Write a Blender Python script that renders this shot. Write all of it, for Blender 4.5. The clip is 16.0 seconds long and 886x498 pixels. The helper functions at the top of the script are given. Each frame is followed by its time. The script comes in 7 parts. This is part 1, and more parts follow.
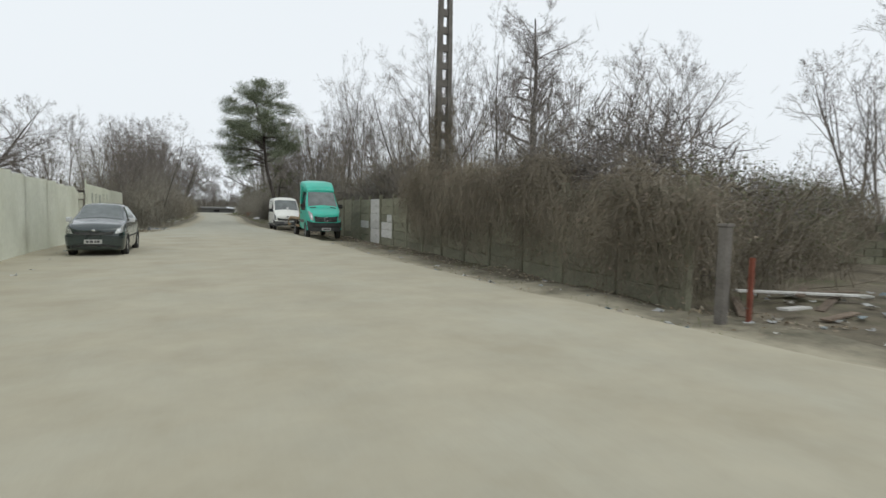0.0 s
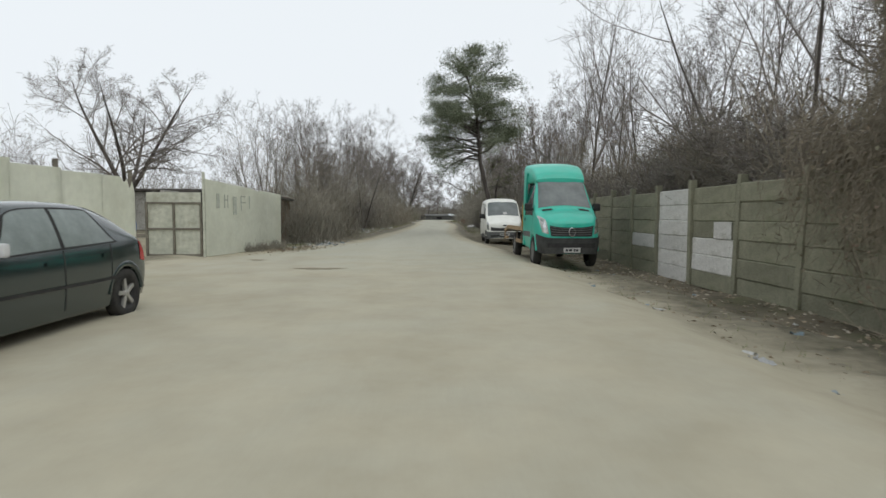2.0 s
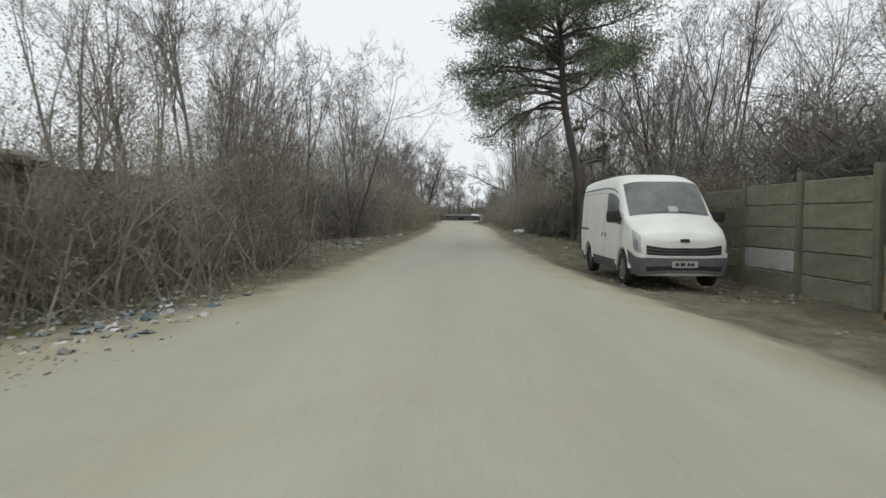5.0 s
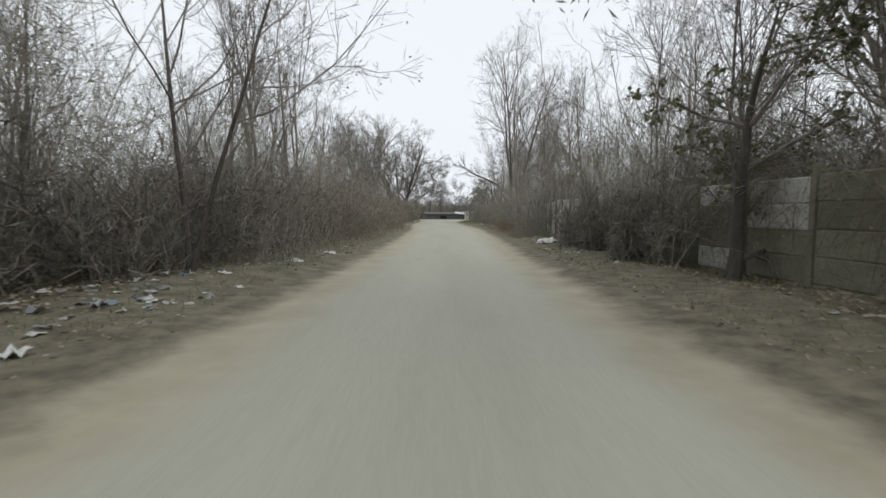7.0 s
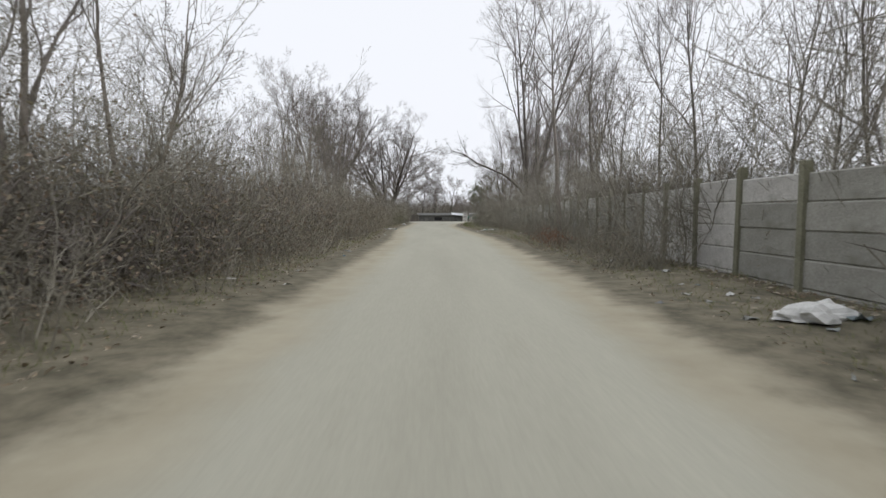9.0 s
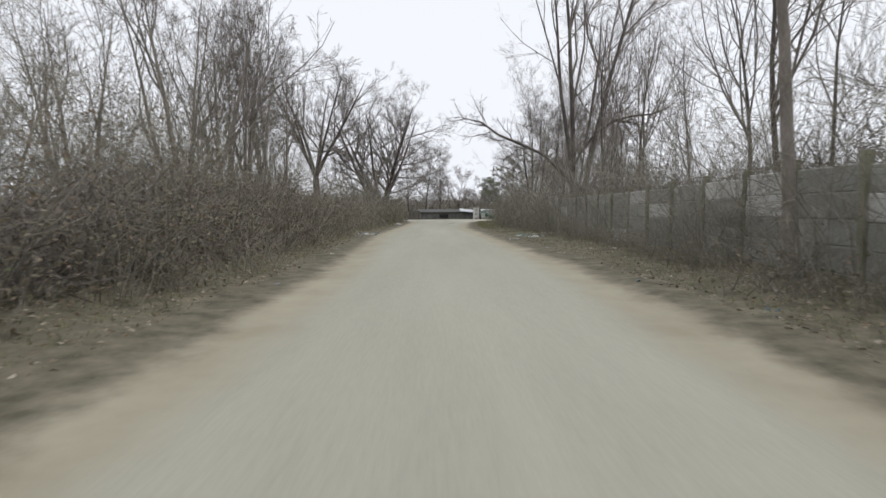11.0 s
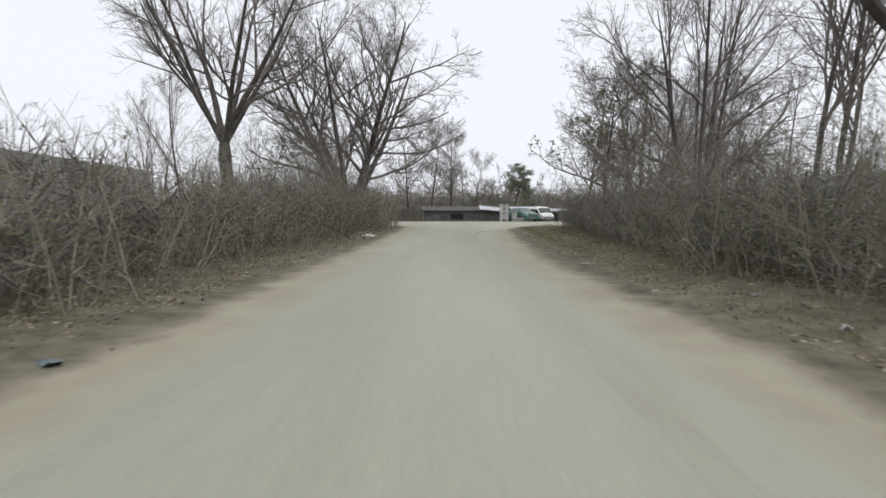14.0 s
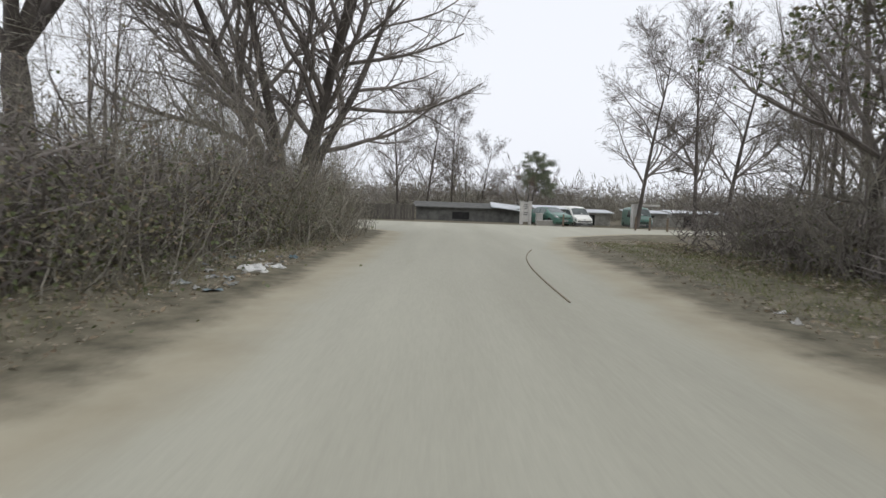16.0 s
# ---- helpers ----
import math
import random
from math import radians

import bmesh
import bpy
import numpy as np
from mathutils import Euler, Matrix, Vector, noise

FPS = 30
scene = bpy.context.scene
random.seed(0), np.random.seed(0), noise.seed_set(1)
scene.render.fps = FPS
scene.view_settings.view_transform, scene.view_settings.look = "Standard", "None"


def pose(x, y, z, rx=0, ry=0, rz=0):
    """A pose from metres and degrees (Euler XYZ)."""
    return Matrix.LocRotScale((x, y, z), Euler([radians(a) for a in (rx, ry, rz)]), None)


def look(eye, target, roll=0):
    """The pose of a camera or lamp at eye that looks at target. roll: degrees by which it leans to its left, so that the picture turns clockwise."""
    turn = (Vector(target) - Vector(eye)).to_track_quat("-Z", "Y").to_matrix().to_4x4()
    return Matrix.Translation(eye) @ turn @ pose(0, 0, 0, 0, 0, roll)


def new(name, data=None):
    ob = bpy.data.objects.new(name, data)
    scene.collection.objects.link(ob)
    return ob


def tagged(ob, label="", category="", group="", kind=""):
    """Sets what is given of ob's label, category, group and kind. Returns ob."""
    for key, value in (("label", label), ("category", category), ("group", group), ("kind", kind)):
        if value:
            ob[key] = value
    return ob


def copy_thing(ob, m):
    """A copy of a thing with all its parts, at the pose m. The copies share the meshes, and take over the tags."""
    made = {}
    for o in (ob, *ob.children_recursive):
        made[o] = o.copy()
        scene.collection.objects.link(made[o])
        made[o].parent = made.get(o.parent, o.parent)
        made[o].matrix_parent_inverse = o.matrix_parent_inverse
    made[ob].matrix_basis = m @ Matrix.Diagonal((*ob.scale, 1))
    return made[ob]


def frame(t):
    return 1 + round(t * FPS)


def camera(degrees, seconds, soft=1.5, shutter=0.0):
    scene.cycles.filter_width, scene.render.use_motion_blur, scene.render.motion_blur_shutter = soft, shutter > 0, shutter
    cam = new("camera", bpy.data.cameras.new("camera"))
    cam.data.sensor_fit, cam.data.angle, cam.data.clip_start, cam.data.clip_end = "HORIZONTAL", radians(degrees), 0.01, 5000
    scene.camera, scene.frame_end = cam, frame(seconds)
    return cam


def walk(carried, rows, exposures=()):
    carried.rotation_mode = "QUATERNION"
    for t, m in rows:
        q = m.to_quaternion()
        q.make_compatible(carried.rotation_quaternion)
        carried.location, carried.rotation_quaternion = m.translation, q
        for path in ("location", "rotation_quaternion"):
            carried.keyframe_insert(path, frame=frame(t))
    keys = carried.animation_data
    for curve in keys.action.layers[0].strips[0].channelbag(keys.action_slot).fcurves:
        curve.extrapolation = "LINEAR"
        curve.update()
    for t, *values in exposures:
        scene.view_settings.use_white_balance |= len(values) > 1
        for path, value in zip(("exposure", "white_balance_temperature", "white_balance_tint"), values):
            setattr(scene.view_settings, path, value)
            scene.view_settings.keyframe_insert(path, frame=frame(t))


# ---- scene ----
cam = camera(81.34, 16.0, soft=1.5, shutter=0.15)
PATH = [
    (0.0, look((0.002, 0.000, 1.297), (4.183, 9.057, 0.584), 1.11)),
    (0.5, look((0.917, 3.501, 1.306), (4.025, 12.982, 0.634), 0.96)),
    (1.0, look((1.344, 6.720, 1.299), (3.327, 16.499, 0.638), 0.59)),
    (1.5, look((1.665, 9.423, 1.268), (2.592, 19.354, 0.553), 0.26)),
    (2.0, look((1.834, 11.971, 1.235), (1.979, 21.948, 0.584), 0.30)),
    (2.5, look((1.768, 14.357, 1.255), (1.577, 24.334, 0.608), 1.11)),
    (3.0, look((1.633, 16.626, 1.218), (1.265, 26.598, 0.561), 1.86)),
    (3.5, look((1.413, 18.688, 1.193), (0.897, 28.653, 0.542), 2.01)),
    (6.0, look((0.889, 34.418, 1.242), (0.862, 44.396, 0.574), -0.90)),
    (6.5, look((0.895, 37.778, 1.253), (0.988, 47.753, 0.554), 0.22)),
    (7.0, look((0.941, 41.213, 1.261), (1.103, 51.188, 0.573), 0.08)),
    (7.5, look((1.002, 44.762, 1.249), (1.233, 54.734, 0.527), 0.76)),
    (8.0, look((1.016, 48.311, 1.262), (1.308, 58.285, 0.595), -0.26)),
    (10.5, look((1.384, 66.753, 1.259), (1.597, 76.727, 0.582), 0.46)),
    (11.0, look((1.473, 70.830, 1.255), (1.615, 80.802, 0.522), -0.31)),
    (11.5, look((1.633, 74.803, 1.238), (1.721, 84.779, 0.556), -0.95)),
    (12.0, look((1.544, 79.105, 1.230), (1.586, 89.078, 0.503), -1.51)),
    (12.5, look((1.415, 83.366, 1.258), (1.448, 93.339, 0.524), -0.63)),
    (13.0, look((1.362, 87.737, 1.254), (1.338, 97.714, 0.570), -0.69)),
    (13.5, look((1.363, 91.432, 1.252), (1.319, 101.405, 0.520), -0.84)),
    (14.0, look((1.326, 95.374, 1.253), (1.316, 105.344, 0.483), 0.00)),
    (14.5, look((1.212, 99.411, 1.268), (1.180, 109.383, 0.516), 1.31)),
    (15.0, look((1.006, 103.168, 1.226), (0.963, 113.137, 0.438), 0.95)),
    (15.5, look((1.017, 106.252, 1.274), (1.017, 116.218, 0.454), 1.52)),
    (16.0, look((0.910, 109.560, 1.204), (1.032, 119.525, 0.370), 1.97)),
]
walk(cam, PATH, exposures=((0.0, 0.0, 6400, 5.5), (3.5, 0.0, 6430, 6.0), (6.0, 0.03, 6500, 4.0), (6.5, 0.03, 6550, 2.5), (7.0, 0.05, 6400, 7.0), (7.5, 0.08, 6450, 10.0), (16.0, 0.08, 6400, 10.0)))

# ---- overcast daylight ----
SUN_EL, SUN_AZ = radians(52), radians(135)
world = bpy.data.worlds.new("overcast")
scene.world = world
world.use_nodes = True
wn, wl = world.node_tree.nodes, world.node_tree.links
sky = wn.new("ShaderNodeTexSky")
sky.sky_type, sky.sun_disc = "NISHITA", False
sky.sun_elevation, sky.sun_rotation = SUN_EL, SUN_AZ
sky.air_density, sky.dust_density, sky.ozone_density = 1.0, 6.0, 1.0
pale = wn.new("ShaderNodeHueSaturation")
pale.inputs["Saturation"].default_value = 0.12
cloud = wn.new("ShaderNodeMix")
cloud.data_type = "RGBA"
cloud.inputs["Factor"].default_value = 0.86
cloud.inputs["B"].default_value = (8.7, 8.9, 9.4, 1)
wl.new(sky.outputs["Color"], pale.inputs["Color"])
wl.new(pale.outputs["Color"], cloud.inputs["A"])
wl.new(cloud.outputs["Result"], wn["Background"].inputs["Color"])
wn["Background"].inputs["Strength"].default_value = 0.11

sun = new("sun", bpy.data.lights.new("sun", "SUN"))
sun.data.energy, sun.data.angle, sun.data.color = 0.5, radians(60), (1.0, 0.96, 0.9)
sun.matrix_world = look((11, -11, 20), (0, 0, 0))
scene.view_settings.exposure = 0.0


# ---- materials ----
def material(name, a, b, scale=6.0, rough=0.9, bump=0.2, bump_scale=None, metal=0.0, fine=None, stretch=(1, 1, 1),
             spec=0.3, coords="Object", per_object=0.0, stain=None, stain_scale=0.7, speck=0.19):
    """Two colours mixed by coarse and fine noise, with relief; per_object: lightness that varies from piece to piece."""
    m = bpy.data.materials.new(name)
    m.use_nodes = True
    n, l = m.node_tree.nodes, m.node_tree.links
    bsdf = n["Principled BSDF"]
    tc = n.new("ShaderNodeTexCoord")
    mp = n.new("ShaderNodeMapping")
    mp.inputs["Scale"].default_value = stretch
    l.new(tc.outputs[coords], mp.inputs["Vector"])
    big = n.new("ShaderNodeTexNoise")
    big.inputs["Scale"].default_value, big.inputs["Detail"].default_value = scale, 5
    big.inputs["Roughness"].default_value = 0.62
    l.new(mp.outputs["Vector"], big.inputs["Vector"])
    ramp = n.new("ShaderNodeValToRGB")
    ramp.color_ramp.elements[0].position, ramp.color_ramp.elements[1].position = 0.34, 0.68
    ramp.color_ramp.elements[0].color, ramp.color_ramp.elements[1].color = (*a, 1), (*b, 1)
    l.new(big.outputs["Fac"], ramp.inputs["Fac"])
    col = ramp.outputs["Color"]
    small = n.new("ShaderNodeTexNoise")
    small.inputs["Scale"].default_value, small.inputs["Detail"].default_value = fine or scale * 14, 4
    l.new(mp.outputs["Vector"], small.inputs["Vector"])
    grain = n.new("ShaderNodeMapRange")
    grain.inputs["From Min"].default_value, grain.inputs["From Max"].default_value = 0.25, 0.75
    grain.inputs["To Min"].default_value, grain.inputs["To Max"].default_value = 1 - speck, 1 + speck
    l.new(small.outputs["Fac"], grain.inputs["Value"])
    mul = n.new("ShaderNodeMix")
    mul.data_type, mul.blend_type = "RGBA", "MULTIPLY"
    mul.inputs["Factor"].default_value = 1.0
    l.new(col, mul.inputs["A"])
    l.new(grain.outputs["Result"], mul.inputs["B"])
    col = mul.outputs["Result"]
    if stain:
        st = n.new("ShaderNodeTexNoise")
        st.inputs["Scale"].default_value, st.inputs["Detail"].default_value = stain_scale, 7
        st.inputs["Roughness"].default_value = 0.7
        l.new(mp.outputs["Vector"], st.inputs["Vector"])
        sr = n.new("ShaderNodeMapRange")
        sr.inputs["From Min"].default_value, sr.inputs["From Max"].default_value = 0.52, 0.68
        l.new(st.outputs["Fac"], sr.inputs["Value"])
        mx = n.new("ShaderNodeMix")
        mx.data_type = "RGBA"
        mx.inputs["B"].default_value = (*stain, 1)
        l.new(sr.outputs["Result"], mx.inputs["Factor"])
        l.new(col, mx.inputs["A"])
        col = mx.outputs["Result"]
    if per_object:
        oi = n.new("ShaderNodeObjectInfo")
        pr = n.new("ShaderNodeMapRange")
        pr.inputs["To Min"].default_value, pr.inputs["To Max"].default_value = 1 - per_object, 1 + per_object
        l.new(oi.outputs["Random"], pr.inputs["Value"])
        pm = n.new("ShaderNodeMix")
        pm.data_type, pm.blend_type = "RGBA", "MULTIPLY"
        pm.inputs["Factor"].default_value = 1.0
        l.new(col, pm.inputs["A"])
        l.new(pr.outputs["Result"], pm.inputs["B"])
        col = pm.outputs["Result"]
    l.new(col, bsdf.inputs["Base Color"])
    bsdf.inputs["Roughness"].default_value = rough
    bsdf.inputs["Metallic"].default_value = metal
    bsdf.inputs["Specular IOR Level"].default_value = spec
    if bump:
        bp = n.new("ShaderNodeBump")
        bp.inputs["Strength"].default_value, bp.inputs["Distance"].default_value = bump, 0.02
        src = small
        if bump_scale:
            src = n.new("ShaderNodeTexNoise")
            src.inputs["Scale"].default_value, src.inputs["Detail"].default_value = bump_scale, 5
            l.new(mp.outputs["Vector"], src.inputs["Vector"])
        l.new(src.outputs["Fac"], bp.inputs["Height"])
        l.new(bp.outputs["Normal"], bsdf.inputs["Normal"])
    return m


def island_material(name, colours, rough=0.85, spec=0.2, through=0.0):
    """A colour for each island of a joined mesh, picked from a few."""
    m = bpy.data.materials.new(name)
    m.use_nodes = True
    n, l = m.node_tree.nodes, m.node_tree.links
    geo = n.new("ShaderNodeNewGeometry")
    ramp = n.new("ShaderNodeValToRGB")
    el = ramp.color_ramp.elements
    el[0].color, el[1].color = (*colours[0], 1), (*colours[-1], 1)
    for i, c in enumerate(colours[1:-1]):
        el.new((i + 1) / (len(colours) - 1)).color = (*c, 1)
    l.new(geo.outputs["Random Per Island"], ramp.inputs["Fac"])
    l.new(ramp.outputs["Color"], n["Principled BSDF"].inputs["Base Color"])
    n["Principled BSDF"].inputs["Roughness"].default_value = rough
    n["Principled BSDF"].inputs["Specular IOR Level"].default_value = spec
    return m


def paint(name, rgb, rough=0.3, coat=0.4, dust=(0.32, 0.29, 0.24), dusty=0.35, metal=0.0):
    """Car paint with a film of road dust in patches."""
    m = material(name, rgb, tuple(c * 1.12 for c in rgb), 2.0, rough, 0.0, metal=metal, fine=60, spec=0.5, speck=0.03)
    n, l = m.node_tree.nodes, m.node_tree.links
    b = n["Principled BSDF"]
    src = b.inputs["Base Color"].links[0].from_socket
    nz = n.new("ShaderNodeTexNoise")
    nz.inputs["Scale"].default_value, nz.inputs["Detail"].default_value = 3.5, 8
    tc = n.new("ShaderNodeTexCoord")
    l.new(tc.outputs["Object"], nz.inputs["Vector"])
    mr = n.new("ShaderNodeMapRange")
    mr.inputs["From Min"].default_value, mr.inputs["From Max"].default_value = 0.35, 0.8
    mr.inputs["To Max"].default_value = dusty
    l.new(nz.outputs["Fac"], mr.inputs["Value"])
    mx = n.new("ShaderNodeMix")
    mx.data_type = "RGBA"
    mx.inputs["B"].default_value = (*dust, 1)
    l.new(mr.outputs["Result"], mx.inputs["Factor"])
    l.new(src, mx.inputs["A"])
    l.new(mx.outputs["Result"], b.inputs["Base Color"])
    b.inputs["Coat Weight"].default_value, b.inputs["Coat Roughness"].default_value = coat, 0.15
    return m


def glass(name, rgb=(0.03, 0.035, 0.04), rough=0.06):
    m = material(name, rgb, tuple(c * 1.5 for c in rgb), 3, rough, 0.0, spec=0.5, speck=0.04)
    return m


def lane_material():
    """Dusty asphalt that gives way to tan dirt and then to leaf litter, with a ragged border."""
    m = material("dusty_lane", (0.36, 0.35, 0.285), (0.43, 0.42, 0.345), 0.55, 0.95, 0.04, 90, fine=40, speck=0.045, stretch=(1, 0.10, 1))
    n, l = m.node_tree.nodes, m.node_tree.links
    b = n["Principled BSDF"]
    col = b.inputs["Base Color"].links[0].from_socket
    at = n.new("ShaderNodeAttribute")
    at.attribute_name = "edge"
    tc = n.new("ShaderNodeTexCoord")

    along = n.new("ShaderNodeMapping")
    along.inputs["Scale"].default_value = (1, 0.16, 1)
    l.new(tc.outputs["Object"], along.inputs["Vector"])

    def noise_node(scale, detail, streaky=False):
        t = n.new("ShaderNodeTexNoise")
        t.inputs["Scale"].default_value, t.inputs["Detail"].default_value, t.inputs["Roughness"].default_value = scale, detail, 0.65
        l.new(along.outputs["Vector"] if streaky else tc.outputs["Object"], t.inputs["Vector"])
        return t.outputs["Fac"]

    def blend(col, c0, c1, nscale, lo, hi, amount, seed_scale):
        edge = n.new("ShaderNodeMath")
        edge.operation = "MULTIPLY_ADD"
        l.new(noise_node(seed_scale, 6), edge.inputs[0])
        edge.inputs[1].default_value = amount
        l.new(at.outputs["Fac"], edge.inputs[2])
        mr = n.new("ShaderNodeMapRange")
        mr.interpolation_type = "SMOOTHSTEP"
        mr.inputs["From Min"].default_value, mr.inputs["From Max"].default_value = lo + amount * 0.5, hi + amount * 0.5
        l.new(edge.outputs["Value"], mr.inputs["Value"])
        rp = n.new("ShaderNodeValToRGB")
        rp.color_ramp.elements[0].position, rp.color_ramp.elements[1].position = 0.35, 0.66
        rp.color_ramp.elements[0].color, rp.color_ramp.elements[1].color = (*c0, 1), (*c1, 1)
        l.new(noise_node(nscale, 7), rp.inputs["Fac"])
        mx = n.new("ShaderNodeMix")
        mx.data_type = "RGBA"
        l.new(mr.outputs["Result"], mx.inputs["Factor"])
        l.new(col, mx.inputs["A"])
        l.new(rp.outputs["Color"], mx.inputs["B"])
        return mx.outputs["Result"]

    # faint wheel tracks of bare asphalt and damp, darker spots
    wet = n.new("ShaderNodeMapRange")
    wet.inputs["From Min"].default_value, wet.inputs["From Max"].default_value = 0.60, 0.72
    wet.inputs["To Max"].default_value = 0.22
    l.new(noise_node(0.9, 5, True), wet.inputs["Value"])
    mx = n.new("ShaderNodeMix")
    mx.data_type = "RGBA"
    mx.inputs["B"].default_value = (0.24, 0.21, 0.15, 1)
    l.new(wet.outputs["Result"], mx.inputs["Factor"])
    l.new(col, mx.inputs["A"])
    col = mx.outputs["Result"]
    col = blend(col, (0.335, 0.303, 0.222), (0.41, 0.376, 0.284), 0.9, -0.55, 0.15, 0.9, 0.7)
    col = blend(col, (0.095, 0.087, 0.06), (0.215, 0.192, 0.138), 3.0, 0.22, 0.80, 1.0, 1.2)
    l.new(col, b.inputs["Base Color"])
    return m


M_LANE = lane_material()
M_GROUND = material("leaf_litter_soil", (0.088, 0.076, 0.053), (0.195, 0.168, 0.12), 1.1, 1.0, 0.6, 16, fine=22,
                    stain=(0.10, 0.11, 0.05), stain_scale=0.35)
M_BARK = material("bark_grey_brown", (0.062, 0.054, 0.048), (0.14, 0.123, 0.11), 3, 0.95, 0.7, 26, fine=30, stretch=(1, 1, 0.25))
M_BARK_PALE = material("bark_pale", (0.17, 0.15, 0.13), (0.28, 0.25, 0.22), 3, 0.95, 0.5, 26, fine=30, stretch=(1, 1, 0.3))
M_TWIG = material("twigs_grey_brown", (0.142, 0.126, 0.113), (0.242, 0.217, 0.198), 2.5, 0.95, 0.0)
M_BRUSH = material("brush_brown", (0.168, 0.157, 0.127), (0.325, 0.303, 0.25), 0.45, 0.95, 0.0, fine=5)
M_VINE = material("dry_vines", (0.148, 0.128, 0.096), (0.30, 0.262, 0.2), 0.6, 0.95, 0.0, fine=5)
M_DEAD = island_material("dead_leaves", [(0.12, 0.08, 0.055), (0.20, 0.13, 0.085), (0.27, 0.20, 0.13), (0.16, 0.14, 0.09)])
M_FALLEN = island_material("fallen_leaves", [(0.21, 0.165, 0.115), (0.33, 0.275, 0.20), (0.46, 0.41, 0.33), (0.28, 0.25, 0.19), (0.37, 0.30, 0.21)])
M_WITHER = island_material("withered_leaves", [(0.17, 0.135, 0.10), (0.26, 0.195, 0.15), (0.20, 0.195, 0.13), (0.31, 0.25, 0.19), (0.15, 0.16, 0.10)])
M_IVY = island_material("ivy_leaves", [(0.09, 0.11, 0.05), (0.13, 0.15, 0.075), (0.18, 0.185, 0.10), (0.19, 0.16, 0.10)], 0.6)
M_NEEDLE = island_material("pine_needles", [(0.14, 0.165, 0.105), (0.185, 0.21, 0.14), (0.245, 0.265, 0.185)], 0.6)
M_GRASS = island_material("verge_grass", [(0.14, 0.17, 0.065), (0.20, 0.22, 0.10), (0.30, 0.28, 0.16)])
M_RUSSET = island_material("russet_leaves", [(0.20, 0.10, 0.065), (0.26, 0.135, 0.085), (0.22, 0.14, 0.09)])
M_TURQ = material("turquoise_plastic", (0.05, 0.28, 0.27), (0.10, 0.38, 0.36), 5, 0.4, 0.2)
M_BAG = material("white_plastic_bag", (0.55, 0.55, 0.53), (0.72, 0.72, 0.70), 5, 0.4, 0.3, 18)
M_LITTER = island_material("rubbish", [(0.66, 0.66, 0.65), (0.42, 0.42, 0.40), (0.20, 0.21, 0.22), (0.50, 0.48, 0.43), (0.10, 0.17, 0.21), (0.28, 0.25, 0.20)], 0.5, 0.4)
M_CONC = material("precast_concrete", (0.165, 0.163, 0.115), (0.265, 0.258, 0.19), 1.4, 0.95, 0.35, 40, fine=30, per_object=0.16,
                  stain=(0.13, 0.135, 0.08), stain_scale=0.9)
M_CONC_PALE = material("pale_concrete", (0.46, 0.45, 0.42), (0.60, 0.59, 0.56), 1.6, 0.95, 0.3, 40, fine=30, per_object=0.08,
                       stain=(0.32, 0.31, 0.27), stain_scale=1.2)
M_CONC_MID = material("grey_concrete", (0.27, 0.265, 0.235), (0.37, 0.365, 0.33), 1.2, 0.95, 0.35, 40, fine=30, per_object=0.12,
                      stain=(0.19, 0.19, 0.155), stain_scale=0.9)
M_POLE = material("pole_concrete", (0.125, 0.115, 0.102), (0.205, 0.19, 0.172), 2, 0.95, 0.4, 40, fine=40)
M_SHEET = material("painted_sheet_metal", (0.70, 0.71, 0.61), (0.79, 0.80, 0.70), 0.9, 0.55, 0.05, 12, fine=8, spec=0.4,
                   stain=(0.66, 0.665, 0.565), stain_scale=0.8, speck=0.05)
# the wall's sheet with stains; the gate's shade is put into a darker base
M_GATE = material("stained_shaded_gate_sheet", (0.40, 0.405, 0.33), (0.52, 0.525, 0.43), 1.6, 0.6, 0.05, 12, fine=8, spec=0.4, stain=(0.30, 0.29, 0.22), stain_scale=1.3)
M_STEEL = material("rusty_steel_frame", (0.13, 0.115, 0.09), (0.22, 0.20, 0.16), 6, 0.7, 0.2, metal=0.2)
M_TAR = material("tar_roof", (0.05, 0.045, 0.04), (0.10, 0.09, 0.08), 2, 0.9, 0.3)
M_PLANK = material("weathered_planks", (0.11, 0.083, 0.06), (0.20, 0.155, 0.115), 3, 0.9, 0.4, 20, stretch=(1, 6, 6), per_object=0.2)
M_BOARD = material("grey_boards", (0.085, 0.078, 0.068), (0.15, 0.138, 0.12), 3, 0.9, 0.4, 20, stretch=(6, 6, 1), per_object=0.2)
M_PLASTER = material("old_plaster", (0.30, 0.29, 0.26), (0.42, 0.41, 0.37), 1.2, 0.95, 0.2, stain=(0.2, 0.19, 0.17))
M_ROOF_PALE = material("zinc_roof", (0.50, 0.52, 0.54), (0.64, 0.66, 0.68), 1.5, 0.5, 0.1, metal=0.2)
# near-black colour that stands for the shade inside doorways and openings
M_DARK = material("opening_shade", (0.015, 0.015, 0.015), (0.03, 0.03, 0.03), 3, 0.9, 0.0)
# tar lightened to grey, with the haze of distance put into the colour
M_BARN = material("hazed_tarred_boards", (0.085, 0.085, 0.08), (0.15, 0.15, 0.14), 2, 0.9, 0.2)
M_RUST = material("rust_red", (0.14, 0.045, 0.03), (0.24, 0.08, 0.05), 4, 0.9, 0.3)


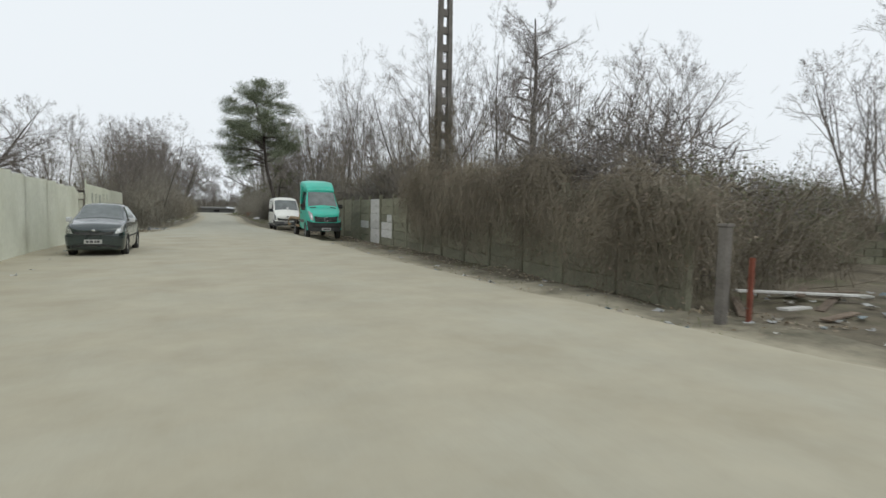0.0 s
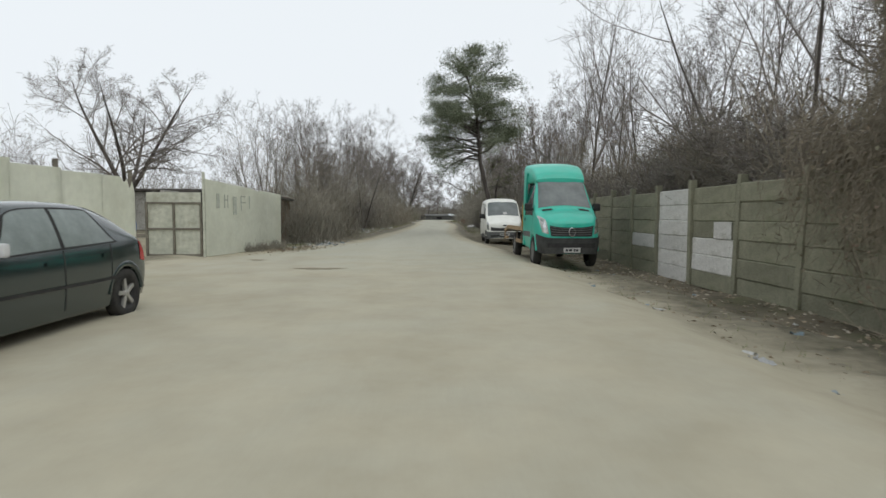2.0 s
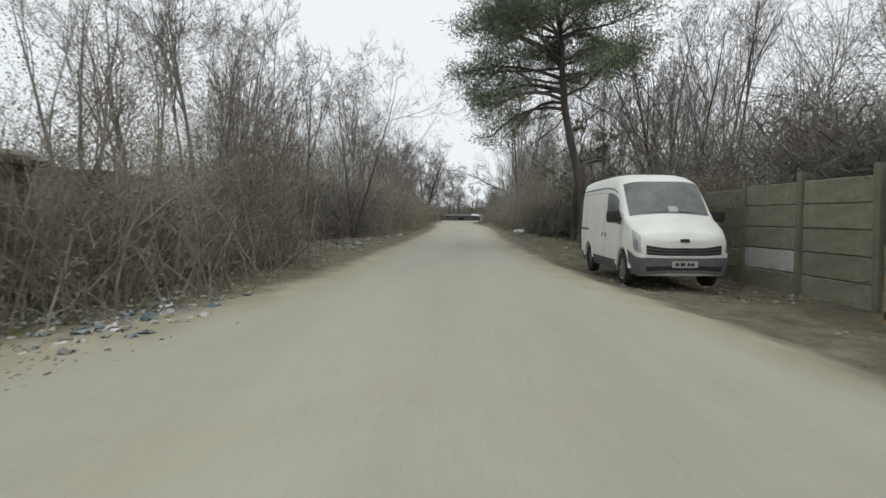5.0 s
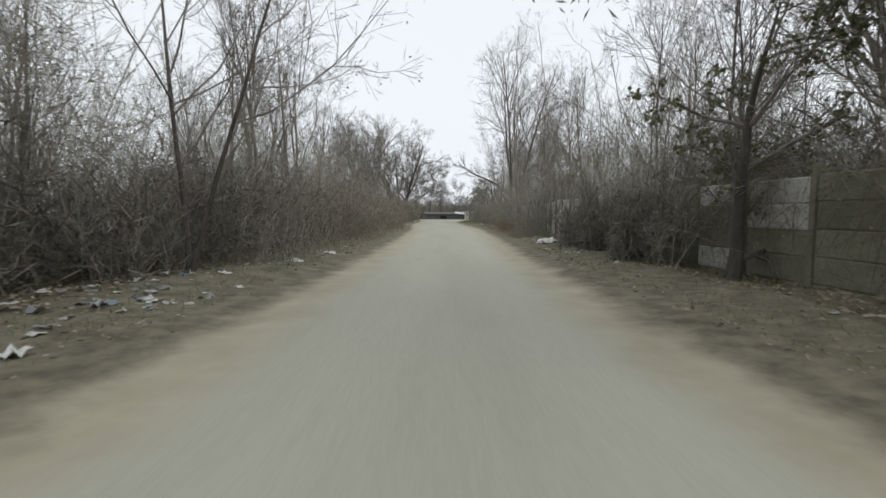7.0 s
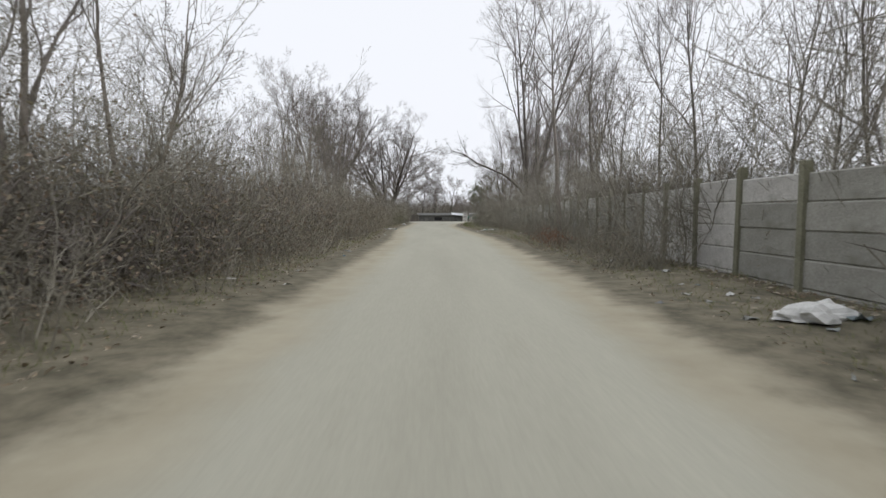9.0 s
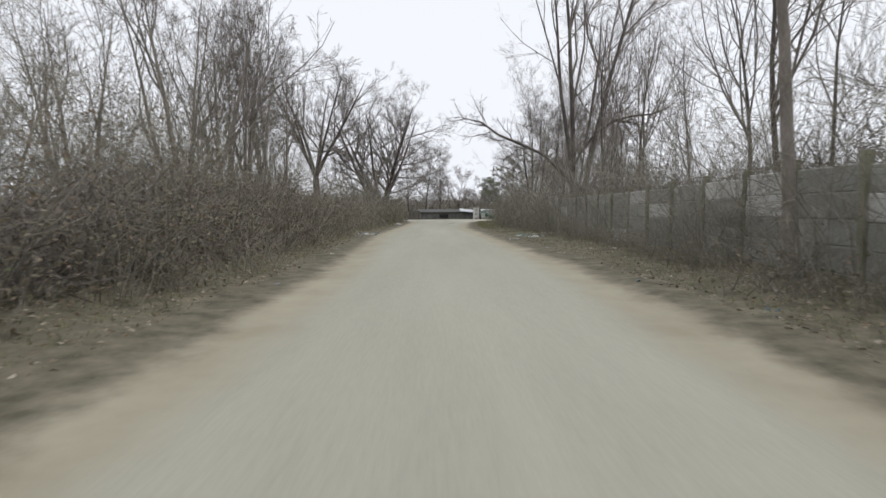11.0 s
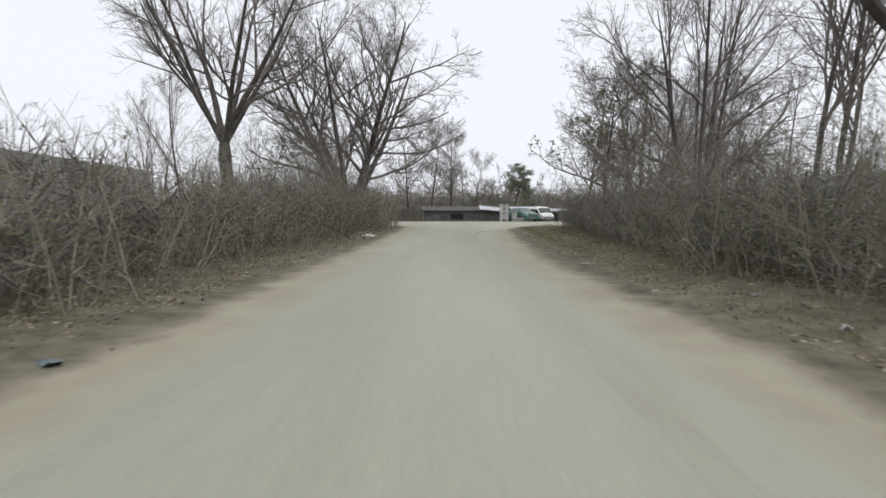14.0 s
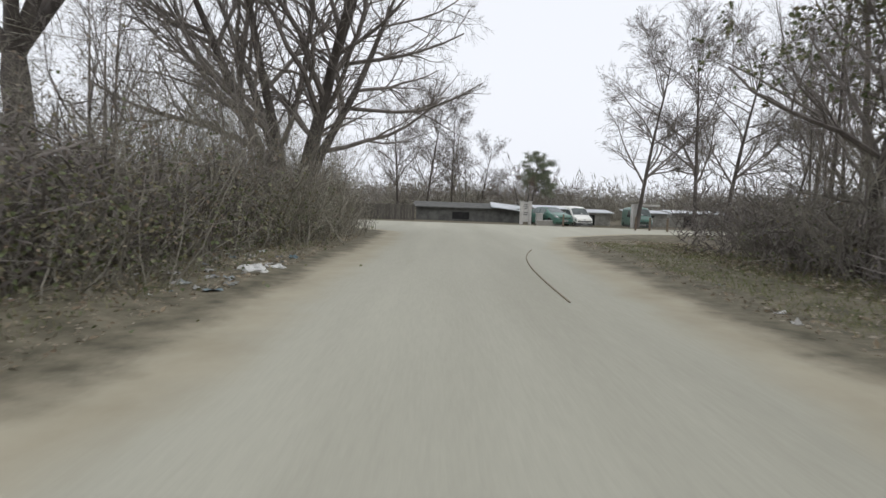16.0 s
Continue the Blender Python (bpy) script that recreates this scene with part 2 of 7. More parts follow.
# ---- mesh helpers ----
def np_mesh(name, verts, faces, mat, smooth=False):
    verts, faces = np.asarray(verts, np.float32), np.asarray(faces, np.int32)
    me = bpy.data.meshes.new(name)
    n, k = faces.shape
    me.vertices.add(len(verts))
    me.vertices.foreach_set("co", verts.ravel())
    me.loops.add(n * k)
    me.loops.foreach_set("vertex_index", faces.ravel())
    me.polygons.add(n)
    me.polygons.foreach_set("loop_start", np.arange(n, dtype=np.int32) * k)
    me.polygons.foreach_set("loop_total", np.full(n, k, np.int32))
    me.polygons.foreach_set("use_smooth", np.full(n, smooth))
    me.update(calc_edges=True)
    me.validate()
    me.materials.append(mat)
    return me


def join(chunks):
    vs, fs, o = [], [], 0
    for v, f in chunks:
        vs.append(v)
        fs.append(f + o)
        o += len(v)
    return np.concatenate(vs), np.concatenate(fs)


def part(name, mesh, material, parent, label=""):
    """One mesh object under a thing; mesh: a bmesh or a finished mesh."""
    if isinstance(mesh, bmesh.types.BMesh):
        me = bpy.data.meshes.new(name)
        mesh.to_mesh(me)
        mesh.free()
        me.materials.append(material)
    else:
        me = mesh
    ob = new(name, me)
    ob.parent = parent
    if label:
        tagged(ob, label)
    return ob


def thing(name, at, label, category, group="", kind="", rz=0.0):
    ob = new(name)
    ob.matrix_world = pose(*at, 0, 0, rz)
    return tagged(ob, label, category, group, kind)


def box(bm, cx, cy, cz, sx, sy, sz, bevel=0.0, rz=0.0, rx=0.0, ry=0.0):
    r = bmesh.ops.create_cube(bm, size=1.0)
    m = pose(cx, cy, cz, rx, ry, rz) @ Matrix.Diagonal((sx, sy, sz, 1))
    bmesh.ops.transform(bm, matrix=m, verts=r["verts"])
    if bevel:
        es = list({e for v in r["verts"] for e in v.link_edges})
        bmesh.ops.bevel(bm, geom=es, offset=bevel, segments=2, affect="EDGES", profile=0.6)
    return bm


def boxes(*rows):
    bm = bmesh.new()
    for row in rows:
        box(bm, *row)
    return bm


def unit(v):
    return v / np.maximum(np.linalg.norm(v, axis=-1, keepdims=True), 1e-9)


def tubes(P, R, sides):
    """Tapered tubes along polylines. P: (n, k, 3), R: (n, k)."""
    n, k, _ = P.shape
    d = unit(P[:, -1] - P[:, 0])
    ref = np.where(np.abs(d[:, 2:3]) > 0.9, np.array([[1.0, 0, 0]]), np.array([[0, 0, 1.0]]))
    u = unit(np.cross(d, ref))
    w = np.cross(d, u)
    a = np.arange(sides) * 2 * np.pi / sides
    ring = np.cos(a)[None, :, None] * u[:, None] + np.sin(a)[None, :, None] * w[:, None]
    V = P[:, :, None] + R[:, :, None, None] * ring[:, None]
    idx = np.arange(n * k * sides).reshape(n, k, sides)
    nx = np.roll(idx, -1, axis=2)
    F = np.stack([idx[:, :-1], nx[:, :-1], nx[:, 1:], idx[:, 1:]], -1)
    return V.reshape(-1, 3), F.reshape(-1, 4)


def leaves(C, size, rng, flat=0.3, aspect=0.55):
    """Small leaf quads, creased along the middle, about the points C."""
    n = len(C)
    d = unit(rng.normal(size=(n, 3)) * (1, 1, 1 - flat))
    s = unit(np.cross(d, rng.normal(size=(n, 3))))
    nn = np.cross(d, s)
    L = size * rng.uniform(0.6, 1.3, (n, 1))
    a, b = C, C + d * L
    l, r = C + d * L * 0.5 + s * L * aspect * 0.5 + nn * L * 0.12, C + d * L * 0.5 - s * L * aspect * 0.5 + nn * L * 0.12
    V = np.stack([a, l, b, r], 1).reshape(-1, 3)
    return V, np.arange(n * 4).reshape(n, 4)


def slivers(Q, S, rng):
    """The finest twigs: one tapered blade for each."""
    a, b, mid = Q[:, 0], Q[:, -1], Q[:, Q.shape[1] // 2] * 0.7 + Q[:, 0] * 0.3
    w = unit(np.cross(b - a, rng.normal(size=a.shape))) * S[:, :1] * 1.15
    V = np.stack([a, mid + w, b, mid - w], 1).reshape(-1, 3)
    return V, np.arange(len(V)).reshape(-1, 4)


def grow(rng, P, R, m, k, lo, hi, spread, length, shrink, wander, lift):
    """Children along the branches (P, R): m for each, with k points."""
    n, kp, _ = P.shape
    t = rng.uniform(lo, hi, (n, m))
    f = t * (kp - 1)
    i = np.minimum(f.astype(int), kp - 2)
    w = (f - i)[..., None]
    rows = np.arange(n)[:, None]
    base = P[rows, i] * (1 - w) + P[rows, i + 1] * w
    rad = R[rows, i] * (1 - w[..., 0]) + R[rows, i + 1] * w[..., 0]
    d = unit(P[rows, i + 1] - P[rows, i])
    side = unit(np.cross(d, rng.normal(size=(n, m, 3))))
    ang = rng.uniform(*spread, (n, m, 1))
    dirn = unit(np.cos(ang) * d + np.sin(ang) * side)
    plen = np.linalg.norm(P[:, -1] - P[:, 0], axis=-1)[:, None]
    L = plen * length * (1.15 - 0.6 * t) * rng.uniform(0.65, 1.25, (n, m))
    base, rad, dirn, L = base.reshape(-1, 3), rad.reshape(-1), dirn.reshape(-1, 3), L.reshape(-1)
    N = n * m
    pts = [base]
    for j in range(1, k):
        dirn = unit(dirn + rng.normal(size=(N, 3)) * wander + np.array([0, 0, lift]))
        pts.append(pts[-1] + dirn * (L / (k - 1))[:, None])
    Q = np.stack(pts, 1)
    S = np.minimum(rad * shrink, L * 0.035)[:, None] * np.linspace(1, 0.3, k)[None]
    return Q, S


def bare_tree(seed, height=9.0, radius=0.16, stems=1, lean=0.08, first=0.25, spread=(0.5, 1.0), counts=(9, 6, 6, 4),
              fork=0.12, lift=0.10, min_r=0.0035, bend=1.0, reach=0.52, thin=0.62):
    """A leafless tree as two meshes' arrays: trunk, and branches with twigs."""
    rng = np.random.default_rng(seed)
    k = 9
    P = np.zeros((stems, k, 3))
    for s in range(stems):
        d = unit(np.array([rng.normal() * lean, rng.normal() * lean, 1.0]))
        if stems > 1:
            a = s * 2 * np.pi / stems + rng.uniform(-0.5, 0.5)
            d = unit(np.array([np.cos(a) * fork, np.sin(a) * fork, 1.0]))
        p = np.zeros(3)
        for j in range(1, k):
            d = unit(d + rng.normal(size=3) * (0.05, 0.05, 0.02) + (0, 0, 0.03))
            p = p + d * height * 0.86 / (k - 1) * rng.uniform(0.9, 1.1)
            P[s, j] = p
    prof = np.array([1.35, 1.0, 0.9, 0.8, 0.68, 0.55, 0.42, 0.28, 0.14])
    R = radius * prof[None] * rng.uniform(0.75, 1.0, (stems, 1))
    trunk = tubes(P, R, 9)
    ch, (Pl, Rl) = [], (P, R)
    spec = [(counts[0], 7, first, 0.97, spread, reach, thin, 0.12, lift, 6), (counts[1], 5, 0.2, 0.97, (0.4, 0.9), 0.5, 0.6, 0.16, lift * 0.7, 4),
            (counts[2], 3, 0.15, 0.98, (0.4, 1.0), 0.52, 0.62, 0.2, lift * 0.5, 3), (counts[3] * 2, 2, 0.1, 1.0, (0.4, 1.0), 0.6, 0.7, 0.2, lift * 0.3, 3)]
    for i, (m, kk, lo, hi, sp, ln, sh, wa, li, sides) in enumerate(spec):
        if not m:
            break
        Pl, Rl = grow(rng, Pl, Rl, m, kk, lo, hi, sp, ln, sh, wa * bend, li)
        Rl = np.maximum(Rl, min_r)
        ch.append(slivers(Pl, Rl, rng) if i == 3 else tubes(Pl, Rl, sides))
    return trunk, join(ch), Pl


def make_tree(name, at, label, seed, mat=None, group="bare trees", rz=0.0, leaf=None, ivy=False, **kw):
    tr, crown, tips = bare_tree(seed, **kw)
    ob = thing(name, at, label, "tree", group, rz=rz)
    part("trunk", np_mesh("trunk", *tr, mat or M_BARK, True), None, ob)
    part("crown", np_mesh("crown", *crown, M_TWIG, False), None, ob)
    if leaf:
        rng = np.random.default_rng(seed + 5)
        pick = tips[rng.integers(0, len(tips), leaf), -1]
        if ivy:
            part("ivy_leaves", np_mesh("ivy_leaves", *leaves(pick, 0.085, rng, 0.2, 0.8), M_IVY), None, ob, "dull green ivy leaves")
        else:
            part("dead_leaves", np_mesh("dead_leaves", *leaves(pick, 0.07, rng), M_DEAD), None, ob, "few brown withered leaves left on the twigs")
    return ob


def bush_arrays(seed, height=2.6, width=1.6, stems=40, twigs=6, fine=3, min_r=0.0036):
    rng = np.random.default_rng(seed)
    base = rng.normal(size=(stems, 3)) * (width * 0.28, width * 0.28, 0)
    d = unit(np.concatenate([rng.normal(size=(stems, 2)) * 0.33, np.ones((stems, 1))], 1))
    k, pts = 5, [base]
    L = height * rng.uniform(0.55, 1.1, stems) / (k - 1)
    for j in range(1, k):
        d = unit(d + rng.normal(size=(stems, 3)) * 0.17 + (0, 0, 0.02 - 0.042 * j))
        pts.append(pts[-1] + d * L[:, None])
    P = np.stack(pts, 1)
    R = np.linspace(0.014, 0.005, k)[None] * rng.uniform(0.6, 1.2, (stems, 1))
    ch = [tubes(P, R, 3)]
    Q, S = grow(rng, P, R, twigs, 3, 0.15, 1.0, (0.4, 1.0), 0.34, 0.7, 0.22, 0.06)
    S = np.maximum(S, min_r)
    ch.append(tubes(Q, S, 3) if fine else slivers(Q, S, rng))
    if fine:
        Q, S = grow(rng, Q, S, fine, 2, 0.15, 1.0, (0.4, 1.0), 0.5, 0.7, 0.25, 0.0)
        ch.append(slivers(Q, np.maximum(S, min_r), rng))
    return join(ch)


def scatter(protos, rows):
    """Copies of prototype arrays. rows: (proto, x, y, z, turn, scale, stretch)."""
    out = []
    for i, x, y, z, a, s, zz in rows:
        v, f = protos[i]
        c, sn = math.cos(a), math.sin(a)
        q = v @ np.array([[c, sn, 0], [-sn, c, 0], [0, 0, zz]]) * s + (x, y, z)
        out.append((q, f))
    return join(out)


# ---- plan of the lane ----
def clear_fence(mesh, y0=18.9, y1=46):
    """Keeps brush that grows behind the fence from poking through its face."""
    v, f = mesh
    c = v[f].mean(1)
    ok = (c[:, 1] < y0) | (c[:, 1] > y1) | (c[:, 0] > fence_x(c[:, 1]) + 0.06) | ((c[:, 2] > 2.25) & (c[:, 0] > fence_x(c[:, 1]) - 0.5))
    return v, f[ok]


def open_verge(c):
    """The bare, littered stretches of the verges, where no brush stands."""
    x, y, z = c[:, 0], c[:, 1], c[:, 2]
    ragged = 0.35 * np.sin(y * 2.3) + 0.2 * np.sin(y * 5.1 + 1)
    west = (y > 39.5) & (y < 53.5) & (x < 1) & (x > lane_left(y) - 3.4 * np.sin((y - 39.5) / 14 * np.pi) ** 0.6 + ragged) & (z < 2.4 + ragged)
    east = (y > 48) & (y < 60.3) & (x > 1) & (x < 5.5 + 0.5 * ragged) & (z < 2.3 + ragged)
    gap = (y > 60.3) & (y < 65.2) & (x > 1) & (x < fence_x(y) - 0.05) & (z < 2.2 + ragged)
    return west | east | gap


def clear_lane(mesh, margin=0.35):
    """Leaves out whatever would hang low over the asphalt."""
    v, f = mesh
    c = v[f].mean(1)
    ok = (c[:, 0] < lane_left(c[:, 1]) - margin) | (c[:, 0] > lane_right(c[:, 1]) + margin) | (c[:, 2] > 3.2)
    return v, f[ok & ~open_verge(c)]


Y_L = [-30, 4, 12, 20, 23, 29, 31.5, 34, 38, 46.6, 56.6, 67.6, 81.6, 97.6, 107.6, 117.6, 125.6, 131.8, 135.5, 140.5, 147.6]
X_L = [-3.9, -3.9, -3.6, -3.6, -4.6, -3.3, -2.5, -1.9, -1.6, -1.3, -0.9, -0.75, -0.75, -1.55, -1.3, -1.2, -1.1, -1.3, -4.2, -10, -30]
Y_R = [-30, 2, 8, 14, 20, 30, 38, 46.6, 56.6, 67.6, 81.6, 97.6, 107.6, 117.6, 125.6, 131.6, 136.6, 141.6, 147.6]
X_R = [6.0, 5.2, 4.6, 4.3, 4.2, 4.0, 3.4, 3.1, 3.35, 3.9, 4.3, 3.85, 3.6, 4.2, 4.9, 6.5, 11, 22, 40]
Y_F = [-10, 15, 35, 47.6, 63.6, 81.6, 104.6]
X_F = [7.2, 7.6, 7.5, 6.9, 6.7, 8.1, 8.4]


def lane_left(y):
    return np.interp(y, Y_L, X_L)


def lane_right(y):
    return np.interp(y, Y_R, X_R)


def fence_x(y):
    return np.interp(y, Y_F, X_F)


def wobble(x, y, s, seed=0.0):
    return noise.noise(Vector((x * s + seed, y * s - seed, seed * 0.7)))


def ground_z(x, y):
    dl, dr = lane_left(y) - x, x - lane_right(y)
    d = max(dl, dr, 0.0)
    z = 0.0
    if d > 0:
        k = min(d / 1.6, 1.0)
        z += k * (0.10 * wobble(x, y, 0.55, 3) + 0.05 * wobble(x, y, 1.7, 8))
        rise = min(max((y - 41) / 4, 0.0), 1.0) if dr > 0 else min(max((y - 33) / 3, 0.0), 1.0)
        if dr > 0:
            z -= 0.25 * (1 - rise) * min(d / 1.1, 1.0)
        if y < 132:
            z += 0.14 * rise * min(d / 2.5, 1.0)
        z += 0.5 * wobble(x, y, 0.03, 5) * min(max(d - 12, 0) / 40, 1.0)
    return z


def axis(spans):
    out = []
    for a, b, s in spans:
        out += list(np.arange(a, b, s))
    return out + [spans[-1][1]]


gx = axis([(-900, -100, 80), (-100, -20, 8), (-20, -10, 1.2), (-10, 12, 0.35), (12, 24, 1.2), (24, 104, 8), (104, 904, 80)])
gy = axis([(-300, -20, 40), (-20, -4, 2), (-4, 125, 0.42), (125, 165, 1.5), (165, 245, 8), (245, 1245, 100)])
gv = [(x, y, ground_z(x, y)) for y in gy for x in gx]
nx = len(gx)
gf = [(j * nx + i, j * nx + i + 1, (j + 1) * nx + i + 1, (j + 1) * nx + i) for j in range(len(gy) - 1) for i in range(nx - 1)]
ground = new("ground", np_mesh("ground", gv, gf, M_GROUND, True))
tagged(ground, "brown soil and leaf litter with mossy patches", "ground", kind="structure")


def lane_strip(y0, y1, step, cols, reach, lift):
    """Lane and shoulders in one sheet; 'edge' says how far a place lies outside the asphalt."""
    vs, ed, ys = [], [], np.arange(y0, y1 + 1e-6, step)
    for y in ys:
        a, b = lane_left(y) - reach, lane_right(y) + reach
        for i in range(cols + 1):
            u = i / cols
            x = a + (b - a) * u
            d = max(lane_left(y) - x, x - lane_right(y))
            z = ground_z(x, y) + lift + 0.010 * wobble(x, y, 0.5, 11) - (0.12 if i in (0, cols) else 0)
            vs.append((x, y, z))
            far = min(max((y - 31) / 6, 0), 1)
            d = d * (0.35 + 0.65 * far) if d > 0 else d
            d += far * (0.45 if lane_left(y) - x > x - lane_right(y) else 0.30)
            ed.append(max(d, -0.95 + 0.90 * min(max((46 - y) / 24, 0), 1)))
    c = cols + 1
    fs = [(j * c + i, j * c + i + 1, (j + 1) * c + i + 1, (j + 1) * c + i) for j in range(len(ys) - 1) for i in range(cols)]
    me = np_mesh("road", vs, fs, M_LANE, True)
    me.attributes.new("edge", "FLOAT", "POINT").data.foreach_set("value", np.array(ed, np.float32))
    return new("road", me)


tagged(lane_strip(-28, 146, 0.4, 44, 2.6, 0.035), "worn asphalt lane under pale beige dust, with tan dirt shoulders", "road", kind="structure")

def sheet_ground(name, xs, ys, lift, mat):
    rim = lambda q, qs: -0.2 if q in (qs[0], qs[-1]) else 0.0
    vs = [(x, y, ground_z(x, y) * (1 if x > -10 else 0.4) + lift + min(rim(x, xs), rim(y, ys))) for y in ys for x in xs]
    c = len(xs)
    return new(name, np_mesh(name, vs, [(j * c + i, j * c + i + 1, (j + 1) * c + i + 1, (j + 1) * c + i) for j in range(len(ys) - 1) for i in range(c - 1)], mat, True))


M_YARD = material("yard_dust", (0.26, 0.23, 0.155), (0.38, 0.34, 0.24), 0.5, 0.95, 0.3, 30, fine=14, stain=(0.19, 0.165, 0.115), stain_scale=0.3)
tagged(sheet_ground("yard_floor", np.arange(-26, -5.9, 0.5), np.arange(17.6, 46.2, 0.5), 0.075, M_YARD), "dusty beige yard floor behind the gate", "ground", kind="structure")


# ---- concrete slab fence along the lane ----
def slab_mesh(name, length, mat, high=0.425):
    bm = bmesh.new()
    box(bm, 0, 0, 0, length, 0.05, high)
    es = [e for e in bm.edges if abs(e.verts[0].co.y - e.verts[1].co.y) < 1e-6]
    bmesh.ops.bevel(bm, geom=es, offset=0.022, segments=1, affect="EDGES")
    me = bpy.data.meshes.new(name)
    bm.to_mesh(me)
    bm.free()
    me.materials.append(mat)
    return me


def post_mesh(mat):
    bm = bmesh.new()
    box(bm, 0, 0, 1.1, 0.13, 0.14, 2.45, 0.012)
    me = bpy.data.meshes.new("post")
    bm.to_mesh(me)
    bm.free()
    me.materials.append(mat)
    return me


BAY = 1.72
fence = thing("concrete_fence", (7.5, 24, 0), "grey precast concrete slab fence, stained and patched, behind brush", "fence", kind="structure")
slab_grey, slab_pale, post_me = slab_mesh("slab", BAY - 0.10, M_CONC), slab_mesh("slab_pale", BAY - 0.10, M_CONC_PALE), post_mesh(M_CONC)
slab_mid = slab_mesh("slab_mid", BAY - 0.10, M_CONC_MID)
low_grey, low_pale = slab_mesh("low_slab", BAY - 0.10, M_CONC, 0.361), slab_mesh("low_slab_pale", BAY - 0.10, M_CONC_PALE, 0.361)
rngf = random.Random(4)
y = 6.2
bays = []
while y < 104.6:
    x0 = fence_x(y)
    y2 = y + BAY
    for _ in range(4):
        x2 = fence_x(y2)
        y2 = y + BAY * (y2 - y) / math.hypot(x2 - x0, y2 - y)
    bays.append((x0, y, float(fence_x(y2)), y2))
    y = y2


def fence_piece(name, me, m):
    ob = new(name, me)
    ob.parent = fence
    ob.matrix_parent_inverse = fence.matrix_world.inverted()
    ob.matrix_world = m
    return ob


for i, (x0, y0, x1, y1) in enumerate(bays):
    base = min(ground_z(x0, y0), ground_z(x1, y1)) - 0.02 - 0.36 * min(max((y0 - 38) / 6, 0), 1)
    turn = math.degrees(math.atan2(y1 - y0, x1 - x0))
    fence_piece("post", post_me, pose(x0, y0, base, rngf.uniform(-1, 1), rngf.uniform(-1.5, 1.5), turn))
    mid = (y0 + y1) / 2
    whole_pale = 23.2 < mid < 25.0 or 64 < mid < 69
    rows, high = (6, 0.358) if mid < 36 else (5, 0.43)
    for k in range(rows):
        pale = whole_pale or (mid > 30 and rngf.random() < 0.06) or (21.4 < mid < 23.2 and k in (1, 2)) or (k == 4 and 40 < mid < 52 and rngf.random() < 0.6)
        pale = pale or (25 < mid < 26.8 and k == 2) or (66 < mid < 84 and k >= 3 and rngf.random() < 0.35)
        me = (low_pale if pale else low_grey) if rows == 6 else (slab_pale if pale else slab_mid if mid > 62 else slab_grey)
        fence_piece("slab", me, pose((x0 + x1) / 2 + rngf.uniform(-0.012, 0.012), mid, base + high / 2 + k * high, rngf.uniform(-0.8, 0.8), rngf.uniform(-0.5, 0.5), turn))
    if 21.4 < mid < 23.2:
        patch = bmesh.new()
        box(patch, 0, 0, 0, 0.62, 0.02, 0.34, 0.006)
        me = bpy.data.meshes.new("plaster_patch")
        patch.to_mesh(me)
        me.materials.append(M_CONC_PALE)
        fence_piece("plaster_patch", me, pose((x0 + x1) / 2 - 0.04, mid - 0.42, base + high * 3.5, 0, 0, turn))


west_wall = thing("west_wall", (-8.4, 103, 0), "grey weathered slab wall with a slanting top behind the thicket", "fence", kind="structure")
for i in range(11):
    y0 = 94.5 + i * BAY
    x0 = -7.4 - 0.075 * (y0 - 94.5)
    turn = math.degrees(math.atan2(1, -0.075))
    for nm, me, x, yy, z in [("post", post_me, x0, y0, -0.1)] + [("slab", slab_mid, x0 - 0.065, y0 + BAY / 2, 0.12 + k * 0.43) for k in range(6)]:
        ob = new(nm, me)
        ob.parent = west_wall
        ob.matrix_parent_inverse = west_wall.matrix_world.inverted()
        ob.matrix_world = pose(x, yy, z + 0.1, 0, 0, turn)


# ---- yard on the left: sheet fence, gate, shed ----
def sheet(name, parent, x0, y0, x1, y1, h0, h1, z, mat, torn=False, ribs=2):
    """A painted sheet with folded ribs, from one end to the other."""
    L = math.hypot(x1 - x0, y1 - y0)
    ux, uy = (x1 - x0) / L, (y1 - y0) / L
    bm = bmesh.new()
    n = 12
    cols = []
    for i in range(n + 1):
        u = i / n
        off = 0.003 * math.sin(u * 5 + x0 * 3 + y0) + (0.0018 if ribs and i % 6 in (0,) else 0)
        h = h0 + (h1 - h0) * u
        if torn and u > 0.5:
            h -= 0.34 * (u - 0.5) * 2 * (0.6 + 0.4 * math.sin(u * 40))
        row = []
        for zz in (0.0, 0.5, 1.0):
            b = off + (0.004 * math.sin(u * 7 + zz * 4))
            row.append(bm.verts.new((x0 + ux * L * u - uy * b, y0 + uy * L * u + ux * b, z + zz * h)))
        cols.append(row)
    for a, b in zip(cols, cols[1:]):
        for j in range(2):
            bm.faces.new((a[j], b[j], b[j + 1], a[j + 1]))
    bmesh.ops.solidify(bm, geom=bm.faces[:], thickness=0.008)
    return part(name, bm, mat, parent)


def world_part(ob, parent):
    ob.matrix_parent_inverse = parent.matrix_world.inverted()
    return ob


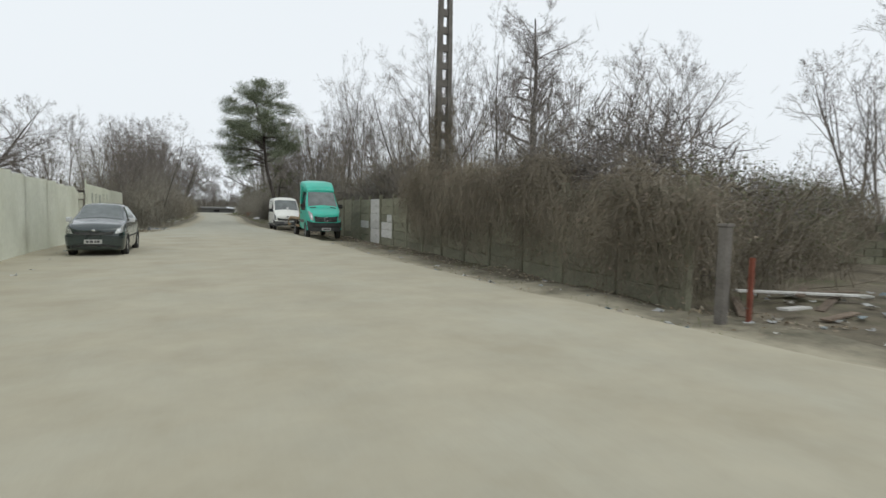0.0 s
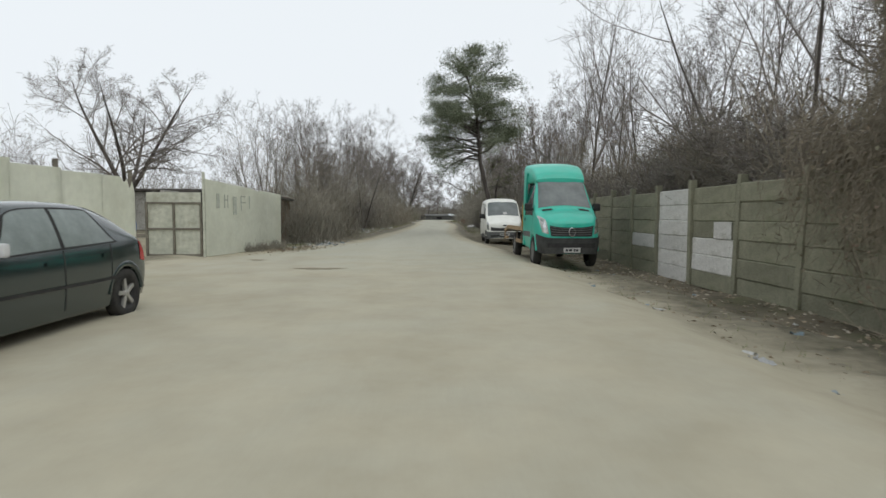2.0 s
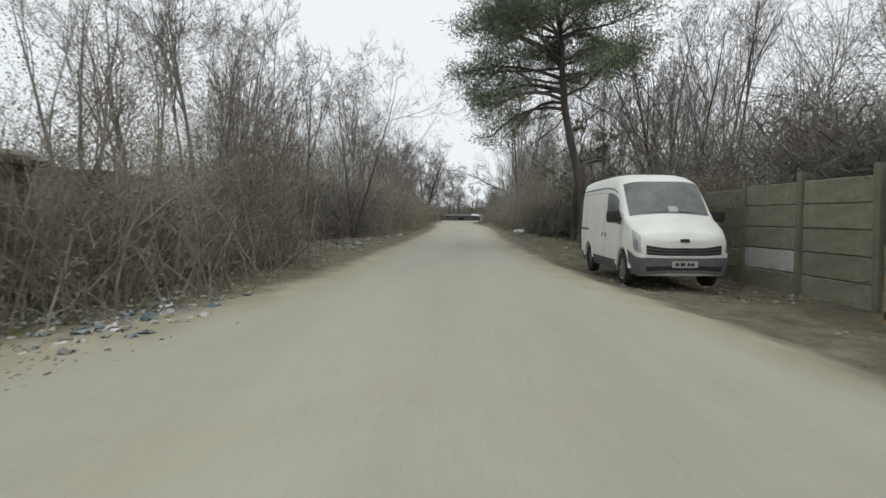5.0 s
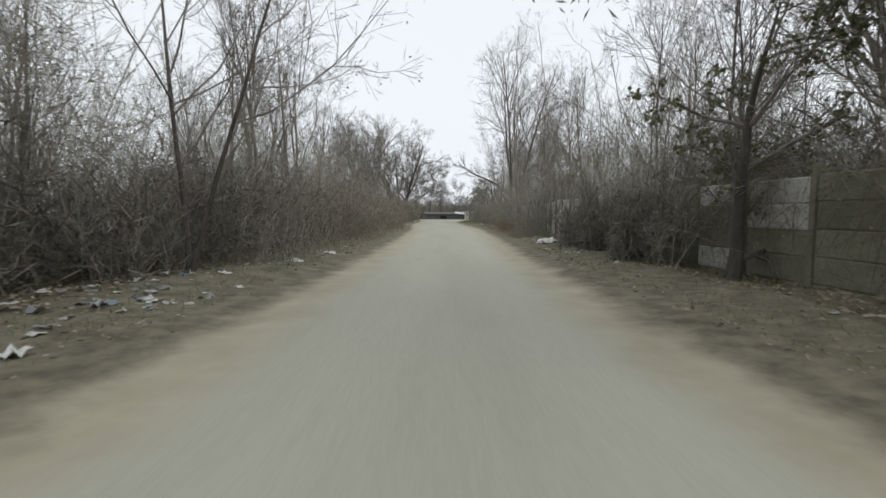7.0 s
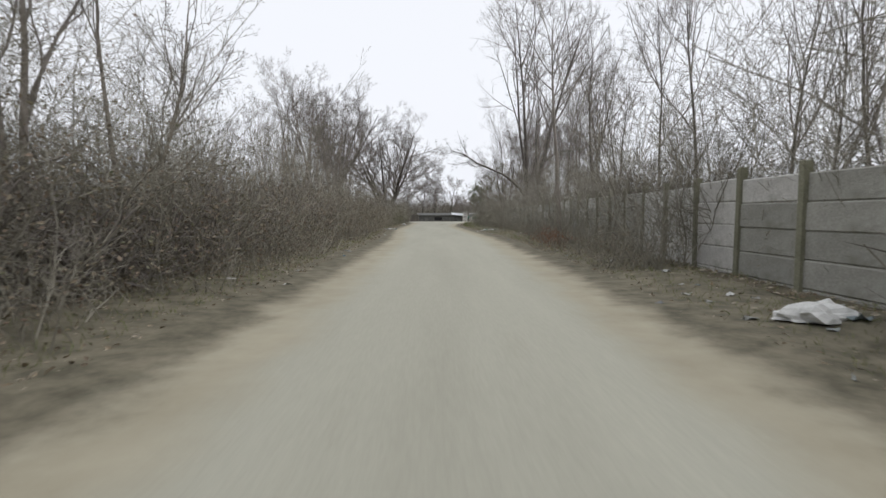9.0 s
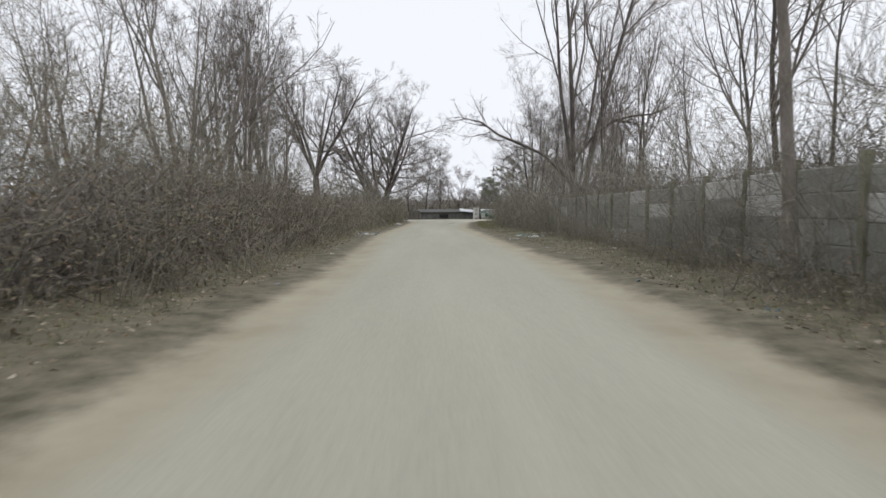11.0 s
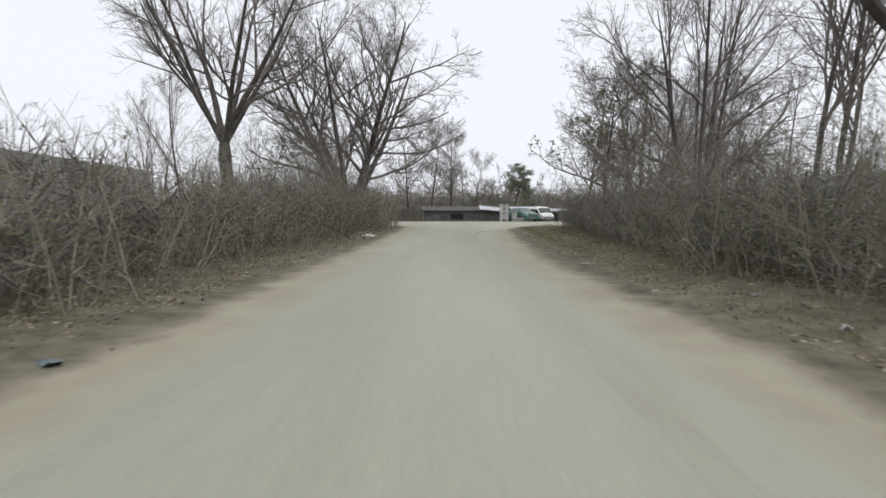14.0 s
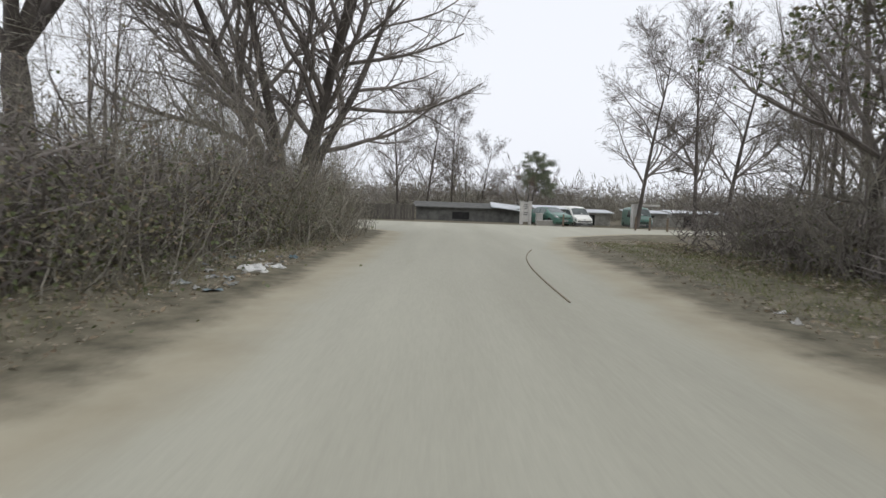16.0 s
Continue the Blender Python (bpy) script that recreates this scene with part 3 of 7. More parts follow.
sheet_fence = thing("sheet_metal_fence", (-4.1, 14, 0), "pale green-grey painted sheet metal fence with a torn corner", "fence", kind="structure")
ys = np.arange(2.3, 22.31, 1.0)
for i, (a, b) in enumerate(zip(ys, ys[1:])):
    h = 2.12 - 0.24 * min(max((a - 10) / 12, 0), 1) + 0.02 * math.sin(i * 1.7)
    world_part(sheet("metal_sheet", sheet_fence, -4.12 - 0.004 * (i % 2), a - 0.02, -4.12 - 0.004 * (i % 2), b + 0.02, h, h + 0.02, 0.02, M_SHEET, torn=b > 22.2), sheet_fence)
for a in ys[::2]:
    bm = boxes((-4.2, a, 1.05, 0.06, 0.06, 2.1, 0.006))
    world_part(part("fence_post", bm, M_STEEL, sheet_fence, "dark steel post"), sheet_fence)

GP, WE = (-4.62, 26.5), (-3.85, 31.0)
yard_fence = thing("yard_sheet_wall", (-4.2, 28.7, 0), "pale painted sheet wall with scrawled marks beside the yard gate", "fence", kind="structure")
n = 6
for i in range(n):
    u0, u1 = i / n, (i + 1) / n
    hh = lambda u: 2.18 - 0.26 * u
    world_part(sheet("metal_sheet", yard_fence, GP[0] + (WE[0] - GP[0]) * u0, GP[1] + (WE[1] - GP[1]) * u0 + 0.01,
                     GP[0] + (WE[0] - GP[0]) * u1, GP[1] + (WE[1] - GP[1]) * u1 + 0.02, hh(u0), hh(u1) - (0.05 if i == 3 else 0), 0.04, M_SHEET, ribs=1), yard_fence)
wx, wy = (WE[0] - GP[0]) / 4.565, (WE[1] - GP[1]) / 4.565
turn = math.degrees(math.atan2(wy, wx))
M_SCRAWL = material("faded_scrawl", (0.30, 0.32, 0.27), (0.48, 0.49, 0.42), 5, 0.8, 0.0)
for a, w, z, h in ((0.62, 0.14, 1.62, 0.42), (0.95, 0.04, 1.62, 0.40), (1.12, 0.03, 1.62, 0.40), (1.03, 0.16, 1.66, 0.03), (1.5, 0.20, 1.5, 0.55),
                   (1.86, 0.03, 1.58, 0.46), (2.0, 0.24, 1.79, 0.03), (2.0, 0.22, 1.6, 0.03), (2.35, 0.03, 1.62, 0.4)):
    bm = boxes((0, 0, 0, w, 0.006, h))
    ob = world_part(part("scrawl_bar", bm, M_SCRAWL, yard_fence, "faded dark paint mark"), yard_fence)
    ob.matrix_world = pose(GP[0] + wx * a + wy * 0.026, GP[1] + wy * a - wx * 0.026, z, 0, 0, turn)

post = thing("gate_post", (GP[0], GP[1] - 0.03, 0), "tall stained grey-painted steel gate post", "post")
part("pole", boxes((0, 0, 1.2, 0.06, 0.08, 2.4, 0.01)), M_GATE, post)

gate = thing("yard_gate", (-5.45, 26.46, 0), "closed pale sheet metal gate leaf in a dark steel frame", "gate")
GW, GH = 1.5, 1.5
for x in (-GW / 2, 0, GW / 2):
    part("gate_stile", boxes((x, -0.02, GH / 2 + 0.06, 0.055, 0.05, GH, 0.006)), M_STEEL, gate)
for z in (0.09, 0.82, GH + 0.04):
    for s in (-1, 1):
        part("gate_rail", boxes((s * GW / 4, -0.018, z, GW / 2 - 0.06, 0.045, 0.05, 0.006)), M_STEEL, gate)
for s in (-1, 1):
    for z in (0.455, 1.185):
        panel = bmesh.new()
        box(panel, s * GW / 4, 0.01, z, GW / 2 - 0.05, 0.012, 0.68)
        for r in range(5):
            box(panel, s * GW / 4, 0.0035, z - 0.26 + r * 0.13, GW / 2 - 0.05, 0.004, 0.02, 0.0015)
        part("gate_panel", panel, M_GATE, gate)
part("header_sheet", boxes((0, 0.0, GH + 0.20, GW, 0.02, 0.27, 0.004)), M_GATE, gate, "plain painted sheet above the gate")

shed = thing("yard_shed", (-5.6, 31.2, 0), "low shed with a tar roof and brown plank wall", "shed")
part("roof", boxes((0, 0.62, 1.93, 2.9, 4.36, 0.08, 0.01, 0, -1.0, 2)), M_TAR, shed)
part("wall", boxes((1.2, 2.2, 0.95, 0.08, 1.2, 2.1), (-0.1, 2.76, 0.95, 2.5, 0.08, 2.1), (-1.3, 0, 0.95, 0.08, 5.2, 2.1)), M_PLASTER, shed)
for i in range(25):
    part("plank", boxes((1.26, -0.1 + i * 0.115, 0.97, 0.025, 0.108, 1.95, 0.003)), M_PLANK, shed)

garage = thing("yard_garage", (-19.5, 47, 0), "low grey plastered garage with dark door openings", "garage")
for x0, x1 in ((-7, -5.6), (-3.0, -1.9), (0.9, 2.0), (4.4, 7)):
    part("wall_pier", boxes(((x0 + x1) / 2, 0, 1.1, x1 - x0, 0.3, 2.2, 0.01)), M_PLASTER, garage)
part("lintel", boxes((0, 0, 2.45, 14, 0.32, 0.5, 0.01)), M_PLASTER, garage)
part("back_wall", boxes((0, 4.0, 1.35, 14, 0.25, 2.7), (-7, 2, 1.35, 0.25, 4, 2.7), (7, 2, 1.35, 0.25, 4, 2.7)), M_PLASTER, garage)
part("roof", boxes((0, 1.9, 2.82, 14.8, 5.0, 0.14, 0.02)), M_TAR, garage, "dark tar roof slab")
# dark panels painted as the shade inside the open doorways
for x in (-4.3, -0.5, 3.2):
    part("garage_door", boxes((x, 0.5, 1.1, 2.6, 0.06, 2.2, 0.01)), M_DARK, garage, "dark panel painted as the shade in an open doorway")


# ---- lattice pole ----
pole = thing("utility_pole", (8.95, 19.6, ground_z(8.95, 19.6)), "tall grey concrete utility pole with two legs and rungs", "utility pole")
PH = 11.0
for s in (-1, 1):
    bm = bmesh.new()
    r = bmesh.ops.create_cube(bm, size=1.0)
    for v in r["verts"]:
        top = v.co.z > 0
        w = 0.08 if top else 0.105
        v.co = Vector((s * (0.19 if top else 0.27) + v.co.x * 2 * w, v.co.y * 2 * w * 1.3, PH if top else -0.3))
    part("pole_leg", bm, M_POLE, pole)
for i in range(14):
    z = 1.2 + i * 0.7
    w = 0.27 - 0.08 * z / PH
    part("rung", boxes((0, 0, z, 2 * w - 0.17, 0.14, 0.28, 0.01)), M_POLE, pole)


# ---- trees ----
make_tree("leaning_tree", (10.2, 24.6, 0), "bare leaning tree behind the concrete fence", 12, height=9.5, radius=0.085, stems=3, fork=0.5, counts=(9, 6, 5, 3), min_r=0.004)
make_tree("old_tree", (22.7, 33, 0), "tall dark leafless tree with a crooked crown", 13, rz=90, height=20, radius=0.36, stems=1, lean=0.03, first=0.25, counts=(36, 9, 7, 3), spread=(0.7, 1.4),
          lift=0.03, bend=1.5, min_r=0.006, reach=0.28, thin=0.38)
big_tree = make_tree("big_tree", (10.6, 104.6, 0), "large leafless tree with three thick stems behind the fence", 21, M_BARK, height=23, radius=0.225, stems=3, fork=0.17, first=0.2,
          counts=(9, 6, 6, 3), spread=(0.35, 0.8), lift=0.07, min_r=0.005)
rl = np.random.default_rng(61)
limb_p = np.array([[[0, 0, 2.6], [-1.0, 0, 3.9], [-2.2, -0.2, 4.9], [-3.6, -0.3, 5.5], [-5.0, -0.2, 6.1], [-6.2, -0.4, 6.9], [-7.4, -0.3, 7.2]],
                   [[0.3, 0, 5.0], [1.3, 0, 6.2], [2.4, -0.2, 7.0], [3.6, -0.2, 7.3], [4.8, -0.3, 7.4], [5.8, -0.3, 7.8], [6.6, -0.3, 8.4]]])
limb_r = np.array([[0.14, 0.12, 0.105, 0.09, 0.075, 0.055, 0.03], [0.12, 0.10, 0.09, 0.075, 0.06, 0.045, 0.025]])
q1, r1 = grow(rl, limb_p, limb_r, 12, 5, 0.3, 1.0, (0.5, 1.1), 0.36, 0.5, 0.16, 0.03)
q2, r2 = grow(rl, q1, r1, 7, 4, 0.15, 1.0, (0.4, 1.0), 0.45, 0.6, 0.18, 0.02)
q3, r3 = grow(rl, q2, r2, 4, 3, 0.1, 1.0, (0.4, 1.0), 0.5, 0.6, 0.2, 0.0)
part("low_limb", np_mesh("low_limb", *join([tubes(limb_p, limb_r, 7), tubes(q1, r1, 4), tubes(q2, np.maximum(r2, 0.005), 3), tubes(q3, np.full(r3.shape, 0.005), 3)]), M_BARK), None, big_tree)


def fanning_tree(name, at, label, seed, fork_z, bole, rz=0.0, shear=0.0, **kw):
    """A thick bole that divides into a fan of limbs."""
    ob = thing(name, at, label, "tree", "bare trees", rz=rz)
    rng = np.random.default_rng(seed)
    z = np.linspace(-0.15, fork_z + 0.25, 7)
    P = np.stack([0.10 * np.sin(z * 0.8 + 1) - 0.10 * math.sin(fork_z * 0.8 + 1) + shear * (z - fork_z), 0.06 * np.sin(z * 0.6), z], 1)[None]
    R = bole * np.array([[1.45, 1.12, 1.0, 0.95, 0.92, 0.95, 0.7]])
    part("trunk", np_mesh("trunk", *tubes(P, R, 12), M_BARK, True), None, ob)
    limbs, crown, tips = bare_tree(seed, **kw)
    up = np.array((0, 0, fork_z))
    for v in (limbs[0], crown[0]):
        v[:, 0] += shear * v[:, 2]
    part("limb_fan", np_mesh("limb_fan", limbs[0] + up, limbs[1], M_BARK, True), None, ob)
    part("crown", np_mesh("crown", crown[0] + up, crown[1], M_TWIG), None, ob)
    return ob


fanning_tree("walnut_tree", (-10.0, 32.0, 0), "large spreading leafless walnut tree behind the yard gate", 17, 1.9, 0.15, shear=0.14, height=5.3, radius=0.088, stems=4, fork=0.72,
             first=0.1, counts=(9, 8, 7, 3), spread=(0.6, 1.25), lift=0.02, min_r=0.0042, bend=1.8, reach=0.62, thin=0.5)
fanning_tree("oak_tree", (-10.7, 124, 0), "large leafless tree with a thick trunk and fanning limbs", 22, 4.8, 0.36, height=12.5, radius=0.18, stems=7, fork=0.62, first=0.2,
             counts=(9, 7, 6, 3), spread=(0.4, 0.95), lift=0.05, min_r=0.005)
make_tree("leaning_trees", (-5.0, 130.4, 0), "clump of leaning bare stems at the lane's end", 23, M_BARK, height=16, radius=0.25, stems=6, fork=0.45, first=0.2,
          counts=(11, 8, 6, 3), spread=(0.6, 1.25), lift=0.07, min_r=0.006)

make_tree("spreading_tree", (11.2, 121.0, 0), "bare spreading tree with low drooping branches", 24, M_BARK_PALE, height=9.5, radius=0.12, stems=3, fork=0.3, first=0.15,
          counts=(9, 6, 5, 2), spread=(0.7, 1.3), lift=0.03, min_r=0.004)
make_tree("spreading_tree", (9.6, 112.5, 0), "bare spreading tree with low drooping branches", 25, M_BARK, height=9, radius=0.14, stems=2, fork=0.3, first=0.2,
          counts=(12, 6, 6, 3), spread=(0.7, 1.3), lift=0.03, min_r=0.0045)
make_tree("overhanging_tree", (-3.6, 50.8, 0), "thin bare tree reaching over the lane with a few leaves", 26, M_BARK, height=9, radius=0.06, stems=2, fork=0.25, first=0.25,
          counts=(9, 6, 5, 3), spread=(0.5, 1.1), lift=0.04, min_r=0.004, leaf=500)

wood = [make_tree("bare_tree", (x, y, 0), "slender leafless woodland tree with thin upright branches", s, M_BARK if s % 2 else M_BARK_PALE, "woodland trees",
                  height=h, radius=r, stems=st, fork=0.16, first=0.3, counts=c, spread=(0.3, 0.75), lift=0.14, min_r=0.004)
        for s, x, y, h, r, st, c in ((31, 11.5, 48, 11, 0.075, 1, (12, 6, 5, 2)), (32, -6.2, 62, 8, 0.065, 2, (8, 6, 5, 2)), (33, 13, 66, 12, 0.08, 1, (12, 6, 5, 2)),
                                     (34, -7.5, 84, 7.5, 0.06, 3, (6, 6, 5, 2)), (35, 10.5, 84, 12, 0.09, 1, (12, 6, 5, 2)), (36, -9, 44, 7.5, 0.06, 2, (8, 6, 5, 2)))]
rt = random.Random(8)
lacy = make_tree("lacy_tree", (16.0, 148.5, 0), "tall bare tree with a broad lacy crown", 95, height=15, radius=0.17, first=0.22, counts=(22, 8, 7, 3), spread=(0.55, 1.15), lift=0.05, min_r=0.009)
for x, y, k in ((19.6, 147, 1.02), (23.5, 150, 1.08), (27.5, 146, 0.95), (-3.2, 162.5, 0.82), (-0.4, 163.5, 0.88), (2.3, 164, 0.8), (5.6, 168, 0.6), (32, 149, 1.0)):
    copy_thing(lacy, pose(x, y, -0.05, 0, 0, rt.uniform(0, 360)) @ Matrix.Diagonal((k, k, k, 1)))


def plant(i, x, y, s):
    t = copy_thing(wood[i], pose(x, y, ground_z(x, y) - 0.03, rt.uniform(-4, 4), rt.uniform(-4, 4), rt.uniform(0, 360)) @ Matrix.Diagonal((s, s, s * rt.uniform(0.9, 1.1), 1)))
    return t


for y in np.arange(33, 112, 4.2):
    plant(rt.choice((0, 2, 4)), fence_x(y) + rt.uniform(1.6, 3.6), y + rt.uniform(-1, 1), rt.uniform(0.6, 0.95))
    if rt.random() < 0.75:
        plant(rt.choice((0, 2, 4, 1)), fence_x(y) + rt.uniform(5, 12), y + rt.uniform(-1.5, 1.5), rt.uniform(0.75, 1.1))
for y in np.arange(36, 124, 4.6):
    if 70 < y < 84 or 99 < y < 117:
        continue
    plant(rt.choice((1, 3, 5)), lane_left(y) - rt.uniform(2.9, 5.0), y + rt.uniform(-1, 1), rt.uniform(0.95, 1.3) if 56 < y < 93 else rt.uniform(0.66, 0.84) if y < 56 else rt.uniform(0.7, 1.0))
    if rt.random() < 0.8 and y > 54:
        plant(rt.choice((1, 3, 5, 0)), lane_left(y) - rt.uniform(6, 13), y + rt.uniform(-1.5, 1.5), rt.uniform(0.75, 1.1))
for x, y, k, sc in ((-5.2, 85.4, 1, 1.25), (-6.8, 88.0, 3, 1.35), (-5.4, 89.8, 5, 1.2), (-7.2, 92.2, 3, 1.15), (-6.0, 93.4, 1, 1.2), (-8.4, 94.6, 5, 1.3), (-10.4, 96.5, 3, 1.2)):
    plant(k, x, y, sc)
for x, y, k, sc in ((-4.3, 38.4, 1, 0.82), (-4.0, 41.2, 3, 0.8), (-5.3, 40.0, 5, 0.86), (-4.1, 44.0, 1, 0.84), (-5.6, 43.0, 3, 0.88), (-4.4, 36.6, 5, 0.75)):
    plant(k, x, y, sc)
make_tree("pale_tree", (7.15, 78.9, 0), "tall pale-barked bare tree before the fence", 91, M_BARK_PALE, height=12, radius=0.12, first=0.42, counts=(12, 6, 5, 3), spread=(0.4, 0.9), min_r=0.004)
for k, (x, y) in enumerate(((9.4, 48.6), (11.4, 47.0), (9.0, 55.5), (12.6, 53.5))):
    make_tree("ivy_clad_tree", (x, y, 0), "dark trunk clad in dull ivy behind the fence", 70 + k, height=10.5, radius=0.08, counts=(14, 6, 5, 2), first=0.15, spread=(0.5, 1.2), leaf=900, min_r=0.005)
make_tree("ivy_clad_tree", (6.2, 50.2, 0), "short dark ivy-clad stump of a tree before the slab fence", 79, height=5.6, radius=0.13, counts=(12, 6, 4, 2), first=0.1, spread=(0.6, 1.4), lift=-0.02, leaf=3000, ivy=True, min_r=0.005)
make_tree("ivy_clad_tree", (8.4, 118.6, 0), "tree overgrown by dull green ivy beside the junction", 80, height=6.8, radius=0.14, counts=(16, 6, 5, 2), first=0.05, spread=(0.5, 1.1), lift=0.06, leaf=3200, ivy=True, min_r=0.005)
FENCE_TREES = [
    (10.5, 28, 1, 0.9), (12, 31, 3, 1.0), (14, 27, 5, 1.1), (11, 35, 0, 0.95), (15, 33, 2, 1.0), (18, 30, 4, 1.1), (13, 20, 1, 0.9),
    (16, 22, 3, 1.1), (19, 24, 5, 1.2), (12, 14, 1, 0.8), (15, 15, 3, 1.0), (20, 17, 5, 1.2), (23, 21, 0, 1.0), (14.5, 37, 2, 0.9),
    (17.5, 36, 4, 1.0), (22, 10, 3, 1.1), (26, 13, 1, 1.2),
]
END_TREES = [
    (32, 142, 2, 1.3), (30, 152, 4, 1.4), (23, 140, 2, 1.1), (17, 126, 1, 0.9), (14, 118, 3, 0.9), (24, 128, 5, 1.0), (9.2, 111, 0, 1.05),
    (11.6, 118, 2, 1.1), (12.5, 110, 4, 1.1), (14, 122, 2, 1.2), (15, 127, 0, 1.0), (17, 116, 4, 1.2), (13.5, 126, 2, 0.95), (11.5, 115, 0, 1.15),
    (16.5, 108, 2, 1.2), (15.5, 129, 1, 0.9), (4.2, 171, 0, 1.0), (-9, 160, 3, 0.9), (-14, 150, 5, 1.0), (-12, 134, 1, 1.1), (-8, 138, 5, 0.9),
]
for x, y, i, s in FENCE_TREES + END_TREES:
    plant(i, x, y, s)


# ---- pine ----
def pine_tree(at):
    rng = np.random.default_rng(77)
    ob = thing("pine_tree", at, "tall green pine leaning over the lane, bare lower trunk", "tree")
    k, H = 10, 10.7
    z = np.linspace(-0.1, H, k)
    P = np.stack([-1.7 * (np.maximum(z, 0) / H) ** 1.2 + 0.12 * np.sin(z), 0.15 * np.sin(z * 0.7), z], 1)[None]
    R = np.linspace(0.165, 0.045, k)[None]
    part("trunk", np_mesh("trunk", *tubes(P, R, 10), M_BARK, True), None, ob)
    Q, S = grow(rng, P, R, 42, 6, 0.47, 0.99, (1.1, 1.65), 0.33, 0.5, 0.13, 0.03)
    # long boughs that reach over the lane
    reach = []
    for z0, dx, z1, dy in ((4.9, -2.5, 4.4, -0.5), (5.2, -2.6, 5.0, 0.9), (5.6, -3.2, 5.9, 0.5), (6.3, -2.9, 6.9, -0.8), (5.1, -2.0, 5.4, 1.4), (6.0, -2.2, 6.4, -1.6),
                           (7.0, -2.3, 7.7, 0.6), (7.4, 1.6, 8.0, -0.3), (8.2, -1.5, 9.0, 0.3), (6.8, 1.6, 7.1, 1.2), (4.6, -2.3, 4.0, 2.4), (4.8, -1.3, 4.3, 3.0)):
        u = np.linspace(0, 1, 6)
        reach.append(np.stack([np.interp(z0, z, P[0, :, 0]) + dx * u, dy * u, z0 + (z1 - z0) * u ** 1.6 + 0.35 * np.sin(u * 3.1)], 1))
    Q = np.concatenate([Q, np.array(reach)])
    S = np.concatenate([S, np.tile(np.linspace(0.07, 0.02, 6), (len(reach), 1))])
    Q2, S2 = grow(rng, Q, S, 9, 4, 0.3, 1.0, (0.4, 1.0), 0.40, 0.6, 0.15, 0.06)
    D, E = grow(rng, P, R, 13, 8, 0.25, 0.6, (1.0, 1.6), 0.28, 0.2, 0.24, -0.06)
    E = np.minimum(E, 0.026)
    D2, E2 = grow(rng, D, E, 7, 4, 0.2, 1.0, (0.4, 1.1), 0.42, 0.6, 0.22, -0.05)
    D3, E3 = grow(rng, D2, E2, 5, 3, 0.2, 1.0, (0.4, 1.0), 0.5, 0.6, 0.2, -0.03)
    part("dead_bough_crown", np_mesh("dead_bough_crown", *join([tubes(D, E, 5), tubes(D2, np.maximum(E2, 0.005), 3), tubes(D3, np.maximum(E3, 0.004), 3)]), M_BARK), None, ob, "bare dead lower boughs")
    part("bough_crown", np_mesh("bough_crown", *join([tubes(Q, S, 5), tubes(Q2, np.maximum(S2, 0.005), 3)]), M_BARK), None, ob)
    tips = np.concatenate([Q2[:, -1], Q2[:, -2], Q2[:, -2] * 0.5 + Q2[:, -3] * 0.5, Q[:, -1], Q[:, -2]])
    tips = tips[tips[:, 2] > 3.6]
    C = np.repeat(tips, 48, axis=0) + rng.normal(size=(len(tips) * 48, 3)) * (0.25, 0.25, 0.11)
    part("needles", np_mesh("needles", *leaves(C, 0.17, rng, 0.0, 0.15), M_NEEDLE), None, ob, "dull green needle tufts")
    return ob


pine = pine_tree((5.35, 44.8, ground_z(5.35, 44.8)))
copy_thing(pine, pose(10.9, 166, 0, 0, 0, 200) @ Matrix.Diagonal((0.62, 0.62, 0.66, 1)))
make_tree("ivy_tree", (10.2, 51, 0), "brown ivy-clad tree beside the pine", 41, height=10, radius=0.16, counts=(16, 8, 6, 0), first=0.2, spread=(0.3, 0.8), leaf=2600)


# ---- thickets ----
rb = np.random.default_rng(5)
bushes = [bush_arrays(100 + i, h, w, st, tw, fi) for i, (h, w, st, tw, fi) in enumerate(
    ((2.6, 1.8, 19, 5, 7), (3.1, 1.9, 18, 5, 7), (2.0, 1.9, 19, 5, 7), (3.8, 1.6, 14, 6, 7)))]
tall = [bush_arrays(160 + i, 5.6, 1.8, 9, 9, 9, 0.0045) for i in range(4)]
far_protos = [bush_arrays(180 + i, 8.0, 2.6, 7, 10, 7, 0.009) for i in range(4)]
low = [bush_arrays(120 + i, 1.3, 1.6, 13, 4, 4, 0.0045) for i in range(2)]


def rows_for(spots, protos, smin, smax):
    return [(int(rb.integers(0, protos)), x, y, ground_z(x, y) - 0.05, rb.uniform(0, 6.28), rb.uniform(smin, smax), rb.uniform(0.85, 1.15)) for x, y in spots]


def strip(y0, y1, step, xs):
    out = []
    for y in np.arange(y0, y1, step):
        for f in xs:
            out.append((f(y) + rb.uniform(-0.5, 0.5), y + rb.uniform(-0.5, 0.5) * step))
    return out


left = strip(34, 126, 1.15, [lambda y: lane_left(y) - 2.45 - 1.0 * max(0, 1 - abs(y - 40) / 12)]) + strip(33.5, 126, 1.9, [lambda y: lane_left(y) - 4.0, lambda y: lane_left(y) - 6.5])
left += strip(122, 132.5, 0.75, [lambda y: lane_left(y) - 1.5, lambda y: lane_left(y) - 2.6, lambda y: lane_left(y) - 4.2])
left += strip(33.0, 43, 0.6, [lambda y: -3.3 + 0.02 * (y - 33), lambda y: -4.1])
left += strip(33.6, 41, 0.7, [lambda y: -4.3 + 0.06 * (y - 34)])
left = [q for q in left if not (93 < q[1] < 113 and q[0] < lane_left(q[1]) - 3.4)]
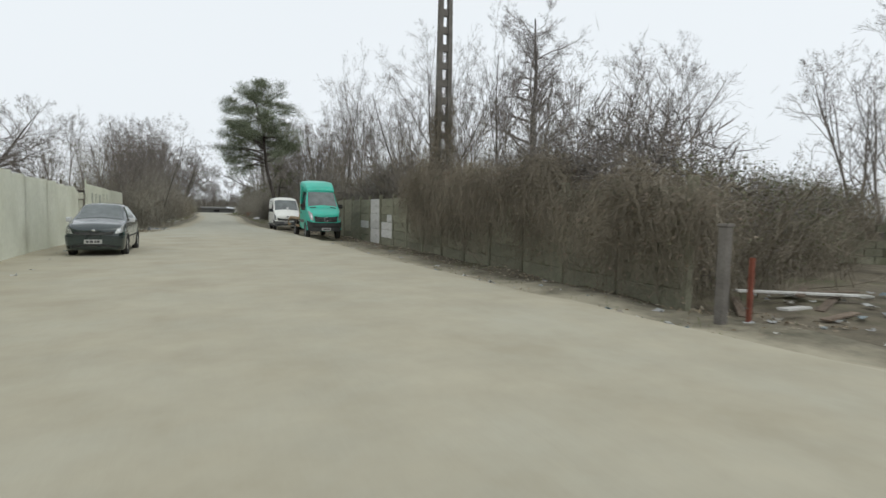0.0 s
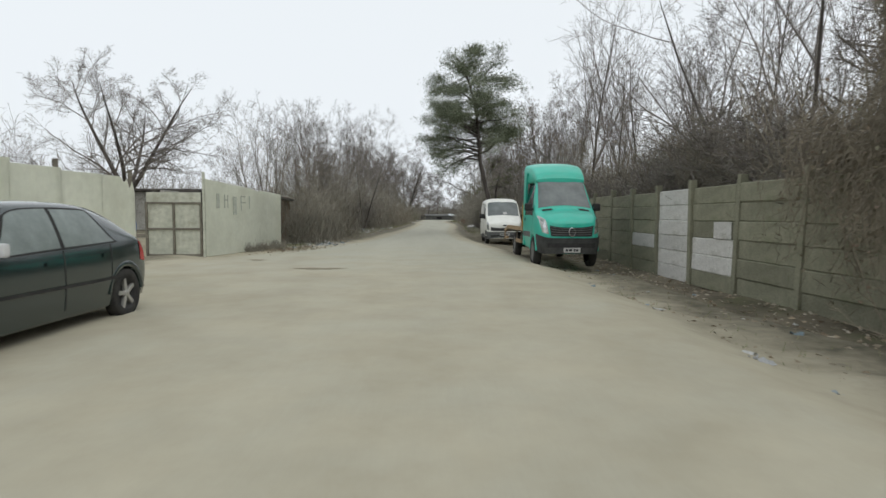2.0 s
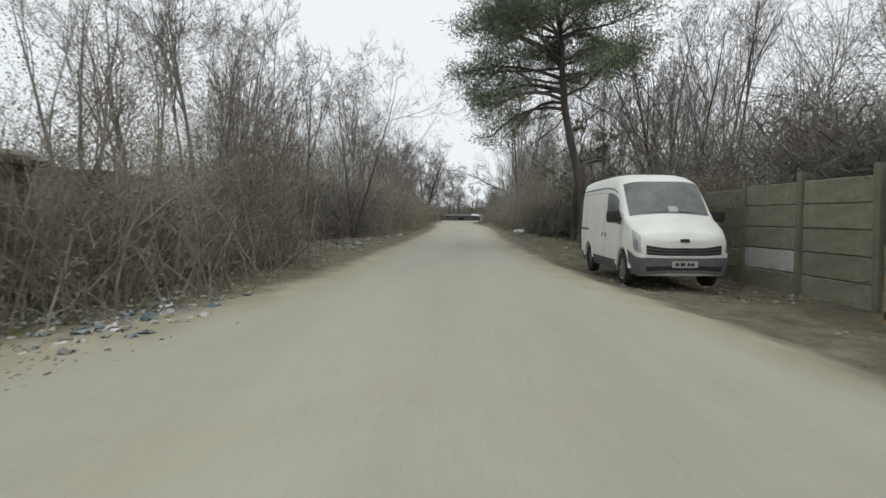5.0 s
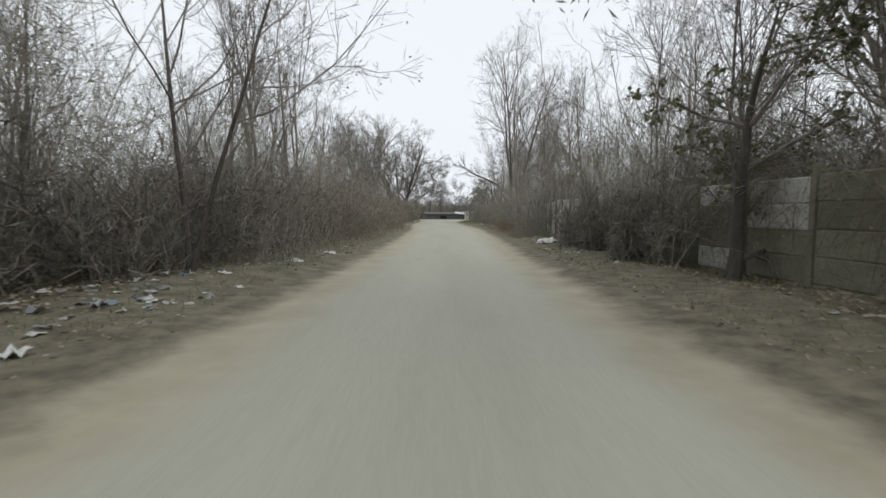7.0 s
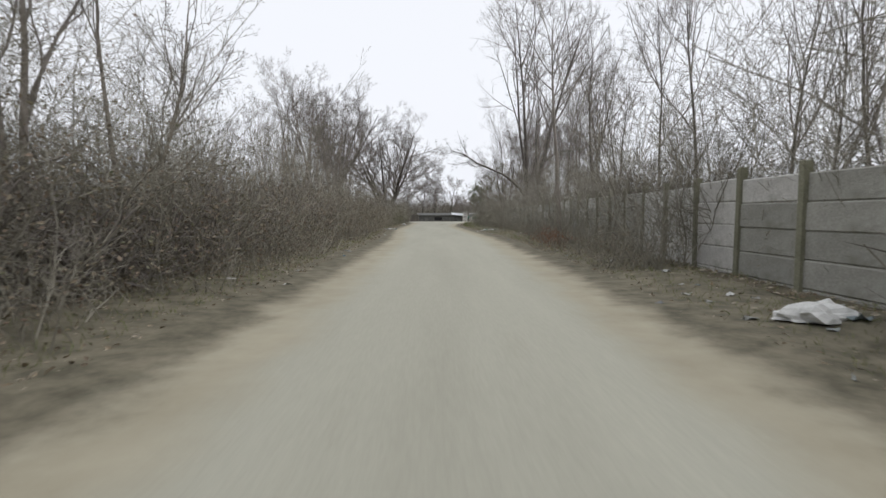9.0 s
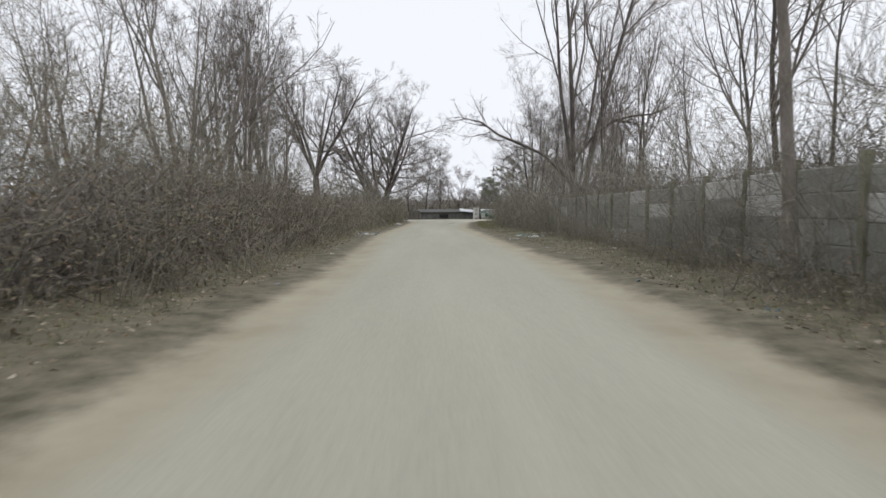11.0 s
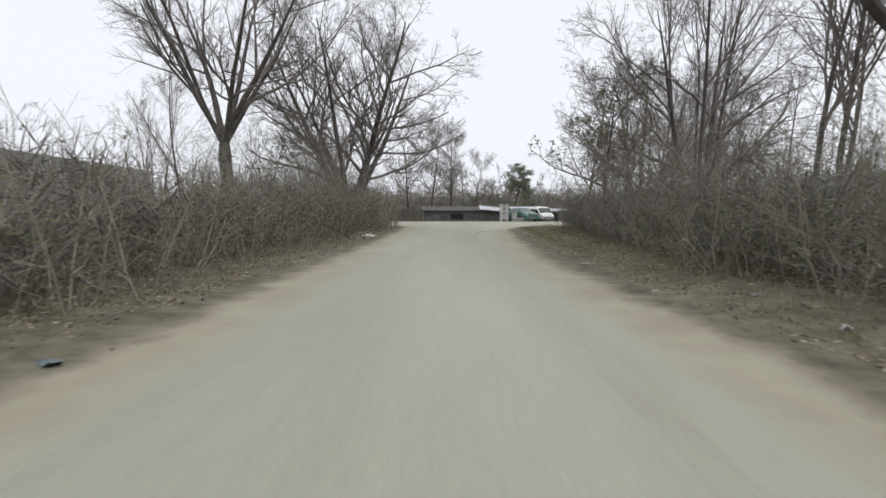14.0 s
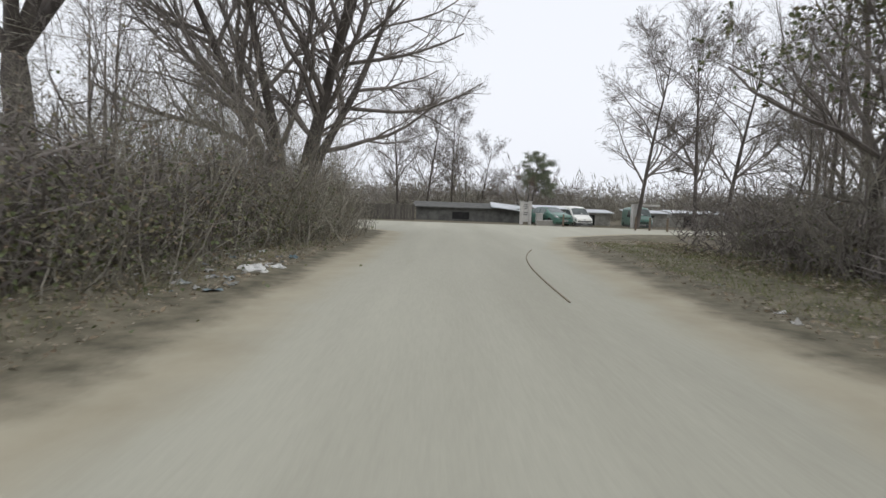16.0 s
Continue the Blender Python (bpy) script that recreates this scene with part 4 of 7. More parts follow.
tagged(new("thicket_west", np_mesh("thicket_west", *clear_lane(scatter(bushes, rows_for(left, 4, 0.7, 1.1))), M_BRUSH)),
       "dense leafless brown thicket along the lane", "thicket", kind="stuff")
right = strip(98.5, 107, 0.9, [lambda y: fence_x(y) - 1.0, lambda y: fence_x(y) - 1.9]) + strip(33, 104, 1.5, [lambda y: fence_x(y) + 0.9]) + strip(53, 62, 1.3, [lambda y: fence_x(y) - 1.0]) + strip(52.4, 61, 0.8, [lambda y: lane_right(y) + 1.9]) + strip(33, 110, 3.2, [lambda y: fence_x(y) + 3.2]) + \
    strip(104, 122, 1.3, [lambda y: lane_right(y) + 3.6, lambda y: lane_right(y) + 5.2])
tagged(new("thicket_east", np_mesh("thicket_east", *clear_fence(clear_lane(scatter(bushes, rows_for(right, 4, 0.65, 1.05)))), M_BRUSH)),
       "leafless brown brush on both sides of the concrete fence", "thicket", kind="stuff")
near = strip(9.0, 19.5, 0.8, [lambda y: fence_x(y) + 0.8]) + strip(19.5, 38, 0.7, [lambda y: fence_x(y) + 1.5]) + strip(8, 40, 1.2, [lambda y: fence_x(y) + 2.6])


def hanging_vines(n, y0, y1, out, top, rng):
    """Strands that rise over the fence's top and drop down its face."""
    ys = rng.uniform(y0, y1, n)
    swell = 0.5 + 0.28 * np.sin(ys * 1.9) + 0.22 * np.sin(ys * 4.3 + 1)
    keep = rng.random(n) < 0.35 + 0.75 * swell
    ys, swell = ys[keep], swell[keep]
    n = len(ys)
    p = np.stack([fence_x(ys) + rng.uniform(-0.15, 0.8, n), ys, np.interp(ys, [6, 8.5, 11, 16, 18.5], [1.9, 2.0, top, top, top + 0.3]) * (0.82 + 0.3 * swell) * rng.uniform(0.7, 1.08, n)], 1)
    d = np.stack([-np.abs(rng.normal(0.9, 0.4, n)), rng.normal(0, 0.5, n), rng.uniform(-0.1, 0.9, n)], 1)
    pts, step = [p], (rng.uniform(0.06, 0.36, n) * (0.5 + 0.6 * swell))[:, None]
    for j in range(9):
        d = unit(d + rng.normal(size=(n, 3)) * (0.22, 0.3, 0.2) + (0.0, 0, -0.42))
        q = pts[-1] + d * step
        q[:, 0] = np.clip(q[:, 0], fence_x(q[:, 1]) - out * (0.5 + 0.5 * rng.random(n)), None)
        q[:, 2] = np.maximum(q[:, 2], -0.12)
        pts.append(q)
    P = np.stack(pts, 1)
    R = np.linspace(1, 0.5, 10)[None] * rng.uniform(0.003, 0.009, (n, 1))
    Q, S = grow(rng, P, R, 9, 3, 0.05, 1.0, (0.4, 1.3), 0.26, 0.7, 0.3, -0.12)
    return join([tubes(P[:, ::2], R[:, ::2], 3), slivers(Q, np.maximum(S, 0.0034), rng)]), Q


rv = np.random.default_rng(51)
vmesh, vtips = hanging_vines(5200, 5.6, 18.7, 0.6, 2.5, rv)
more = [hanging_vines(1700, 14.5, 19.9, 0.75, 2.6, rv), hanging_vines(900, 38.5, 52.5, 0.5, 1.75, rv)]
vmesh, vtips = join([vmesh] + [q[0] for q in more]), np.concatenate([vtips] + [q[1] for q in more])
tagged(new("hanging_vines", np_mesh("hanging_vines", *vmesh, M_VINE)), "curtain of dry brown vines hanging over the slab fence", "vines", kind="stuff")
vl = vtips[rv.integers(0, len(vtips), 9000), -1]
tagged(new("vine_leaves", np_mesh("vine_leaves", *leaves(vl, 0.055, rv, 0.1, 0.7), M_WITHER)), "withered leaves left on the hanging vines", "leaves", kind="stuff")
a = rv.uniform(0, 6.28, 420)
h0 = rv.uniform(0.0, 4.4, 420)
cl = []
for j in range(8):
    r = 0.34 + 0.26 * rv.random(420) ** 2
    cl.append(np.stack([8.95 + r * np.cos(a + j * 0.12), 19.6 + r * np.sin(a + j * 0.12), h0 + j * 0.26], 1))
P = np.stack(cl, 1) + rv.normal(size=(420, 8, 3)) * 0.05
R = np.linspace(0.012, 0.004, 8)[None] * rv.uniform(0.5, 1.2, (420, 1))
Q, S = grow(rv, P, R, 6, 3, 0.1, 1.0, (0.5, 1.4), 0.22, 0.6, 0.3, -0.05)
tagged(new("pole_vines", np_mesh("pole_vines", *join([tubes(P, R, 3), tubes(Q, np.maximum(S, 0.003), 3)]), M_VINE)), "dry vines climbing the utility pole", "vines", kind="stuff")
tagged(new("vine_hedge", np_mesh("vine_hedge", *clear_fence(scatter(bushes[:3], [r if r[2] > 19 else (*r[:5], r[5] * 0.72, r[6]) for r in rows_for(near, 3, 0.9, 1.25)])), M_VINE)),
       "tangle of dry brown vines hanging over the fence", "hedge", kind="stuff")
sap = [q for q in strip(34, 128, 1.25, [lambda y: lane_left(y) - 3.9, lambda y: lane_left(y) - 6.0]) if not 92 < q[1] < 122 and not 70 < q[1] < 80] + strip(33.5, 110, 1.7, [lambda y: fence_x(y) + 1.5]) + strip(42, 66, 1.3, [lambda y: fence_x(y) + 3.4, lambda y: fence_x(y) + 5.5]) + strip(108, 124, 2.0, [lambda y: lane_right(y) + 4.5]) + strip(65, 98, 2.6, [lambda y: fence_x(y) - 0.55]) + strip(51.5, 60, 1.0, [lambda y: lane_right(y) + 2.2]) + strip(37, 47.5, 0.8, [lambda y: lane_left(y) - 4.8, lambda y: lane_left(y) - 6.2])
tagged(new("saplings", np_mesh("saplings", *clear_fence(clear_lane(scatter(tall, rows_for(sap, 4, 0.65, 1.1)))), M_BRUSH)),
       "tall thin leafless saplings rising out of the thicket", "saplings", kind="stuff")
back = strip(19, 42, 1.1, [lambda y: fence_x(y) + 2.2, lambda y: fence_x(y) + 4.2])
tagged(new("vine_saplings", np_mesh("vine_saplings", *clear_fence(scatter(tall, rows_for(back, 4, 0.75, 1.1))), M_VINE)),
       "dark tangled saplings and vines behind the fence", "saplings", kind="stuff")
before = strip(64, 99, 1.15, [lambda y: fence_x(y) - 0.9])
tagged(new("fence_brush", np_mesh("fence_brush", *clear_lane(scatter(bushes[:3], rows_for(before, 3, 0.4, 0.68))), M_BRUSH)),
       "low brown brush along the foot of the slab fence", "brush", kind="stuff")
lowspots = strip(66, 104, 1.0, [lambda y: fence_x(y) - 1.5]) + strip(36, 125, 0.95, [lambda y: lane_left(y) - 1.75]) + strip(53, 70, 1.1, [lambda y: lane_right(y) + 2.0])
tagged(new("low_scrub", np_mesh("low_scrub", *clear_lane(scatter(low, rows_for(lowspots, 2, 0.45, 0.85))), M_BRUSH)),
       "low dry scrub and brambles at the verge", "scrub", kind="stuff")

def twig_mass(n, y0, y1, side, near_d, far_d, zs, rng):
    ys = rng.uniform(y0, y1, n)
    d = rng.uniform(near_d, far_d, n)
    xs = lane_left(ys) - d if side < 0 else fence_x(ys) + d
    # clumped, with gaps
    clump = np.sin(ys * 1.1 + xs * 0.7) + np.sin(ys * 0.43 - xs * 1.3 + 2) + rng.normal(0, 0.5, n)
    z = rng.triangular(*zs, n) * (0.8 + 0.16 * np.clip(clump, -1.5, 1.5))
    a = np.stack([xs, ys, z], 1)
    b = a + unit(rng.normal(size=(n, 3)) * (0.8, 0.8, 0.7) + (0, 0, 0.35)) * rng.uniform(0.2, 0.55, (n, 1))
    return slivers(np.stack([a, (a + b) / 2, b], 1), np.full((n, 3), 0.0045), rng)


rw = np.random.default_rng(91)
tm = join([twig_mass(34000, 36.0, 48, -1, 2.2, 7.5, (0.8, 3.0, 6.2), rw), twig_mass(26000, 34, 62, -1, 2.6, 6.5, (0.2, 1.2, 5.4), rw), twig_mass(30000, 62, 96, -1, 2.4, 6.5, (0.2, 1.5, 6.2), rw), twig_mass(14000, 112, 127, -1, 2.6, 8, (0.2, 1.5, 5.5), rw),
           twig_mass(34000, 8, 44, 1, 0.5, 5, (0.8, 2.2, 5.5), rw), twig_mass(24000, 17, 38, 1, 0.2, 1.8, (1.7, 2.3, 3.7), rw), twig_mass(34000, 44, 106, 1, 0.5, 6, (0.5, 2.0, 6.0), rw)])
tagged(new("fine_twigs", np_mesh("fine_twigs", *clear_fence(clear_lane(tm)), M_BRUSH)), "haze of fine leafless twigs through the thickets", "twigs", kind="stuff")


def old_stems(n, y0, y1, side, near_d, far_d, zs, rng, width=0.012):
    """Old dead stems that fill the inside of the thickets."""
    ys = rng.uniform(y0, y1, n)
    d = rng.uniform(near_d, far_d, n)
    xs = lane_left(ys) - d if side < 0 else lane_right(ys) + d if side == 1 else fence_x(ys) + d
    clump = np.sin(ys * 0.9 + xs * 0.6) + np.sin(ys * 0.37 - xs * 1.1 + 2)
    z = rng.triangular(*zs, n) * (0.85 + 0.17 * clump)
    a = np.stack([xs, ys, z], 1)
    b = a + unit(rng.normal(size=(n, 3)) * (0.6, 0.6, 0.6) + (0, 0, 0.55)) * rng.uniform(0.35, 0.95, (n, 1))
    return slivers(np.stack([a, (a + b) / 2, b], 1), np.full((n, 3), width), rng)


old = join([old_stems(20000, 34, 62, -1, 2.5, 5.5, (0.0, 0.5, 2.6), rw), old_stems(14000, 33.3, 48, -1, 1.6, 5.5, (0.0, 0.9, 3.3), rw), old_stems(6000, 52, 60, 1, 1.4, 3.2, (0.0, 0.5, 2.0), rw),
            old_stems(22000, 62, 97, -1, 2.3, 5.5, (0.0, 0.5, 2.4), rw), old_stems(16000, 97, 127, -1, 2.0, 5.0, (0.0, 0.5, 2.1), rw), old_stems(12000, 112, 132.5, -1, 1.6, 7.0, (0.0, 0.8, 2.6), rw),
            old_stems(9000, 70, 106, 0, 0.3, 3.0, (0.5, 1.6, 3.0), rw), old_stems(12000, 104, 125, 1, 3.0, 7.0, (0.0, 0.5, 2.3), rw)])
tagged(new("old_dead_stems", np_mesh("old_dead_stems", *clear_fence(clear_lane(old)), M_TWIG)), "dark old dead stems inside the thickets", "dead stems", kind="stuff")
old = join([old_stems(18000, 7.5, 40, 0, 0.25, 3.2, (1.5, 2.2, 3.6), rw), old_stems(8000, 13, 24, 0, 1.0, 4.0, (1.6, 2.1, 3.4), rw), old_stems(5000, 42, 56, 0, 0.3, 3.0, (1.4, 2.4, 4.2), rw),
            old_stems(9000, 33.3, 42, -1, 1.6, 4.5, (0.0, 0.9, 3.0), rw)])
tagged(new("blackthorn_stems", np_mesh("blackthorn_stems", *clear_fence(clear_lane(old)), M_TWIG)), "dark thorny stems inside the thickets", "dead stems", kind="stuff")

# far woods that close the view
far = []
for _ in range(130):
    a = rb.uniform(0, 1)
    if a < 0.4:
        x, y = rb.uniform(-60, -14), rb.uniform(40, 150)
    elif a < 0.75:
        x, y = rb.uniform(30, 75), rb.uniform(14, 150)
    else:
        x, y = rb.uniform(-60, 70), rb.uniform(172, 230)
    far.append((x, y))
tagged(new("far_woods", np_mesh("far_woods", *scatter(far_protos, rows_for(far, 4, 0.7, 1.2)), M_TWIG)),
       "grey-brown leafless woods in the distance", "woods", kind="stuff")
line = [(x + rb.uniform(-1, 1), rb.uniform(180, 206)) for x in np.arange(-45, 75, 0.7)]
tagged(new("far_treeline", np_mesh("far_treeline", *scatter([bush_arrays(141, 4.6, 3.4, 16, 12, 0, 0.03)], rows_for(line, 1, 1.0, 1.5)), M_TWIG)),
       "grey band of bare trees behind the far yard", "woods", kind="stuff")
farb = [(rb.uniform(-20, 45), rb.uniform(172, 200)) for _ in range(70)] + [(rb.uniform(-30, 50), rb.uniform(166, 186)) for _ in range(45)] + [(rb.uniform(-70, 80), rb.uniform(170, 190)) for _ in range(45)] + [(rb.uniform(-40, -15), rb.uniform(45, 140)) for _ in range(25)] + [(rb.uniform(22, 50), rb.uniform(12, 140)) for _ in range(30)]
tagged(new("far_brush", np_mesh("far_brush", *scatter([bush_arrays(140, 3.2, 3.2, 22, 9, 0, 0.018)], rows_for(farb, 1, 1.1, 2.0)), M_BRUSH)),
       "dense distant brush under the woods", "brush", kind="stuff")


# ---- leaves, grass and rubbish on the verges ----
def verge_points(n, y0, y1, side, near_d, far_d):
    ys = rb.uniform(y0, y1, n)
    d = near_d + (far_d - near_d) * rb.random(n) ** 1.4
    xs = lane_left(ys) - d if side < 0 else lane_right(ys) + d
    return np.array([(x, y, ground_z(x, y) + 0.02) for x, y in zip(xs, ys)])


fallen = np.concatenate([verge_points(26000, 34, 128, -1, 0.75, 5), verge_points(26000, 36, 128, 1, 0.8, 5), verge_points(12000, 98, 128, 1, 0.7, 4), verge_points(12000, 100, 128, -1, 0.55, 2.2), verge_points(6000, 66, 100, -1, 0.7, 2.0), verge_points(6000, 66, 100, 1, 0.8, 2.4), verge_points(3500, 4, 34, 1, 1.0, 3.4), verge_points(2500, 29, 36, -1, 0.3, 2)])
v, f = leaves(fallen, 0.085, rb, 0.85)
tagged(new("fallen_leaves", np_mesh("fallen_leaves", v, f, M_FALLEN)), "withered brown leaves scattered over the verges", "leaves", kind="stuff")
hang = []
for x, y in left + lowspots:
    n = 110 if x > 0 else 480 if 62 < y < 100 else 260
    hang.append(np.stack([rb.normal(x, 0.75 if x < 0 else 0.45, n), rb.normal(y, 0.6, n), np.abs(rb.normal(0.9, 0.75, n)) * (1 if x < 0 else 0.5) + 0.08], 1))
for x, y in sap:
    if x < 0 and (60 < y < 87 or 36 < y < 50 or 110 < y < 126):
        n = 420 if y < 50 else 180
        hang.append(np.stack([rb.normal(x, 0.8, n), rb.normal(y, 0.7, n), rb.uniform(1.2, 5.4, n)], 1))
for x, y in back:
    hang.append(np.stack([rb.normal(x + 0.5, 0.6, 380), rb.normal(y, 0.6, 380), rb.triangular(1.5, 2.2, 4.6, 380)], 1))
for x, y in right:
    hang.append(np.stack([rb.normal(x, 0.5, 110), rb.normal(y, 0.6, 110), np.abs(rb.normal(0.8, 0.7, 110)) + 0.08], 1))
hang = np.concatenate(hang)
hang = hang[(hang[:, 0] < lane_left(hang[:, 1]) - 0.55) | (hang[:, 0] > lane_right(hang[:, 1]) + 0.7)]
bare = ((hang[:, 1] > 40) & (hang[:, 1] < 52)) | ((hang[:, 1] > 68) & (hang[:, 1] < 98))
hang = hang[~(bare & (hang[:, 0] > 0) & (hang[:, 0] < fence_x(hang[:, 1]) + 0.1) & (hang[:, 2] > 0.75))]
hang = hang[~open_verge(hang)]
hang = hang[(hang[:, 0] > 0) | (hang[:, 1] < 92) | (hang[:, 1] > 114) | (hang[:, 2] < 1.9)]
v, f = leaves(hang, 0.052, rb, 0.2)
tagged(new("withered_leaves", np_mesh("withered_leaves", v, f, M_WITHER)), "withered leaves caught in the thicket", "leaves", kind="stuff")
iv = []
for x, y, z, n, r in ((5.2, 52.8, 0.9, 1500, 0.7), (5.3, 54.2, 1.0, 1900, 0.9), (5.5, 55.4, 1.0, 2600, 1.0), (5.6, 57.5, 1.0, 2200, 1.1), (5.8, 60, 0.9, 1400, 1.1), (8.7, 19.4, 1.6, 700, 0.5), (-3.4, 80, 0.7, 500, 0.9), (-3.0, 73, 0.6, 500, 0.9),
                      (-3.9, 100, 0.8, 1500, 1.5), (-3.7, 106, 0.8, 1500, 1.5), (-3.6, 112, 0.9, 1900, 1.7), (-3.8, 118, 0.9, 2200, 1.7), (-3.3, 115.5, 0.8, 2200, 1.2), (-3.2, 120.5, 0.8, 2200, 1.2), (-3.4, 125, 0.9, 1800, 1.3), (-6.5, 115, 1.2, 1500, 1.6), (-5.5, 122, 1.2, 1500, 1.6), (-3.4, 94, 0.6, 500, 1.0), (7.2, 100.5, 0.8, 1200, 1.1), (6.9, 103.5, 0.8, 1500, 1.2), (6.6, 107, 0.8, 1300, 1.2), (6.6, 112, 0.6, 500, 1.2), (7.2, 118, 0.6, 500, 1.2)):
    iv.append(np.array([x, y, z]) + rb.normal(size=(n, 3)) * (r * 0.6, r, r * 0.35))
iv = np.concatenate(iv)
v, f = leaves(iv[~open_verge(iv)], 0.055, rb, 0.2, 0.8)
tagged(new("ivy", np_mesh("ivy", v, f, M_IVY)), "dull green ivy and bramble leaves", "ivy", kind="stuff")
gp = np.concatenate([verge_points(9000, 40, 127, -1, 1.0, 2.3), verge_points(14000, 44, 127, 1, 1.0, 3.4), verge_points(9000, 104, 126, 1, 1.2, 4.2), verge_points(900, 28, 33, -1, 0.9, 1.5), verge_points(500, 4, 30, 1, 1.0, 2.5)])
tip = gp + np.stack([rb.normal(0, 0.05, len(gp)), rb.normal(0, 0.05, len(gp)), rb.uniform(0.03, 0.13, len(gp))], 1)
v, f = slivers(np.stack([gp - (0, 0, 0.02), (gp + tip) / 2 + (0.01, 0, 0.02), tip], 1), np.tile([0.0032, 0.0018, 0.0006], (len(gp), 1)), rb)
tagged(new("verge_grass", np_mesh("verge_grass", v, f, M_GRASS)), "thin dull green and straw grass tufts", "grass", kind="stuff")


u = rb.uniform(0.35, 1.0, 1600) ** 0.8
wp = np.stack([-4.62 + 0.77 * u + np.abs(rb.normal(0.06, 0.09, 1600)), 26.5 + 4.5 * u, np.full(1600, 0.02)], 1)
wt = wp + np.stack([rb.normal(0.03, 0.1, 1600), rb.normal(0, 0.1, 1600), rb.uniform(0.08, 0.42, 1600) * (0.5 + 0.5 * np.sin(u * 17) ** 2)], 1)
tagged(new("wall_weeds", np_mesh("wall_weeds", *slivers(np.stack([wp, (wp + wt) / 2, wt], 1), np.full((1600, 3), 0.004), rb), M_BRUSH)), "dry weeds along the foot of the sheet wall", "weeds", kind="stuff")


sx, sy = 5.2, 72.6
shrub = thing("russet_shrub", (sx, sy, ground_z(sx, sy)), "small shrub with russet withered leaves at the verge", "shrub")
part("stem_tangle", np_mesh("stem_tangle", *bush_arrays(333, 0.8, 0.9, 16, 5, 4, 0.004), M_BRUSH), None, shrub)
part("leaves", np_mesh("leaves", *leaves(rb.normal(size=(700, 3)) * (0.3, 0.32, 0.14) + (0, 0, 0.42), 0.05, rb, 0.1, 0.7), M_RUSSET), None, shrub, "russet withered leaves")


def crumpled(n, pts, size):
    """Torn scraps of paper and plastic, folded."""
    out = []
    for p in pts:
        s = size * rb.uniform(0.4, 1.3)
        g = 4
        u = np.linspace(-1, 1, g)
        X, Y = np.meshgrid(u, u)
        V = np.stack([X * s, Y * s * rb.uniform(0.4, 1), np.abs(rb.normal(0, s * 0.35, X.shape))], -1).reshape(-1, 3)
        a = rb.uniform(0, 6.28)
        V = V @ np.array([[math.cos(a), math.sin(a), 0], [-math.sin(a), math.cos(a), 0], [0, 0, 1]]) + p
        F = np.array([(j * g + i, j * g + i + 1, (j + 1) * g + i + 1, (j + 1) * g + i) for j in range(g - 1) for i in range(g - 1)])
        out.append((V, F))
    return join(out)


tp = np.concatenate([verge_points(70, 34, 122, -1, 0.4, 2.0), verge_points(70, 36, 122, 1, 0.6, 2.4), verge_points(60, 3, 30, 1, 0.6, 2.6), verge_points(110, 29, 36.5, -1, 0.2, 2.4), verge_points(14, 8, 22, -1, -0.6, 0.1)])
tp = np.concatenate([tp, np.array([(x, y, ground_z(x, y) + 0.03) for x, y in zip(rb.normal(-3.0, 0.55, 120), rb.normal(33.2, 0.7, 120))])])
v, f = crumpled(0, tp, 0.065)
tagged(new("rubbish", np_mesh("rubbish", v, f, M_LITTER)), "white and grey scraps of rubbish on the verges", "rubbish", kind="stuff")

